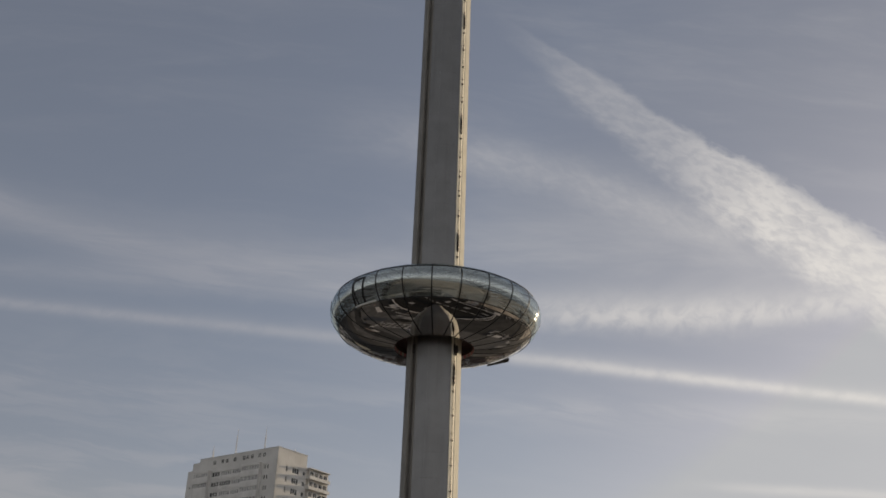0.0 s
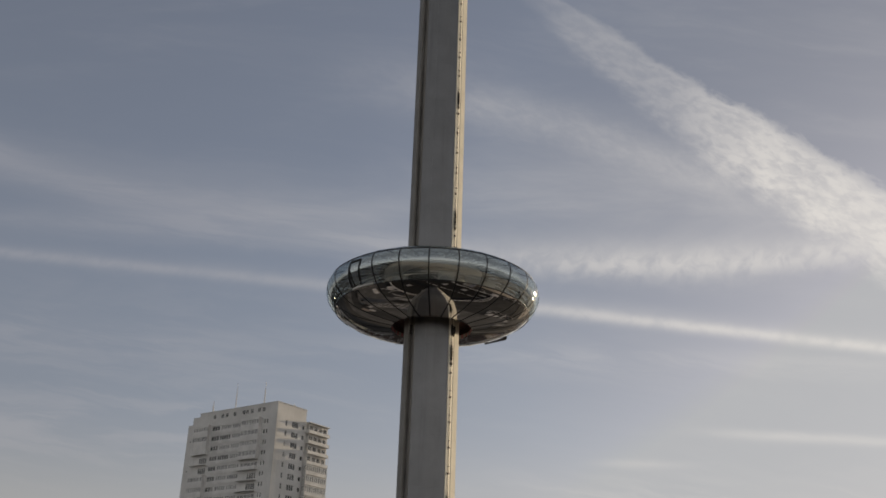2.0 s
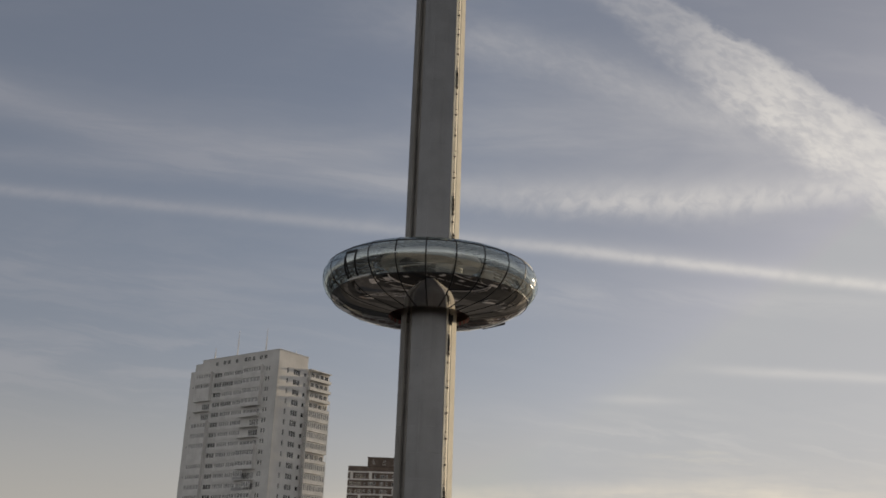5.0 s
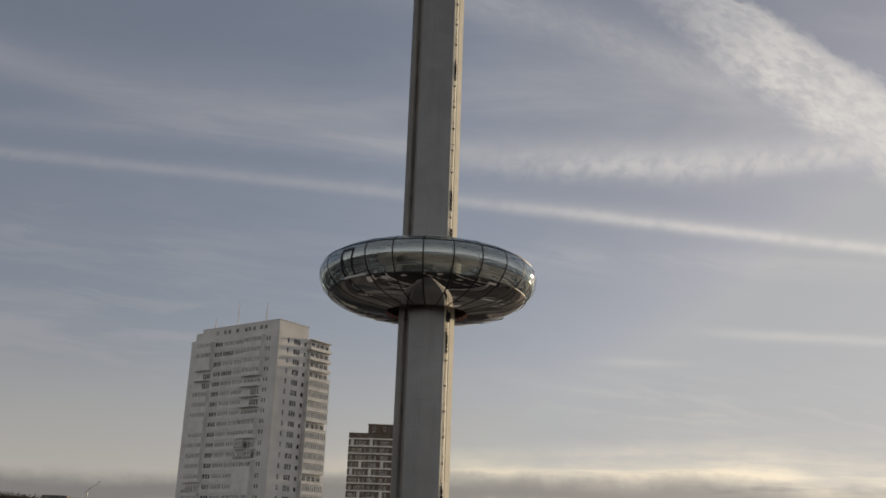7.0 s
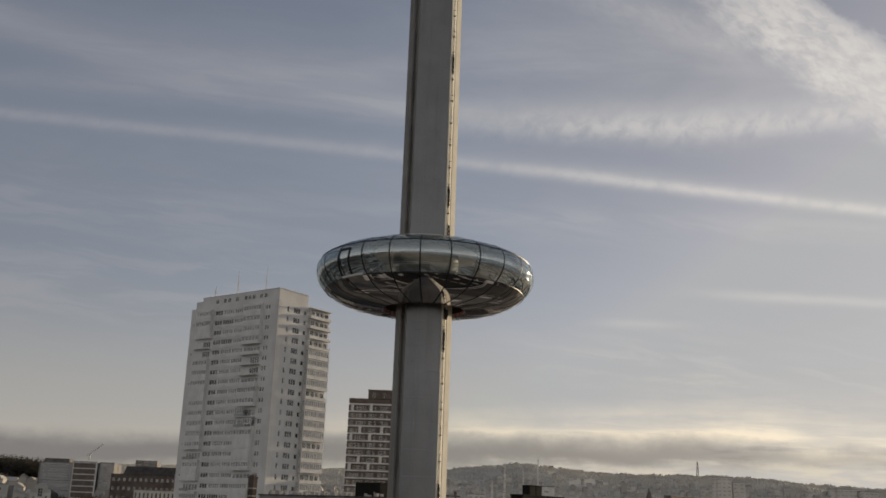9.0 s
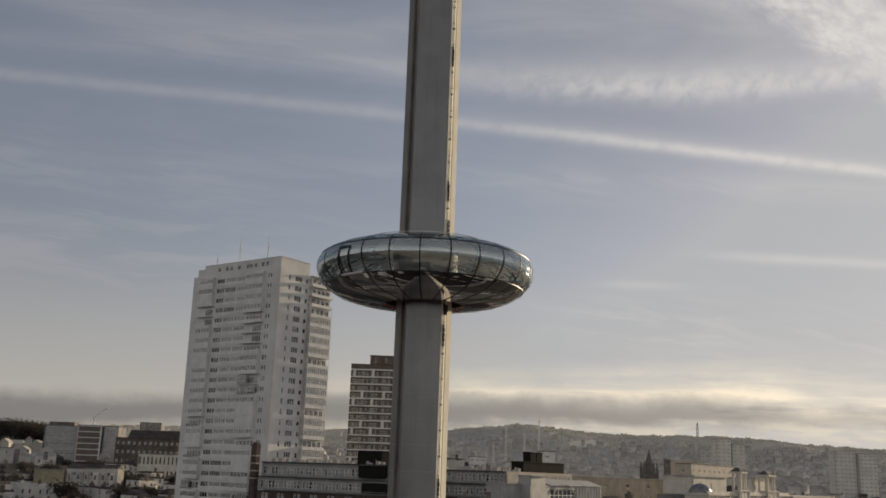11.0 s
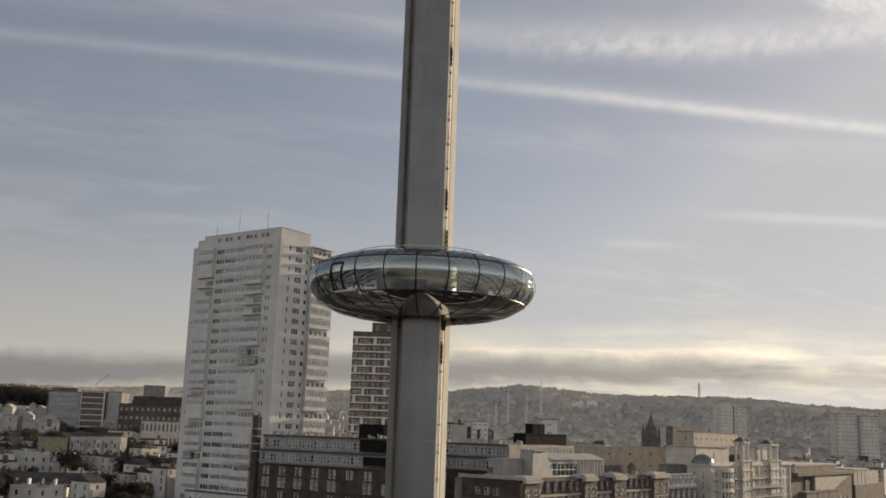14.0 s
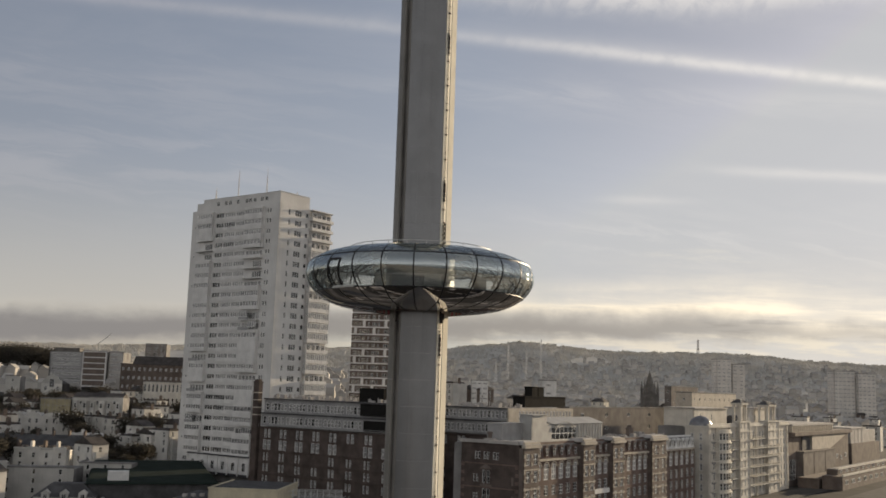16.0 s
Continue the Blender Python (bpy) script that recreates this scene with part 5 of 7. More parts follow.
        dorm = Geo().box(-0.75, 0.75, -0.1, 1.5, 0.0, 2.7).gable(-0.9, 0.9, -0.3, 1.6, 2.7, 0.6, "y").mesh("dormer", MAT["white2" if last else "range_brick"])
        for j in range(kk):
            d = part("dormer", dorm, b, m @ Matrix.Translation((W * (j + 0.5) / kk, 0, top - 0.6)))
            part("window", window_mesh(1.2, 2.0, 1, 2, "pane", "wframe", 0.1), d, Matrix.Translation((-0.6, -0.16, 0.5)))
    # turrets
    for x0, x1 in turrets:
        W = x1 - x0
        m = face_v(x0, -1.6, 0)
        hol = []
        for j in range(2):
            c = W * (j + 0.5) / 2
            for z, h in ((3, 2.6), (7.0, 2.8), (11.0, 2.8), (15.3, 3.0), (20.0, 3.0)):
                hol.append((c - 0.95, c + 0.95, z, z + h))
        part("turret", wall_mesh(W, top + 2.4, hol, MAT["brick2"]), b, m)
        for h in hol:
            add_window(b, m, h[0], h[2], h[1] - h[0], h[3] - h[2], 2, 2, "pane", depth=0.12, bar=0.2)
        g = Geo()
        for z in (1, 5, 9, 13.4, 18.6):
            g.box(-0.2, W + 0.2, -0.25, 0.0, z, z + 0.32)
        for x in (0, W - 0.8, W / 2 - 0.3):
            for k in range(11):
                g.box(x - 0.08, x + 0.5, -0.14, 0.0, 2.2 * k, 2.2 * k + 0.9)
        g.box(-0.4, W + 0.4, -0.6, 0.6, top + 2.4, top + 3.2)
        g.box(-0.1, W + 0.1, -0.2, 0.4, top + 3.2, top + 4.0)
        part("stone_dressing", g.mesh("stone_dressing", MAT["stone"]), b, m)
        part("turret_body", Geo().box(x0 + 0.02, x1 - 0.02, -1.1, 2.6, 0, top + 2.4).mesh("turret_body", MAT["brick2"]), b)
        part("turret_roof", Geo().hip(x0 - 0.3, x1 + 0.3, -2.0, 4.0, top + 3.3, 1.0, 1.4).mesh("turret_roof", MAT["concrete"]), b)
    part("sign_board", Geo().box(40.7, 53.3, -1.0, -0.7, 9.6, 11.0).mesh("sign_board", MAT["white2"]), b)
    # roof deck clutter
    rng = random.Random(12)
    g = Geo()
    for k in range(60):
        x, y, s = rng.uniform(2, L - 2), rng.uniform(4, 20), rng.uniform(0.3, 1.2)
        g.box(x - s, x + s, y - s, y + s, top + 2.8, top + 2.9 + rng.uniform(0.3, 1.3))
    tagged(part("roof_vents", g.mesh("roof_vents", MAT["concrete"]), b), kind="stuff")
    for x, y in ((10, 15), (47, 12), (66, 16), (100, 14)):
        g = Geo().box(x - 1.6, x + 1.6, y - 0.7, y + 0.7, top + 2, top + 6.0).box(x - 1.8, x + 1.8, y - 0.9, y + 0.9, top + 5.4, top + 5.8)
        for j in range(4):
            g.tube(x - 1.2 + 0.8 * j, y, top + 6.0, top + 6.8, 0.22, 0.18, 6)
        part("chimney", g.mesh("chimney", MAT["brick2"]), b)
    st = thing("stair_house", grid(8.5, 11, 25.0), "low grey rendered stair house on the hotel roof", "stair house")
    part("wall", Geo().box(0, 12, 0, 5, 0, 5.4).box(-0.2, 12.2, -0.2, 5.2, 5.4, 5.7).mesh("wall", MAT["grey_clad"]), st)
    # white roof pavilion
    p = thing("roof_pavilion", grid(20, 8, 25.0), "white roof pavilion with an arched glazed front", "pavilion")
    hol = [(12.0, 28.0, 0.6, 4.4)]
    part("wall", wall_mesh(46, 5.4, hol, MAT["pavilion"]), p)
    part("wall", wall_mesh(4, 8.0, [], MAT["pavilion"]), p, face_u(-0.02, 4, 0))
    part("stair_tower", Geo().box(0.7, 9.0, 0.05, 4, -0.1, 8.0).mesh("stair_tower", MAT["pavilion"]), p)
    part("body", Geo().box(28, 46, 0.7, 10, -0.1, 5.3).mesh("body", MAT["pavilion"]), p)
    part("roof", Geo().gable(12, 46.5, -0.5, 11, 5.4, 1.8, "x").box(-0.3, 9.2, -0.5, 4.2, 8.0, 8.2).mesh("roof", MAT["pavilion"]), p)
    part("window", window_mesh(16.0, 3.8, 6, 2, "pane", "wframe", 0.16), p, Matrix.Translation((12, 0.2, 0.6)))
    g = Geo()
    g.sheet([[(20 - rr * math.cos(math.pi * j / 12), yy, 3.4 + 0.43 * rr * math.sin(math.pi * j / 12)) for rr, yy in ((5.8, -0.15), (5.8, -0.45), (6.2, -0.45), (6.2, -0.15))] for j in range(13)], close=True)
    part("arch", g.mesh("arch", MAT["pavilion"]), p)
    for x in range(29, 46, 2):
        part("pilaster", Geo().box(x, x + 0.35, -0.2, 0, 0, 5.2).mesh("pilaster", MAT["pavilion"]), p)


build_front_range()


# ---- the cream hotel with belvederes ----
def build_cream_hotel():
    b = thing("grand_hotel", grid(130, -4), "ornate cream stucco hotel with balconies, belvedere towers and dome", "hotel")
    L, top = 100.0, 28.4
    hol = []
    n = 24
    for j in range(n):
        c = L * (j + 0.5) / n
        for i in range(7):
            hol.append((c - 0.8, c + 0.8, 1.2 + 3.75 * i, 3.9 + 3.75 * i))
    m = face_v(0, 0, 0)
    part("wall", wall_mesh(L, top, hol, MAT["cream"]), b, m)
    for h in hol:
        add_window(b, m, h[0], h[2], 1.6, 2.7, 2, 2, "pane", depth=0.12, bar=0.12)
    # end wall
    hol = [(2.2 + 3.4 * j, 3.4 + 3.4 * j, 1.2 + 3.75 * i, 3.9 + 3.75 * i) for j in range(2) for i in range(7)]
    mu = face_u(0, 9, 0)
    part("wall", wall_mesh(9, top, hol, MAT["cream"]), b, mu)
    for h in hol:
        add_window(b, mu, h[0], h[2], 1.2, 2.7, 1, 2, "pane_grey", depth=0.12, bar=0.16)
    part("body", Geo().box(0.8, L - 0.1, 0.8, 24, 0, 24.5).box(9.1, L - 0.1, 0.8, 24, 24.5, top - 0.2).mesh("body", MAT["felt"]), b)
    part("cornice", Geo().box(-0.5, L + 0.3, -0.9, 0.4, top, top + 0.7).box(-0.2, L, -0.3, 0.3, top + 0.7, top + 1.5).mesh("cornice", MAT["cream"]), b)
    for i in range(1, 7):
        z = 1.0 + 3.75 * i
        for x0, x1, dp in ((3.0, 8.6, -1.0), (22.5, 30.0, -1.3), (43.0, 54.5, -2.6), (54.5, 82.0, -2.6 if i < 6 else -1.2)):
            if x0 == 54.5 and i == 6:
                x1 = 66.0
            g = Geo().box(x0, x1, dp, 0, z - 0.35, z - 0.05).box(x0, x1, dp, dp + 0.10, z + 0.75, z + 0.87)
            q = x0
            while q < x1:
                g.box(q, q + 0.10, dp, dp + 0.08, z - 0.05, z + 0.8)
                q += 0.6
            part("balcony", g.mesh("balcony", MAT["cream"]), b)
            # dark lead-grey band below each balcony slab
            part("awning", Geo().box(x0 + 0.4, x1 - 0.4, -0.25, -0.05, z - 1.0, z - 0.35).mesh("awning", MAT["lead"]), b)
    # bows and tower bays that stand out from the front from the ground to the eaves
    def bay(x0, x1, out, h, rows, cols, bowed):
        w = x1 - x0
        if bowed:
            ring_pts = [(x0 + w / 2 - w / 2 * math.cos(math.pi * k / 8), -out * math.sin(math.pi * k / 8)) for k in range(9)]
            body = Geo().prism([(x0, 0.2)] + ring_pts + [(x1, 0.2)], 0, h)
            k = part("bow", body.mesh("bow", MAT["cream"]), b)
            faces = list(zip(ring_pts, ring_pts[1:]))[1:-1]
            for p, q in faces:
                d = Vector((q[0] - p[0], q[1] - p[1]))
                mm = Matrix.Translation((p[0], p[1], 0)) @ Matrix.Rotation(math.atan2(d.y, d.x), 4, "Z")
                for i in range(rows):
                    part("window", window_mesh(d.length * 0.7, 2.7, 1, 2, "pane", "wframe", 0.1), k, mm @ Matrix.Translation((d.length * 0.15, -0.05, 1.2 + 3.75 * i)))
            for i in range(1, rows + 1):
                rim = [(x0 + w / 2 - (w / 2 + 0.5) * math.cos(math.pi * j / 8), -(out + 0.5) * math.sin(math.pi * j / 8)) for j in range(9)]
                part("band", Geo().prism(rim, 3.75 * i - 0.1, 3.75 * i + 0.25).mesh("band", MAT["cream"]), k)
        else:
            hol = [(w * (j + 0.5) / cols - 0.7, w * (j + 0.5) / cols + 0.7, 1.2 + 3.75 * i, 3.8 + 3.75 * i) for j in range(cols) for i in range(rows)]
            mm = face_v(x0, -out, 0)
            k = part("tower_bay", wall_mesh(w, h, hol, MAT["cream"]), b, mm)
            for q in hol:
                part("window", window_mesh(1.4, 2.6, 2, 2, "pane_mix", "wframe", 0.12), k, Matrix.Translation((q[0], 0.12, q[2])))
            part("cheek", Geo().box(0.02, 0.5, 0.31, out + 0.3, 0, h).box(w - 0.5, w - 0.02, 0.31, out + 0.3, 0, h).mesh("cheek", MAT["cream"]), k)
            for x in (-0.1, w - 0.6):
                part("quoin", Geo().box(x, x + 0.7, -0.25, 0, 0, h).mesh("quoin", MAT["cream"]), k)
            for i in range(1, rows + 1):
                part("band", Geo().box(-0.3, w + 0.3, -0.4, 0, 3.75 * i + 0.1, 3.75 * i + 0.45).mesh("band", MAT["cream"]), k)
    bay(8.8, 21.8, 2.4, 27.6, 7, 4, True)
    bay(30.4, 42.6, 1.6, 30.6, 8, 3, False)
    bay(66.5, 82.0, 1.4, 30.6, 8, 3, False)
    for x in (0, 7.4, 21.9, 54.0, 83.5, 97.0):
        g = Geo()
        for e in (-0.5, 0.7):
            g.box(x + 1 + e - 0.3, x + 1 + e + 0.3, -0.4, 0, 0, top)
        for i in range(8):
            g.box(x - 0.3, x + 2.3, -0.5, 0, 3.75 * i, 3.75 * i + 0.3)
        part("pilaster", g.mesh("pilaster", MAT["cream"]), b)
    # curved gable between the two belvederes
    prof = [(46, top + 0.6)] + [(52 - 6 * math.cos(math.pi * k / 12) ** 3, top + 0.6 + 6.2 * math.sin(math.pi * k / 12) ** 2) for k in range(1, 12)] + [(58, top + 0.6)]
    g = Geo()
    g.face(*[(x, 0.9, z) for x, z in prof]), g.face(*[(x, 1.5, z) for x, z in reversed(prof)])
    g.sheet([[(x, y, z) for x, z in prof] for y in (0.9, 1.5)])
    part("gable", g.mesh("gable", MAT["cream"]), b)
    # corner pavilion with a lead dome
    part("corner_pavilion", Geo().box(0.6, 9.0, 0.6, 9.0, 20, 28.6).box(-0.4, 9.4, -0.4, 9.4, 28.4, 29.1).mesh("corner_pavilion", MAT["cream"]), b)
    dc, dr = Vector((4.4, 4.6)), 4.3
    rows = [[(dc.x + dr * math.cos(t) * math.cos(2 * math.pi * k / 24), dc.y + dr * math.cos(t) * math.sin(2 * math.pi * k / 24), 29.1 + 3.6 * math.sin(t)) for k in range(24)] for t in (0, 0.25, 0.5, 0.75, 1.0, 1.25, 1.5)]
    g = Geo().sheet(rows, close=True).tube(dc.x, dc.y, 32.6, 33.6, 0.2, 0.05, 8)
    part("dome", g.mesh("dome", MAT["lead"], True), b)
    # attic blocks behind the cornice
    for x0, x1, y0, y1, h in ((10.5, 47, 9.5, 22, 6.8), (74, 92, 6.5, 20, 7.0)):
        hol = [(x1 - x0 - 18.0 + 6 * k, x1 - x0 - 17.0 + 6 * k, 2.2, 4.4) for k in range(1)]
        m4 = face_v(x0, y0, top)
        at = part("attic", wall_mesh(x1 - x0, h, hol, MAT["cream"]), b, m4)
        part("window", window_mesh(1.0, 2.2, 1, 2, "pane", "wframe", 0.1), at, Matrix.Translation((hol[0][0], 0.12, 2.2)))
        part("attic_cornice", Geo().box(-0.5, x1 - x0 + 0.5, -0.6, y1 - y0, h, h + 0.5).mesh("attic_cornice", MAT["concrete"]), at)
        part("attic_end", Geo().box(0.0, x1 - x0, 0.62, y1 - y0, 0, h - 0.01).mesh("attic_end", MAT["cream"]), at)
    # belvederes
    for x, y, h, s, r in ((37.6, -1.2, 10.0, 3.5, 1.9), (72.6, -1.2, 9.4, 5.0, 2.2)):
        t = part("belvedere", Geo().box(x - s, x + s, y - r + 2, y + r + 2, top, top + 2.2).mesh("belvedere", MAT["cream"]), b)
        for a in (-1, 1):
            for c in (-1, 1):
                px, py = x + a * (s - 0.5), y + 2 + c * (r - 0.5)
                part("pier", Geo().box(px - 0.45, px + 0.45, py - 0.45, py + 0.45, top + 2.2, top + h - 1.2).mesh("pier", MAT["cream"]), t)
        for a in (-0.34, 0.34):
            part("column", Geo().box(x + a * s - 0.2, x + a * s + 0.2, y - r + 2.2, y - r + 2.7, top + 2.2, top + h - 1.2).mesh("column", MAT["cream"]), t)
        part("cornice", Geo().box(x - s - 0.4, x + s + 0.4, y - r + 1.6, y + r + 2.4, top + h - 1.2, top + h - 0.5).mesh("cornice", MAT["cream"]), t)
        part("roof", Geo().hip(x - s - 0.5, x + s + 0.5, y - r + 1.5, y + r + 2.5, top + h - 0.5, 1.6, r).mesh("roof", MAT["slate"]), t)
        for a in (-1, 1):
            part("urn", Geo().tube(x + a * s, y - r + 2, top + h - 0.4, top + h + 0.5, 0.25, 0.4, 8).tube(x + a * s, y - r + 2, top + h + 0.5, top + h + 1.3, 0.4, 0.05, 8).mesh("urn", MAT["cream"]), t)
    part("roof", Geo().gable(60, 72, 6, 20, top, 4.0, "x").mesh("roof", MAT["slate"]), b)


build_cream_hotel()


def build_centre():
    b = thing("conference_centre", grid(236, -2), "brown brick conference hall with a colonnaded top and pale sloping panel", "conference hall")
    part("wall", Geo().box(0, 112, 0, 44, 0, 22.6).mesh("wall", MAT["brick2"]), b)
    part("ledge", Geo().box(5, 112, -2.2, 40, 23.0, 24.6).box(3, 110, -1.2, 40, 22.6, 23.0).mesh("ledge", MAT["brick2"]), b)
    part("attic", Geo().box(8, 80, 1.2, 36, 24.6, 27.6).box(7, 81, -0.4, 37, 27.6, 28.5).mesh("attic", MAT["concrete"]), b)
    col = Geo().box(0, 1.5, -0.2, 1.2, 24.6, 27.6).mesh("pier", MAT["stone"])
    for k in range(22):
        part("pier", col, b, Matrix.Translation((7.6 + 3.35 * k, 0, 0)))
    # pale panel under the ledge, cut on a slope, beside a painted dark hollow
    g = Geo()
    o = ((36, 16.0), (70, 15.8), (102, 22.3), (36, 22.6))
    g.face(*[(x, -1.4, z) for x, z in o])
    for p, q in zip(o, o[1:] + o[:1]):
        g.face((p[0], -1.4, p[1]), (p[0], 0.0, p[1]), (q[0], 0.0, q[1]), (q[0], -1.4, q[1]))
    part("sloping_panel", g.mesh("sloping_panel", MAT["stone"]), b)
    # shade of a hollow put in as a dark slate box on the wall
    part("recess", Geo().box(22, 35.5, -0.5, 0, 14.4, 22.4).mesh("recess", MAT["slate"]), b)
    part("lower_block", Geo().box(14, 72, -3.2, 0, 0, 15.2).box(13.6, 72.4, -3.5, 0, 15.2, 15.8).mesh("lower_block", MAT["hall_brick"]), b)
    part("window", window_mesh(9.0, 9.0, 4, 4, "pane", "wframe", 0.12), b, Matrix.Translation((2.5, -0.08, 3.0)))
    for x in (32, 52):
        part("joint", Geo().box(x, x + 0.5, -3.3, -3.2, 0.5, 15.2).mesh("joint", MAT["brick2"]), b)
    for k in range(4):
        part("window", window_mesh(4.0, 2.2, 3, 1, "pane_mix", "wframe", 0.2), b, Matrix.Translation((76 + 9 * k, -0.1, 9.0 + 1.0 * (k % 2))))
    part("entrance_podium", Geo().box(3, 70, -13, -3.6, 0, 4.2).box(2.6, 70.4, -13.4, -3.6, 4.2, 4.8).mesh("entrance_podium", MAT["brick2"]), b)
    p = thing("stair_block", grid(354, -2), "pale grey concrete stair block beside the hall", "stair block")
    part("wall", Geo().box(-0.6, 68, -0.6, 18, 0, 16.6).mesh("wall", MAT["brick2"]), p)
    part("upper_wall", Geo().box(0, 34, 0, 16, 16.6, 24.6).box(34, 66, 1.5, 16, 16.6, 23.6).mesh("upper_wall", MAT["concrete"]), p)
    part("coping", Geo().box(-0.4, 34.4, -0.4, 16.4, 24.6, 25.3).mesh("coping", MAT["concrete"]), p)
    for x in (8, 17, 26):
        part("joint", Geo().box(x, x + 0.4, -0.12, 0, 16.8, 24.4).mesh("joint", MAT["grey_clad"]), p)
    c = thing("terraced_wing", grid(236, -25), "low brown brick wing with pale parapet bands", "building")
    part("wall", Geo().box(4, 130, 0, 9, 0, 6.2).box(12, 130, 4, 9, 6.2, 8.6).mesh("wall", MAT["brick2"]), c)
    part("roof", Geo().box(14, 130, 5, 8.8, 8.6, 8.9).mesh("roof", MAT["felt"]), c)
    for x0, y0, z in ((3.6, -0.4, 6.2), (11.6, 3.6, 8.6)):
        part("parapet", Geo().box(x0, 130, y0, y0 + 0.7, z, z + 0.95).mesh("parapet", MAT["cream"]), c)
    for k in range(10):
        part("window", window_mesh(6.0, 2.0, 4, 1, "pane", "wframe", 0.2), c, Matrix.Translation((8 + 12 * k, -0.05, 2.4)))
        part("window", window_mesh(5.0, 1.2, 4, 1, "pane", "wframe", 0.15), c, Matrix.Translation((15 + 11 * k, 3.95, 6.9)))


build_centre()


# ---- plain larger buildings behind the front ----
def simple_block(name, m, w, d, h, mat, label, rows=0, pitch=3.4, win=(1.4, 1.7), roofmat="felt", z0=0.0, pane="pane", both=True):
    """A flat-roofed building with window rows on its two visible sides and a parapet."""
    b = thing(name, m, label, "building")
    fl = (h - z0) / max(rows, 1)
    for mm, W in ((face_v(0, 0, 0), w), (face_u(0, d, 0), d)):
        hol = []
        if rows and (both or W == w):
            k = max(1, int((W - 1.0) / pitch))
            for i in range(rows):
                for j in range(k):
                    c = W * (j + 0.5) / k
                    hol.append((c - win[0] / 2, c + win[0] / 2, z0 + i * fl + fl * 0.3, z0 + i * fl + fl * 0.3 + min(win[1], fl * 0.6)))
        part("wall", wall_mesh(W, h, hol, MAT[mat], 0.25), b, mm)
        for q in hol:
            part("window", window_mesh(q[1] - q[0], q[3] - q[2], max(1, int((q[1] - q[0]) / 0.8)), 1, pane, "wframe", 0.1), b, mm @ Matrix.Translation((q[0], 0.12, q[2])))
    part("body", Geo().box(0.58, w, 0.58, d, 0, h - 0.3).box(-0.15, w + 0.1, -0.15, 0.6, h, h + 0.5).box(-0.15, 0.6, 0.6, d, h, h + 0.5).mesh("body", MAT[roofmat]), b)
    return b


def add_bays(b):
    """Two canted bays up the front of a stucco house, a window on each floor."""
    for x in (0.5, 5.4):
        k = part("canted_bay", Geo().prism([(x, 0.1), (x + 0.8, -1.3), (x + 2.5, -1.3), (x + 3.3, 0.1)], 0, 19.4).mesh("canted_bay", MAT["stucco"]), b)
        for i in range(4):
            part("window", window_mesh(1.3, 2.6, 1, 2, "pane", "wframe", 0.1), k, Matrix.Translation((x + 1.0, -1.36, 1.2 + 4.8 * i)))
    part("roof", Geo().gable(0, 9, 1.0, 12, 21.4, 2.4, "x").mesh("roof", MAT["roof"]), b)
    return b


simple_block("brown_hall", grid(140, 60), 116, 6, 33.6, "hall_brick", "long plain dun brick building with few windows", 6, 22, (3.0, 1.6))
simple_block("beige_block", grid(226, 40), 62, 8, 41.6, "stone", "plain beige stone block behind the cream hotel", 8, 6.5, (1.2, 1.4))
simple_block("beige_block", grid(297, 80), 40, 4, 45.0, "hall_brick", "tall plain dun brick block behind the seafront", 9, 8, (1.2, 1.5))
simple_block("pale_block", pose(62, 418, 5), 8, 9, 40.5, "white2", "small pale block on a lower roof", 10, 4.0, (2.4, 1.1), pane="pane_grey")
simple_block("white_offices", pose(43, 700, 12), 13, 12, 35, "white2", "small pale office block among roofs", 9, 4.0, (3.0, 1.2), pane="pane_grey")
simple_block("grey_tower_block", pose(328, 1000, 20), 16, 20, 61, "pale_concrete", "grey high-rise block in the distance", 15, 4.4, (3.0, 1.3), pane="pane_grey")
simple_block("grey_tower_block", pose(346, 1004, 20), 14, 20, 56, "pale_concrete", "grey high-rise block in the distance", 14, 4.4, (3.0, 1.3), pane="pane_grey")
simple_block("grey_slab_block", pose(415, 900, 15), 21, 16, 54, "pale_concrete", "broad grey slab block in the distance", 14, 4.0, (2.8, 1.3), pane="pane_grey")
simple_block("grey_slab_block", pose(437, 896, 15), 18, 16, 52, "pale_concrete", "broad grey slab block in the distance", 14, 4.0, (2.8, 1.3), pane="pane_grey")
simple_block("brown_tower_block", pose(-363, 1252, 55), 28, 20, 32, "hall_brick", "brown brick block on the skyline", 9, 9.0, (6.0, 1.6))
# office block on the rise, with a brick-panelled stair bay
ob2 = simple_block("office_block", pose(-276, 675, 33), 24, 20, 25.5, "grey_clad", "grey office block with long window bands", 7, 23, (22.0, 1.9), pane="pane_mix")
part("penthouse", Geo().box(2, 20, 3, 14, 25.2, 28.8).mesh("penthouse", MAT["church_stone"]), ob2)
ob = simple_block("office_bay", pose(-251.5, 673.5, 33), 18, 16, 26.6, "white2", "office bay with brown panels in pale frames", 0)
for k in range(6):
    part("brown_panel", Geo().box(1, 17, -0.2, 0.1, 1.2 + 4.25 * k, 4.7 + 4.25 * k).mesh("brown_panel", MAT["brick2"]), ob)
simple_block("office_block", pose(-232.8, 676, 33), 11, 20, 26.5, "concrete", "grey office block beside the brown bay", 7, 10, (8.0, 1.7), pane="pane_grey")
ob = simple_block("brick_school", pose(-206, 618, 26), 48, 14, 24, "banded_brick", "long dark brick building with two rows of pale windows", 4, 3.4, (1.5, 2.0), "roof", pane="pane_grey")
part("roof", Geo().gable(8, 48.5, -0.5, 14.5, 24, 6, "x").mesh("roof", MAT["roof"]), ob)
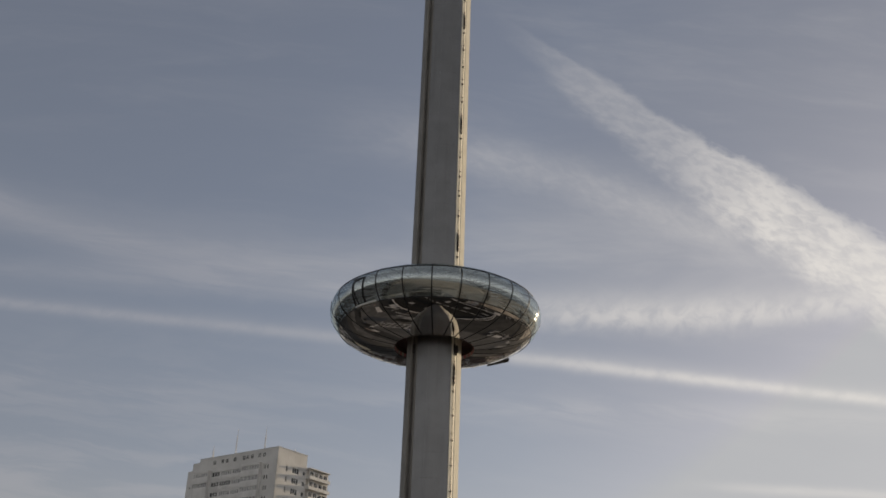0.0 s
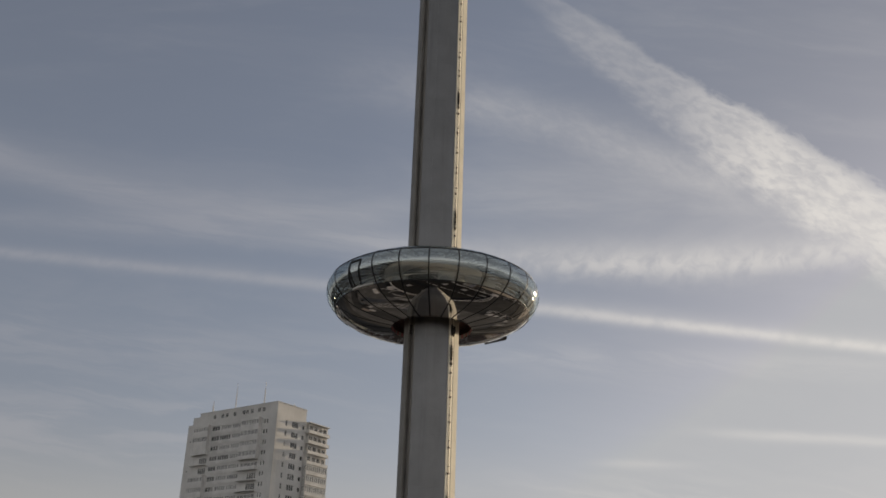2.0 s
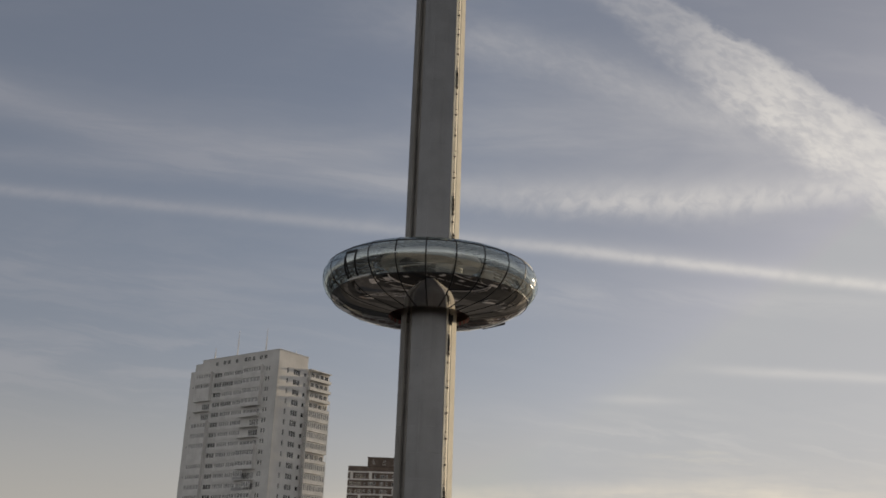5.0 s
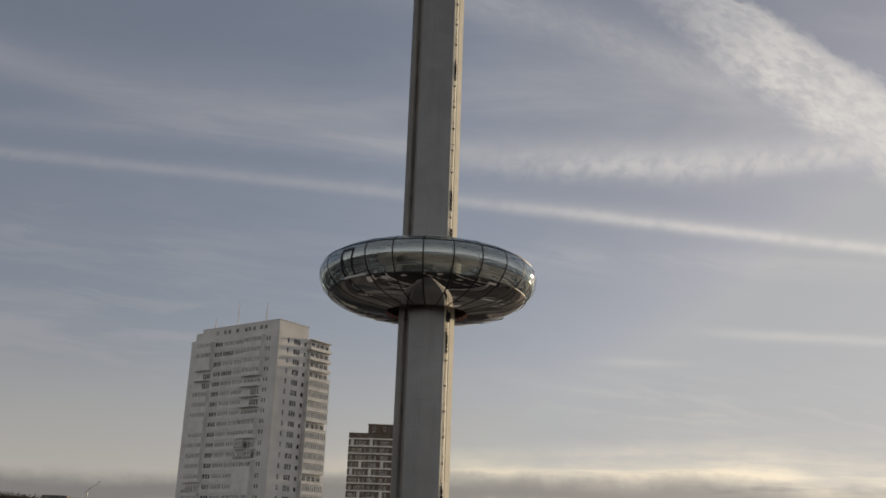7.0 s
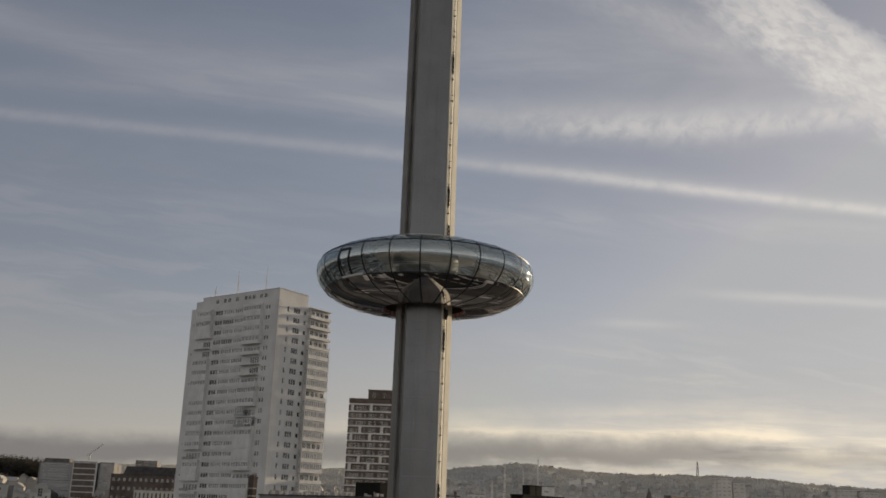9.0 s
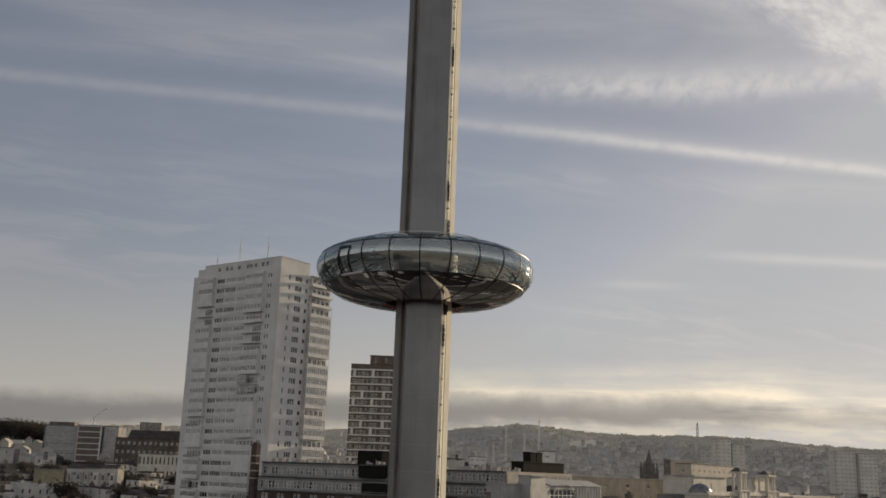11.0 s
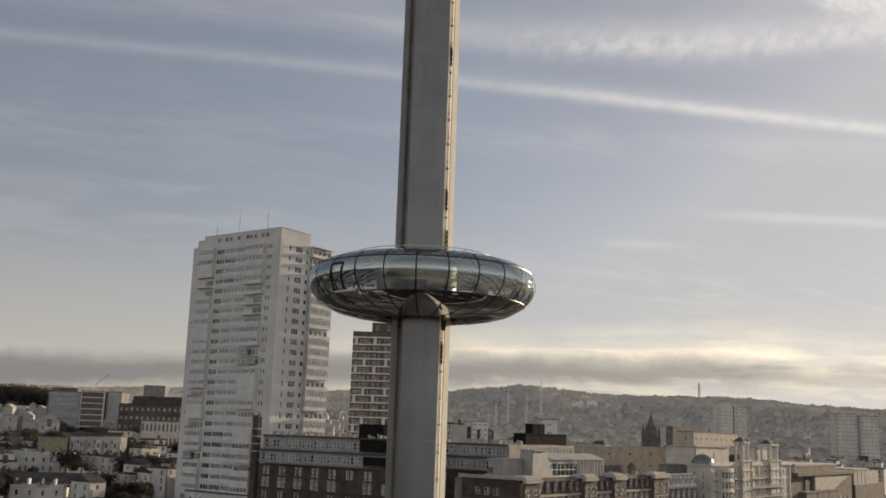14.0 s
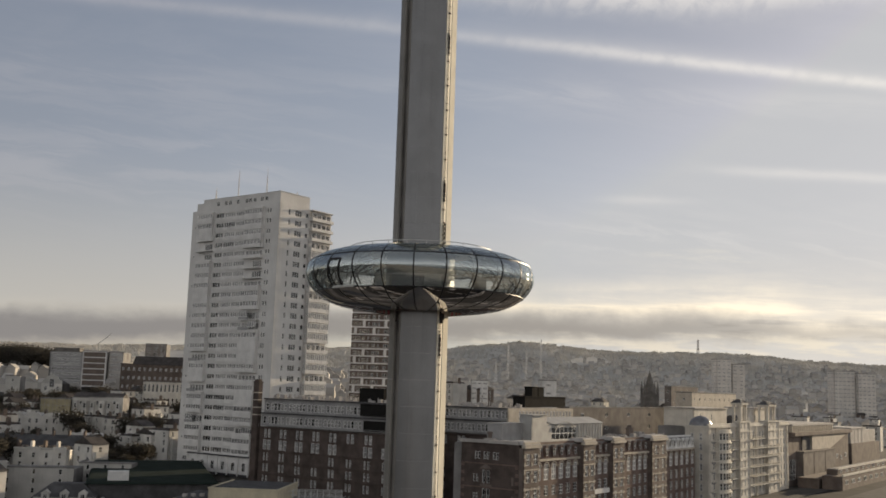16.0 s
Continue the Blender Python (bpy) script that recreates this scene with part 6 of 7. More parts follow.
simple_block("arcaded_house", pose(-163, 520, 14), 24, 12, 24.5, "cream", "pale arcaded building with tall windows", 3, 2.3, (1.1, 4.5))
add_bays(simple_block("terrace_block", pose(-187, 470, 8), 9, 12, 21.0, "stucco", "white stucco terrace house with canted bays", 4, 9.0, (1.2, 1.9)))
add_bays(simple_block("terrace_block", pose(-178, 470, 8), 9, 12, 21.3, "stucco", "white stucco terrace house with canted bays", 4, 9.0, (1.2, 1.9)))
add_bays(simple_block("terrace_block", pose(-169, 470, 8), 9.5, 12, 21.6, "stucco", "white stucco terrace house with canted bays", 4, 9.0, (1.2, 1.9)))
sc = simple_block("scaffolded_house", pose(-204, 470, 8), 16, 12, 20.0, "scaffold_sheet", "house wrapped in yellowish scaffold sheeting", 0)
for k in range(8):
    part("pole", Geo().tube(0.3 + 2.2 * k, -0.9, 0, 21, 0.09, sides=6).mesh("pole", MAT["concrete"]), sc)
for k in range(6):
    part("deck", Geo().box(0, 16, -1.0, -0.3, 3.4 * k + 2.8, 3.4 * k + 2.95).mesh("deck", MAT["concrete"]), sc)
# dark green flat roof in front of the arcade
gr = thing("green_roofed_hall", pose(-86, 240, -1.5, 0, 0, 16), "large low hall with a dark green flat roof", "hall")
part("wall", Geo().box(-14, 22, -22, 62, 0, 11.2).mesh("wall", MAT["slate"]), gr)
part("roof", Geo().hip(-15, 23, -23, 63, 11.2, 0.35, 0.5).mesh("roof", MAT["greenroof"]), gr)
part("roof_hatch", Geo().box(-9, -3, -16, -12, 11.5, 14.2).mesh("roof_hatch", MAT["white2"]), gr)
# roof terrace below the hotel wing, with a steel walkway
ft = thing("yellow_annexe", pose(-60, 196, 0, 0, 0, -6), "low annexe with pale yellow parapet", "annexe")
part("wall", Geo().box(5, 24, 0, 24, 0, 11.4).mesh("wall", MAT["yellow_render"]), ft)
part("coping", Geo().box(4.8, 24.2, -0.2, 0.3, 11.4, 11.8).box(4.8, 5.3, 0.3, 24, 11.4, 11.8).box(23.7, 24.2, 0.3, 24, 11.4, 11.8).mesh("coping", MAT["yellow_render"]), ft)
part("lower_wing", Geo().box(-5, 4.6, 0.5, 22, 0, 8.4).mesh("lower_wing", MAT["yellow_render"]), ft)
part("roof_deck", Geo().box(5.4, 23.6, 0.4, 23.8, 11.4, 11.55).box(-4.8, 4.6, 0.7, 21.8, 8.4, 8.55).mesh("roof_deck", MAT["slate"]), ft)
for k in range(4):
    part("roof_vent", Geo().box(-3.5 + 2.1 * k, -2.4 + 2.1 * k, 4 + k, 5.2 + k, 8.5, 9.3).mesh("roof_vent", MAT["concrete"]), ft)
wk = thing("roof_walkway", pose(-37, 205, 0, 0, 0, 4), "grey steel walkway with railings on a flat roof", "walkway")
part("deck", Geo().box(0, 18, 0, 10, 0, 8.0).mesh("deck", MAT["felt"]), wk)
for y in (0.2, 3.2, 6.4):
    g = Geo()
    for k in range(11):
        g.bar((1.7 * k, y, 8.0), (1.7 * k, y, 10.2), 0.12)
    for z in (9.1, 10.2):
        g.bar((0, y, z), (17.4, y, z), 0.12)
    part("railing", g.mesh("railing", MAT["truss"]), wk)
# white house at the lower edge
simple_block("white_villa", pose(-131, 240, 0, 0, 0, 6), 24, 14, 11.4, "stucco", "large white stucco house with few windows", 4, 6.0, (1.0, 1.7))
simple_block("white_villa", pose(-112, 262, 0, 0, 0, 6), 17, 12, 11.5, "stucco", "large white stucco house with few windows", 4, 5.0, (1.0, 1.7))


dv = thing("dark_roofed_house", pose(-106, 208, 0, 0, 0, 8), "house with a steep dark slate roof and arched gables", "house")
part("wall", Geo().box(0, 16, 0, 12, 0, 6.5).mesh("wall", MAT["stucco"]), dv)
part("roof", Geo().hip(-0.6, 16.6, -0.6, 12.6, 6.5, 3.4, 4.2).mesh("roof", MAT["slate"]), dv)
for k in range(3):
    g = Geo().box(2 + 5 * k, 4.2 + 5 * k, -0.9, 2, 6.0, 7.6).gable(1.8 + 5 * k, 4.4 + 5 * k, -1.0, 3, 7.6, 0.9, "y")
    dm = part("dormer", g.mesh("dormer", MAT["stucco"]), dv)
    part("window", window_mesh(1.2, 1.3, 2, 1), dm, Matrix.Translation((2.5 + 5 * k, -0.95, 6.1)))
simple_block("low_workshop", pose(-86, 200, 0, 0, 0, 10), 16, 12, 6.0, "concrete", "low grey flat-roofed workshop", 1, 4.0, (1.6, 1.8))
simple_block("low_workshop", pose(-98, 188, 0, 0, 0, 10), 14, 10, 7.0, "stucco", "low white flat-roofed workshop", 1, 4.0, (1.4, 1.8))


# ---- church spire, masts ----
def build_church():
    c = thing("church", pose(230.5, 900, 8), "dark stone church tower with a broach spire", "church")
    part("tower", Geo().box(-7.4, 7.4, -7.4, 7.4, 0, 33).mesh("tower", MAT["church_stone"]), c)
    part("spire", Geo().tube(0, 0, 33, 56.4, 6.4, 0.15, 8).mesh("spire", MAT["church_stone"]), c)
    for a in (-1, 1):
        for b in (-1, 1):
            part("pinnacle", Geo().tube(a * 6.4, b * 6.4, 27, 37, 1.5, 1.3, 8).tube(a * 6.4, b * 6.4, 37, 46, 1.5, 0.05, 8).mesh("pinnacle", MAT["church_stone"]), c)
    part("nave", Geo().box(-7, 7, 5, 40, 0, 15).gable(-7.5, 7.5, 5, 41, 15, 9, "y").mesh("nave", MAT["church_stone"]), c)


build_church()


def lattice_mast(x, y, z0, z1, w, mat, label, group=""):
    t = thing("lattice_mast", pose(x, y, z0), label, "mast", group)
    g = Geo()
    h = z1 - z0
    n = max(4, int(h / (w * 1.6)))
    pts = lambda k, wd: [(sx * wd, sy * wd, h * k / n) for sx, sy in ((-1, -1), (1, -1), (1, 1), (-1, 1))]
    for k in range(n):
        a, b = pts(k, w / 2 * (1 - 0.6 * k / n)), pts(k + 1, w / 2 * (1 - 0.6 * (k + 1) / n))
        for j in range(4):
            g.bar(a[j], b[j], w * 0.14), g.bar(a[j], b[(j + 1) % 4], w * 0.10)
    part("lattice", g.mesh("lattice", MAT[mat]), t)
    part("aerial", Geo().tube(0, 0, h, h * 1.06 + 1, w * 0.06, sides=6).mesh("aerial", MAT[mat]), t)


for x, z in ((114, 72), (125.4, 85), (144.8, 111), (174, 100), (197.1, 123)):
    lattice_mast(x, 1500, 52, z, 2.8, "white2", "pale slender lattice mast in the distance", "distant masts")
lattice_mast(637.5, 2158, 134, 168, 4.5, "concrete", "thin transmitter mast on the downs")
cr = thing("site_crane", pose(-245, 690, 61), "small crane with a raised jib behind the offices", "crane")
part("tower", Geo().bar((0, 0, 0), (0, 0, 5), 0.7).mesh("tower", MAT["truss"]), cr)
part("jib", Geo().bar((-2, 0, 4), (9, 0, 13), 0.5).mesh("jib", MAT["truss"]), cr)


# ---- houses ----
def make_house(w, d, h, kind, wall, label, floors=3):
    b = thing("house", pose(0, 0, -500), label, "house", "town houses")
    fl = h / floors
    win = window_mesh(1.3, 2.1, 2, 2, "pane", "wframe", 0.09)
    shell_v, shell_f = [], []
    for mm, W in ((face_v(0, 0, 0), w), (face_u(0, d, 0), d)):
        k = max(1, int(W / 4.4))
        hol = [(W * (j + 0.5) / k - 0.65, W * (j + 0.5) / k + 0.65, fl * i + 0.6, fl * i + 2.7) for i in range(1 if floors > 2 else 0, floors) for j in range(k)]
        wm = wall_mesh(W, h, hol, MAT[wall], 0.2)
        i0 = len(shell_v)
        shell_v += [tuple(mm @ q.co) for q in wm.vertices]
        shell_f += [tuple(i0 + q for q in p.vertices) for p in wm.polygons]
        for q in hol:
            part("window", win, b, mm @ Matrix.Translation((q[0], 0.1, q[2])))
    g = Geo().box(0.51, w, 0.51, d, -4, h - 0.05)
    i0 = len(g.v)
    g.v += shell_v
    g.f += [tuple(i0 + q for q in p) for p in shell_f]
    part("wall", g.mesh("wall", MAT[wall]), b)
    g = Geo()
    if kind == "gable":
        g.gable(-0.3, w + 0.3, -0.4, d + 0.4, h, 2.8, "x")
    elif kind == "cross":
        g.gable(-0.3, w + 0.3, -0.4, d + 0.4, h, 2.6, "y")
    elif kind == "hip":
        g.hip(-0.4, w + 0.4, -0.4, d + 0.4, h, 2.4, 2.6)
    else:
        g.gable(0.2, w / 2, 0.2, d, h - 0.6, 1.4, "y"), g.gable(w / 2, w - 0.1, 0.2, d, h - 0.6, 1.4, "y")
        g.box(-0.1, w + 0.1, -0.2, 0.2, h, h + 0.9)
    part("roof", g.mesh("roof", MAT["roof"]), b)
    g = Geo().box(w - 0.6, w + 0.05, d * 0.4, d * 0.4 + 1.7, h - 0.5, h + 2.7)
    for j in range(3):
        g.tube(w - 0.3, d * 0.4 + 0.35 + 0.6 * j, h + 2.7, h + 3.2, 0.15, 0.12, 6)
    part("chimney", g.mesh("chimney", MAT["banded_brick"]), b)
    g = Geo()
    if d > 9:
        g.box(w * 0.15, w * 0.6, -1.1, 0.0, -2, h * 0.75)
        part("bay_window", g.mesh("bay_window", MAT[wall]), b)
        part("window", window_mesh(w * 0.3, 1.9, 3, 1, "pane", "wframe", 0.12), b, Matrix.Translation((w * 0.22, -1.13, fl * 1 + 0.7)))
        part("window", window_mesh(w * 0.3, 1.9, 3, 1, "pane", "wframe", 0.12), b, Matrix.Translation((w * 0.22, -1.13, 0.7)))
    return b


VARIANTS = [make_house(6.6, 10, 9.6, "parapet", "stucco", "white stucco terraced house with a parapet roof"),
            make_house(7.4, 11, 10.8, "gable", "stucco", "white stucco terraced house with a pitched roof"),
            make_house(8.2, 9.5, 9.0, "hip", "cream", "cream house with a hipped slate roof"),
            make_house(6.2, 8.5, 7.2, "cross", "brick2", "brown brick house with a gabled roof", 2),
            make_house(9.0, 12, 13.0, "parapet", "stucco", "tall white stucco town house with a parapet", 4),
            make_house(11.0, 12, 12.2, "hip", "brick2", "broad brick house with a hipped roof", 4)]


def terrace_row(x0, x1, y, top, bays, label, bowed=True, rows=2, fl=3.6, turn=0.0):
    """A row of white stucco houses under one wall, each bay with its own rounded gable or flat parapet."""
    w = x1 - x0
    h = top - terrain((x0 + x1) / 2, y) + 1.0
    b = thing("terrace_row", pose(x0, y, top - h, 0, 0, turn), label, "terrace")
    bw = w / bays
    hol = [(bw * j + bw * f - 0.55, bw * j + bw * f + 0.55, h - fl * (i + 1) + 0.6, h - fl * (i + 1) + 2.7) for j in range(bays) for i in range(rows) for f in ((0.3, 0.7) if bw > 7 else (0.5,))]
    part("wall", wall_mesh(w, h, hol, MAT["stucco"], 0.25), b)
    for q in hol:
        part("window", window_mesh(1.1, 2.1, 1, 2, "pane", "wframe", 0.08), b, Matrix.Translation((q[0], 0.12, q[2])))
    part("body", Geo().box(0.02, w - 0.02, 0.55, 10, 0, h - 0.02).mesh("body", MAT["stucco"]), b)
    for j in range(bays):
        if bowed:
            prof = [(bw * (j + 0.06), h)] + [(bw * (j + 0.5) - bw * 0.44 * math.cos(math.pi * k / 10), h + 1.9 * math.sin(math.pi * k / 10)) for k in range(1, 10)] + [(bw * (j + 0.94), h)]
            g = Geo()
            for ya, yb in ((0.0, 0.45), (0.45, 10.0)):
                dz = 0.0 if ya == 0 else -0.35
                for (xa, za), (xb, zb) in zip(prof, prof[1:]):
                    g.face((xa, ya, za + dz), (xb, ya, zb + dz), (xb, yb, zb + dz), (xa, yb, za + dz))
                g.face(*[(x, ya, z + dz) for x, z in prof])
            part("gable", g.mesh("gable", MAT["stucco"]), b)
        else:
            part("parapet", Geo().box(bw * j + 0.05, bw * (j + 1) - 0.05, -0.15, 0.3, h, h + 0.9 + 0.3 * (j % 2)).mesh("parapet", MAT["stucco"]), b)
            part("roof", Geo().gable(bw * j + 0.1, bw * (j + 1) - 0.1, 0.4, 9.6, h - 0.3, 1.6, "y").mesh("roof", MAT["roof"]), b)
        c = part("chimney", Geo().box(bw * j - 0.4, bw * j + 0.4, 4, 6.4, h - 1, h + 3.0).mesh("chimney", MAT["stucco" if j % 2 else "banded_brick"]), b)
        for k in range(3):
            part("chimney_pot", Geo().tube(bw * j, 4.5 + 0.7 * k, h + 3.0, h + 3.6, 0.16, 0.13, 6).mesh("chimney_pot", MAT["banded_brick"]), c)
    return b


gb = thing("gabled_house", pose(-238, 560, 20), "white house front with a curly ornate gable", "house")
part("wall", wall_mesh(13, 15.6, [(2.0, 3.4, 11.2, 13.8), (9.6, 11.0, 11.2, 13.8)], MAT["stucco"], 0.25), gb)
for x in (2.0, 9.6):
    part("window", window_mesh(1.4, 2.6, 2, 2, "pane", "wframe", 0.1), gb, Matrix.Translation((x, 0.12, 11.2)))
curl = [(0, 15.6), (0.4, 17.6), (2.0, 18.0), (2.8, 19.6), (4.6, 20.4), (6.5, 21.4), (8.4, 20.4), (10.2, 19.6), (11.0, 18.0), (12.6, 17.6), (13, 15.6)]
g = Geo()
g.face(*[(x, 0, z) for x, z in reversed(curl)]), g.face(*[(x, 0.6, z) for x, z in curl])
g.sheet([[(x, y, z) for x, z in curl] for y in (0.6, 0.0)])
part("gable", g.mesh("gable", MAT["stucco"]), gb)
part("arched_window", window_mesh(3.0, 5.2, 2, 3, "pane", "wframe", 0.14), gb, Matrix.Translation((5.0, -0.06, 13.2)))
part("body", Geo().box(0.1, 12.9, 0.62, 14, 0, 15.5).gable(0.3, 12.7, 0.7, 14, 15.5, 3.2, "y").mesh("body", MAT["roof"]), gb)
simple_block("white_house", pose(-256, 548, 20), 9, 9, 19.6, "stucco", "plain white house with a flat roof", 4, 4.4, (1.1, 1.8))
terrace_row(-209, -174, 440, 19.6, 4, "broad white stucco terrace with shallow rounded gables", True, 2, 4.0)
terrace_row(-150, -136.5, 360, 14.4, 3, "white stucco houses with tall rounded gables", True, 2)
terrace_row(-153, -133, 310, 12.0, 4, "white stucco terrace with chimneys between the houses", False, 2)
sl = thing("slate_roofed_row", pose(-168, 326, 3, 0, 0, 3), "long row of houses under one dark slate roof", "terrace")
part("wall", Geo().box(0, 37, 0, 13, 0, 9.6).mesh("wall", MAT["stucco"]), sl)
part("roof", Geo().gable(-0.6, 37.6, -0.8, 13.8, 9.6, 4.0, "x").mesh("roof", MAT["slate"]), sl)
for k in range(6):
    part("chimney", Geo().box(6.2 * k - 0.4 + 3, 6.2 * k + 0.4 + 3, 5.5, 7.6, 11.5, 15.2).tube(6.2 * k + 3, 6.0, 15.2, 15.8, 0.16, sides=6).tube(6.2 * k + 3, 7.1, 15.2, 15.8, 0.16, sides=6).mesh("chimney", MAT["banded_brick"]), sl)
    part("window", window_mesh(1.2, 2.0, 1, 2, "pane", "wframe", 0.1), sl, Matrix.Translation((6.2 * k + 2.4, -0.05, 6.8)))
terrace_row(-131, -120, 362, 14.4, 2, "small white stucco house with rounded gables", True, 2)
terrace_row(-138, -121, 440, 19.4, 3, "white stucco terrace under a flat parapet", False, 2)
terrace_row(-171, -146, 505, 24.5, 4, "pale stucco terrace with chimneys", False, 2)
rng = random.Random(21)
TAKEN = [(-185, 412, 24), (-165, 402, 20), (-180, 378, 20), (-160, 376, 14), (-140, 284, 22), (-126, 330, 14), (-232, 566, 14), (-251, 552, 10), (-160, 334, 16), (-148, 334, 16), (-137, 336, 14), (-106, 292, 20), (-70, 200, 40), (-84, 232, 44), (-64, 310, 44), (-119, 246, 20), (-104, 268, 14), (-100, 214, 16), (-78, 208, 16), (-252, 685, 40), (-182, 618, 34), (-150, 526, 18), (-178, 476, 34), (-22, 488, 24), (66, 424, 12), (-200, 446, 16), (-182, 446, 16), (-143, 366, 14), (-143, 344, 8), (-147, 316, 12), (-138, 316, 12), (-126, 368, 12), (-130, 446, 14), (-164, 510, 12), (-152, 510, 12), (-132, 400, 14)]


def free(x, y, r):
    q = GRID.inverted() @ Vector((x, y, 0))
    if q.y < 26 or (-12 < q.x < 130 and q.y < 128) or (10 < q.x < 76 and q.y < 190) or (-40 < q.x < 30 and q.y < 120) or (120 < q.x < 350 and q.y < 110):
        return False
    return all((x - a) ** 2 + (y - b) ** 2 > (c * 0.75 + r) ** 2 for a, b, c in TAKEN)


def place_houses():
    for row in range(30):
        for col in range(40):
            q = GRID @ Vector((-150 + row * 19 + rng.uniform(-3, 3), 60 + col * 8.6 + 5 * (row % 2), 0))
            x, y = q.x, q.y
            if not (-300 < x < 60 and 215 < y < 640 and x < 0.05 * y - 10) or x < -0.46 * (y + 78) - 14:
                continue
            if y > 300 and -0.225 < x / (y + 78) < -0.03:      # hidden behind the tower block and the hotel
                continue
            if rng.random() < (0.12 if y < 480 else 0.4) or not free(x, y, 5):
                continue
            v = rng.choice((0, 0, 0, 1, 1, 2, 3, 4, 4))
            turn = math.degrees(math.atan2(0.798, 0.602)) + rng.choice((0, 0, -90)) + rng.uniform(-6, 6)
            copy_thing(VARIANTS[v], pose(x, y, terrain(x, y) + 0.2, 0, 0, turn))
            TAKEN.append((x, y, 4))


place_houses()


def place_right():
    """Larger town buildings inland of the hotels."""
    made = 0
    for k in range(900):
        y = rng.uniform(440, 900)
        x = rng.uniform(-30, 0.5 * (y + 78))
        if not free(x, y, 9):
            continue
        v = rng.choice((0, 3, 2, 5, 3, 2, 4))
        s = rng.uniform(1.0, 1.55) * (0.7 if x > 0.3 * (y + 78) else 1.0)
        h = copy_thing(VARIANTS[v], pose(x, y, terrain(x, y) + rng.uniform(0, 3), 0, 0, 53 + rng.choice((0, -90)) + rng.uniform(-8, 8)))
        h.scale = (s * 1.2, s, s)
        TAKEN.append((x, y, 13))
        made += 1
        if made > 40:
            break


place_right()
for v in VARIANTS:
    for o in list(v.children_recursive):
        bpy.data.objects.remove(o)
    bpy.data.objects.remove(v)


def build_far_town():
    """Roofs and walls of the far town, too small to tell apart, distance haze put into their colours."""
    rng = random.Random(8)
    walls, roofs = Geo(), Geo()
    for k in range(2200):
        y = 640 + 1250 * rng.random() ** 1.2
        x = rng.uniform(-0.5 * (y + 78), 0.54 * (y + 78))
        if y > 1100 and x < -0.08 * y:
            continue
        if not free(x, y, 8):
            continue
        z, w, d, h = terrain(x, y), rng.uniform(5, 12), rng.uniform(5, 10), rng.uniform(4, 8) * (1.6 if rng.random() < 0.08 else 1)
        walls.box(x - w / 2, x + w / 2, y - d / 2, y + d / 2, z - 3, z + h)
        roofs.gable(x - w / 2 - 0.3, x + w / 2 + 0.3, y - d / 2 - 0.3, y + d / 2 + 0.3, z + h, 3.0, rng.choice("xy"))
    t = thing("far_town", Matrix.Identity(4), "crowded pale houses and roofs on far slopes", "houses", kind="stuff")
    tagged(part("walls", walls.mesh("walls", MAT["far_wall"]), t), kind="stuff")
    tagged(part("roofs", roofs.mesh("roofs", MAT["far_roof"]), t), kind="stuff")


build_far_town()


# ---- trees ----
def blob(g, c, r, rng, flat=0.75):
    """A small uneven clump of foliage: a jittered octahedron."""
    p = [(r, 0, 0), (0, r, 0), (-r, 0, 0), (0, -r, 0), (0, 0, r * flat), (0, 0, -r * flat)]
    i = len(g.v)
    g.v += [tuple(c[k] + q[k] * rng.uniform(0.6, 1.3) for k in range(3)) for q in p]
    g.f += [tuple(i + j for j in t) for t in ((0, 1, 4), (1, 2, 4), (2, 3, 4), (3, 0, 4), (1, 0, 5), (2, 1, 5), (3, 2, 5), (0, 3, 5))]


def make_tree(h, spread, seed):
    rng = random.Random(seed)
    t = thing("tree", pose(0, 0, -500), "dark autumn tree with an uneven crown", "tree", "town trees")
    g = Geo().tube(0, 0, -1, h * 0.45, 0.32, 0.2, 7)
    tips = []
    for k in range(7):
        a, e = 2 * math.pi * k / 7 + rng.uniform(-0.3, 0.3), rng.uniform(0.5, 1.2)
        p = Vector((0, 0, h * rng.uniform(0.12, 0.45)))
        q = p + Vector((math.cos(a) * math.cos(e), math.sin(a) * math.cos(e), math.sin(e))) * h * rng.uniform(0.3, 0.5)
        g.bar(p, q, 0.14)
        tips.append(q)
    part("trunk", g.mesh("trunk", MAT["bark"]), t)
    c = Geo()
    for k in range(1800):
        q = rng.choice(tips)
        d = Vector((rng.gauss(0, 1), rng.gauss(0, 1), rng.gauss(0, 0.7)))
        d *= spread * 0.30 * min(1.0, 1.75 / d.length)
        s = rng.uniform(0.12, 0.28)
        p = q + d
        n = Vector((rng.gauss(0, 1), rng.gauss(0, 1), rng.gauss(0, 1))).normalized()
        a = n.orthogonal().normalized() * s * 1.5
        b = n.cross(a).normalized() * s
        c.face(p - a, p - b, p + a, p + b)
        if k % 6 == 0:
            blob(c, q + d * 0.8, s * 2.6, rng)
    part("crown", c.mesh("crown", MAT["leaves"]), t)
    return t


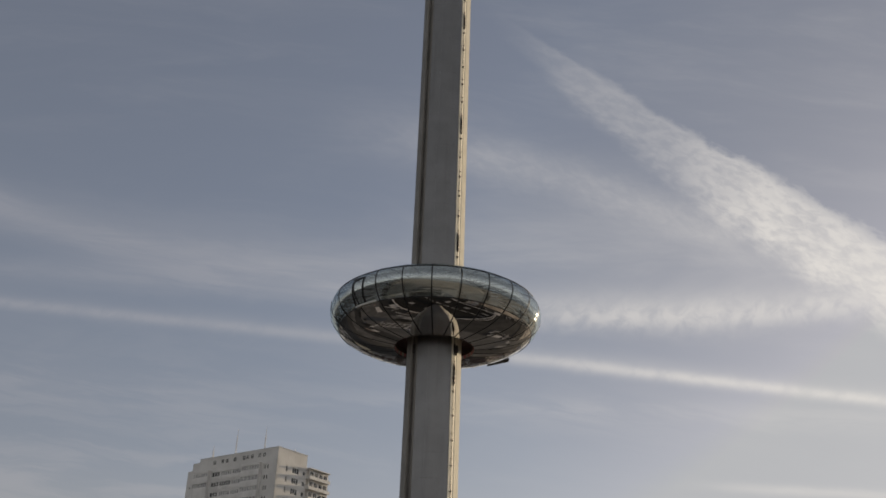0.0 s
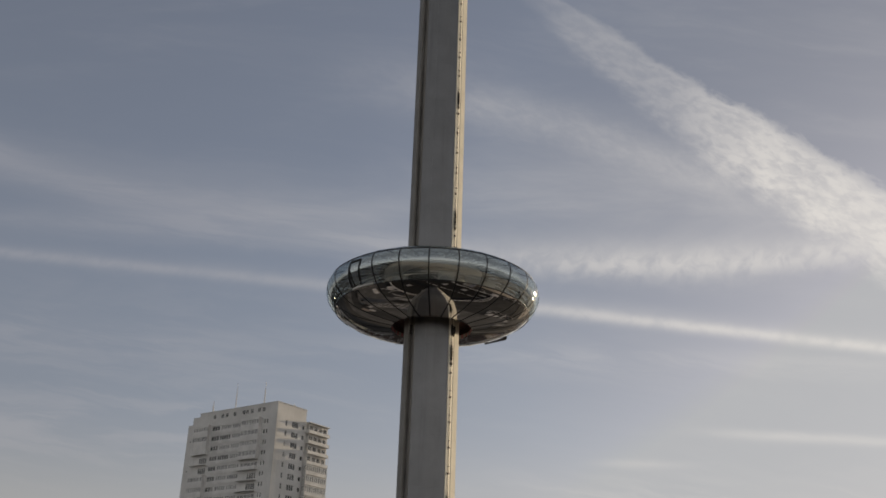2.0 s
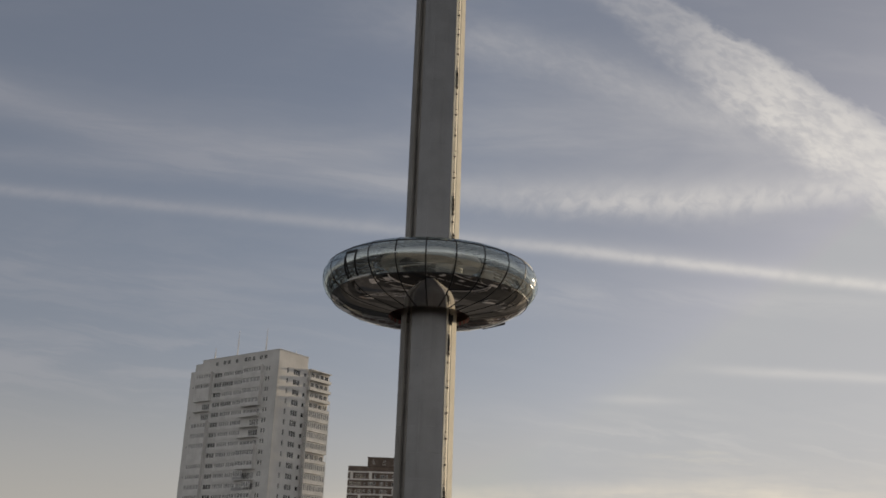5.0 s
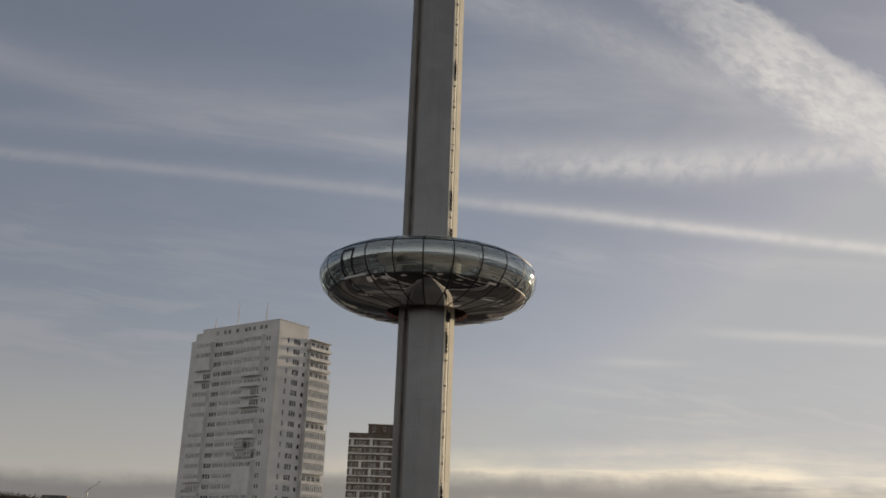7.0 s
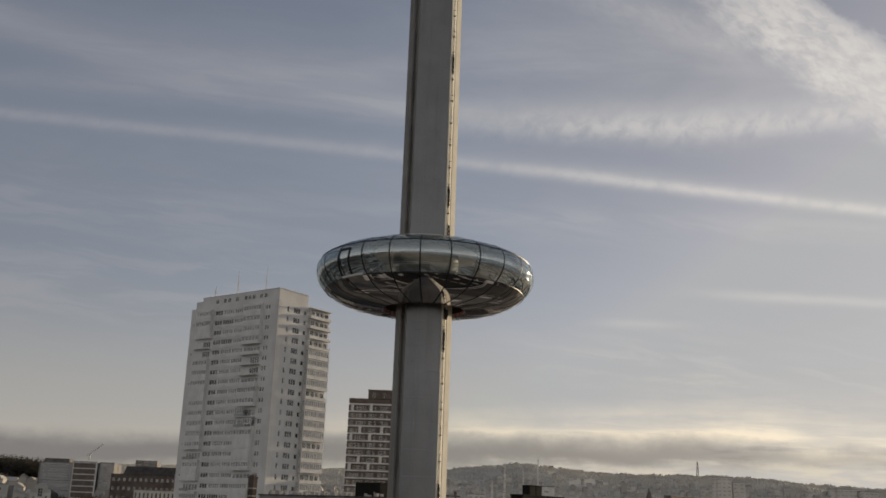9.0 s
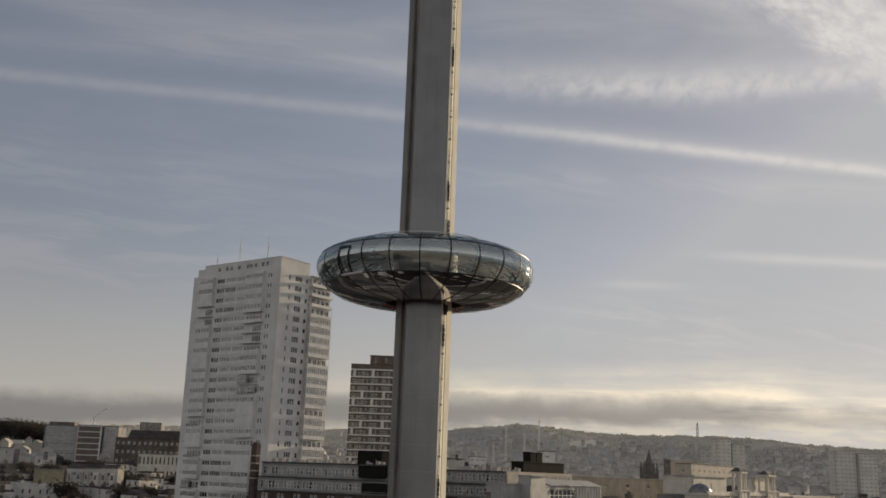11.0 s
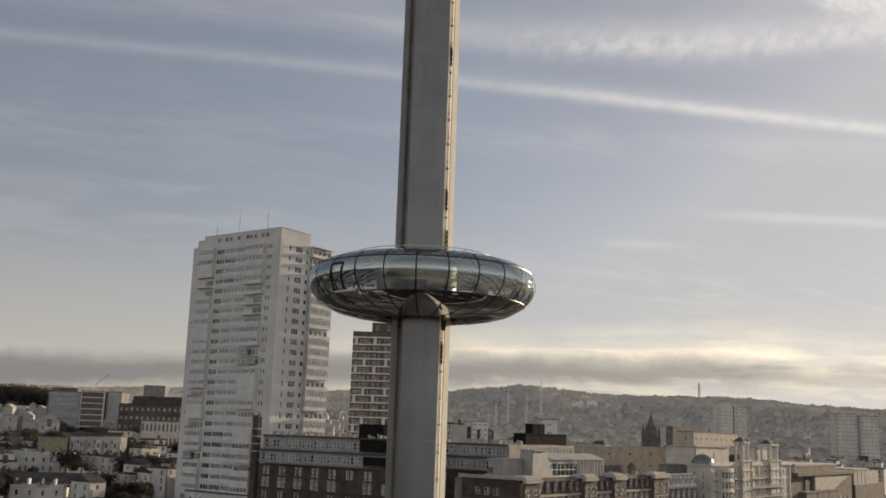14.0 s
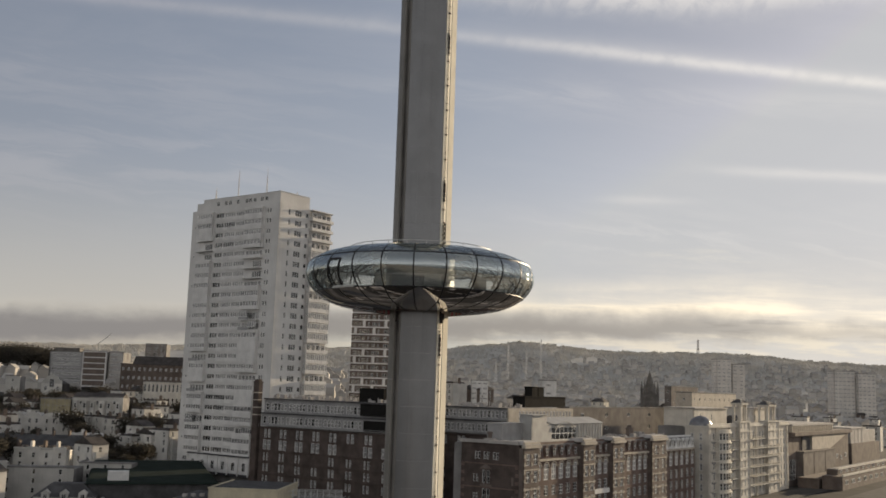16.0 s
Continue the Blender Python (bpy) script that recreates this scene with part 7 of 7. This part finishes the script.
TREES = [make_tree(9, 5.5, 1), make_tree(12, 7, 2), make_tree(7, 4.5, 3)]
rng = random.Random(77)
count = 0
while count < 215:
    y = rng.uniform(300, 600)
    x = rng.uniform(-0.46 * (y + 78) - 8, -0.12 * (y + 78)) if count < 197 else rng.uniform(0, 0.4 * (y + 78))
    if free(x, y, 1.0):
        copy_thing(rng.choice(TREES), pose(x, y, terrain(x, y), 0, 0, rng.uniform(0, 360)) @ Matrix.Scale(rng.uniform(0.9, 1.3), 4))
        count += 1
for x, y, s in ((-166, 500, 1.1), (-158, 503, 1.0), (-150, 500, 1.2), (-144, 498, 1.0), (-176, 512, 1.2), (-188, 520, 1.0), (-196, 560, 1.3), (-180, 575, 1.2), (-160, 580, 1.3), (-132, 400, 1.35), (-127, 404, 1.2), (-140, 418, 0.9), (-186, 420, 0.6), (-168, 424, 0.6), (-171, 349, 1.1), (-180, 352, 1.0), (-128, 336, 0.8), (-122, 340, 0.9), (-112, 316, 0.8), (-120, 322, 0.9), (-112, 352, 0.8)):
    copy_thing(TREES[1 if s > 1 else 0], pose(x, y, terrain(x, y), 0, 0, 50 * s) @ Matrix.Scale(s, 4))
for k in range(26):
    x, y = -392 + 4.2 * k + rng.uniform(-2, 2), 735 + rng.uniform(-18, 22)
    if x < -288:
        copy_thing(TREES[1], pose(x, y, terrain(x, y), 0, 0, rng.uniform(0, 360)) @ Matrix.Scale(1.85, 4))
for v in TREES:
    for o in list(v.children_recursive):
        bpy.data.objects.remove(o)
    bpy.data.objects.remove(v)


def tuft(g, c, r, rng):
    """A small four-sided tuft of twigs."""
    i, h = len(g.v), r * rng.uniform(0.8, 1.5)
    a = rng.uniform(0, 1.6)
    g.v += [(c[0] + r * math.cos(a + 2.1 * k), c[1] + r * math.sin(a + 2.1 * k), c[2] - r * 0.5) for k in range(3)]
    g.v.append((c[0] + rng.uniform(-0.4, 0.4) * r, c[1], c[2] + h))
    g.f += [(i, i + 1, i + 3), (i + 1, i + 2, i + 3), (i + 2, i, i + 3)]


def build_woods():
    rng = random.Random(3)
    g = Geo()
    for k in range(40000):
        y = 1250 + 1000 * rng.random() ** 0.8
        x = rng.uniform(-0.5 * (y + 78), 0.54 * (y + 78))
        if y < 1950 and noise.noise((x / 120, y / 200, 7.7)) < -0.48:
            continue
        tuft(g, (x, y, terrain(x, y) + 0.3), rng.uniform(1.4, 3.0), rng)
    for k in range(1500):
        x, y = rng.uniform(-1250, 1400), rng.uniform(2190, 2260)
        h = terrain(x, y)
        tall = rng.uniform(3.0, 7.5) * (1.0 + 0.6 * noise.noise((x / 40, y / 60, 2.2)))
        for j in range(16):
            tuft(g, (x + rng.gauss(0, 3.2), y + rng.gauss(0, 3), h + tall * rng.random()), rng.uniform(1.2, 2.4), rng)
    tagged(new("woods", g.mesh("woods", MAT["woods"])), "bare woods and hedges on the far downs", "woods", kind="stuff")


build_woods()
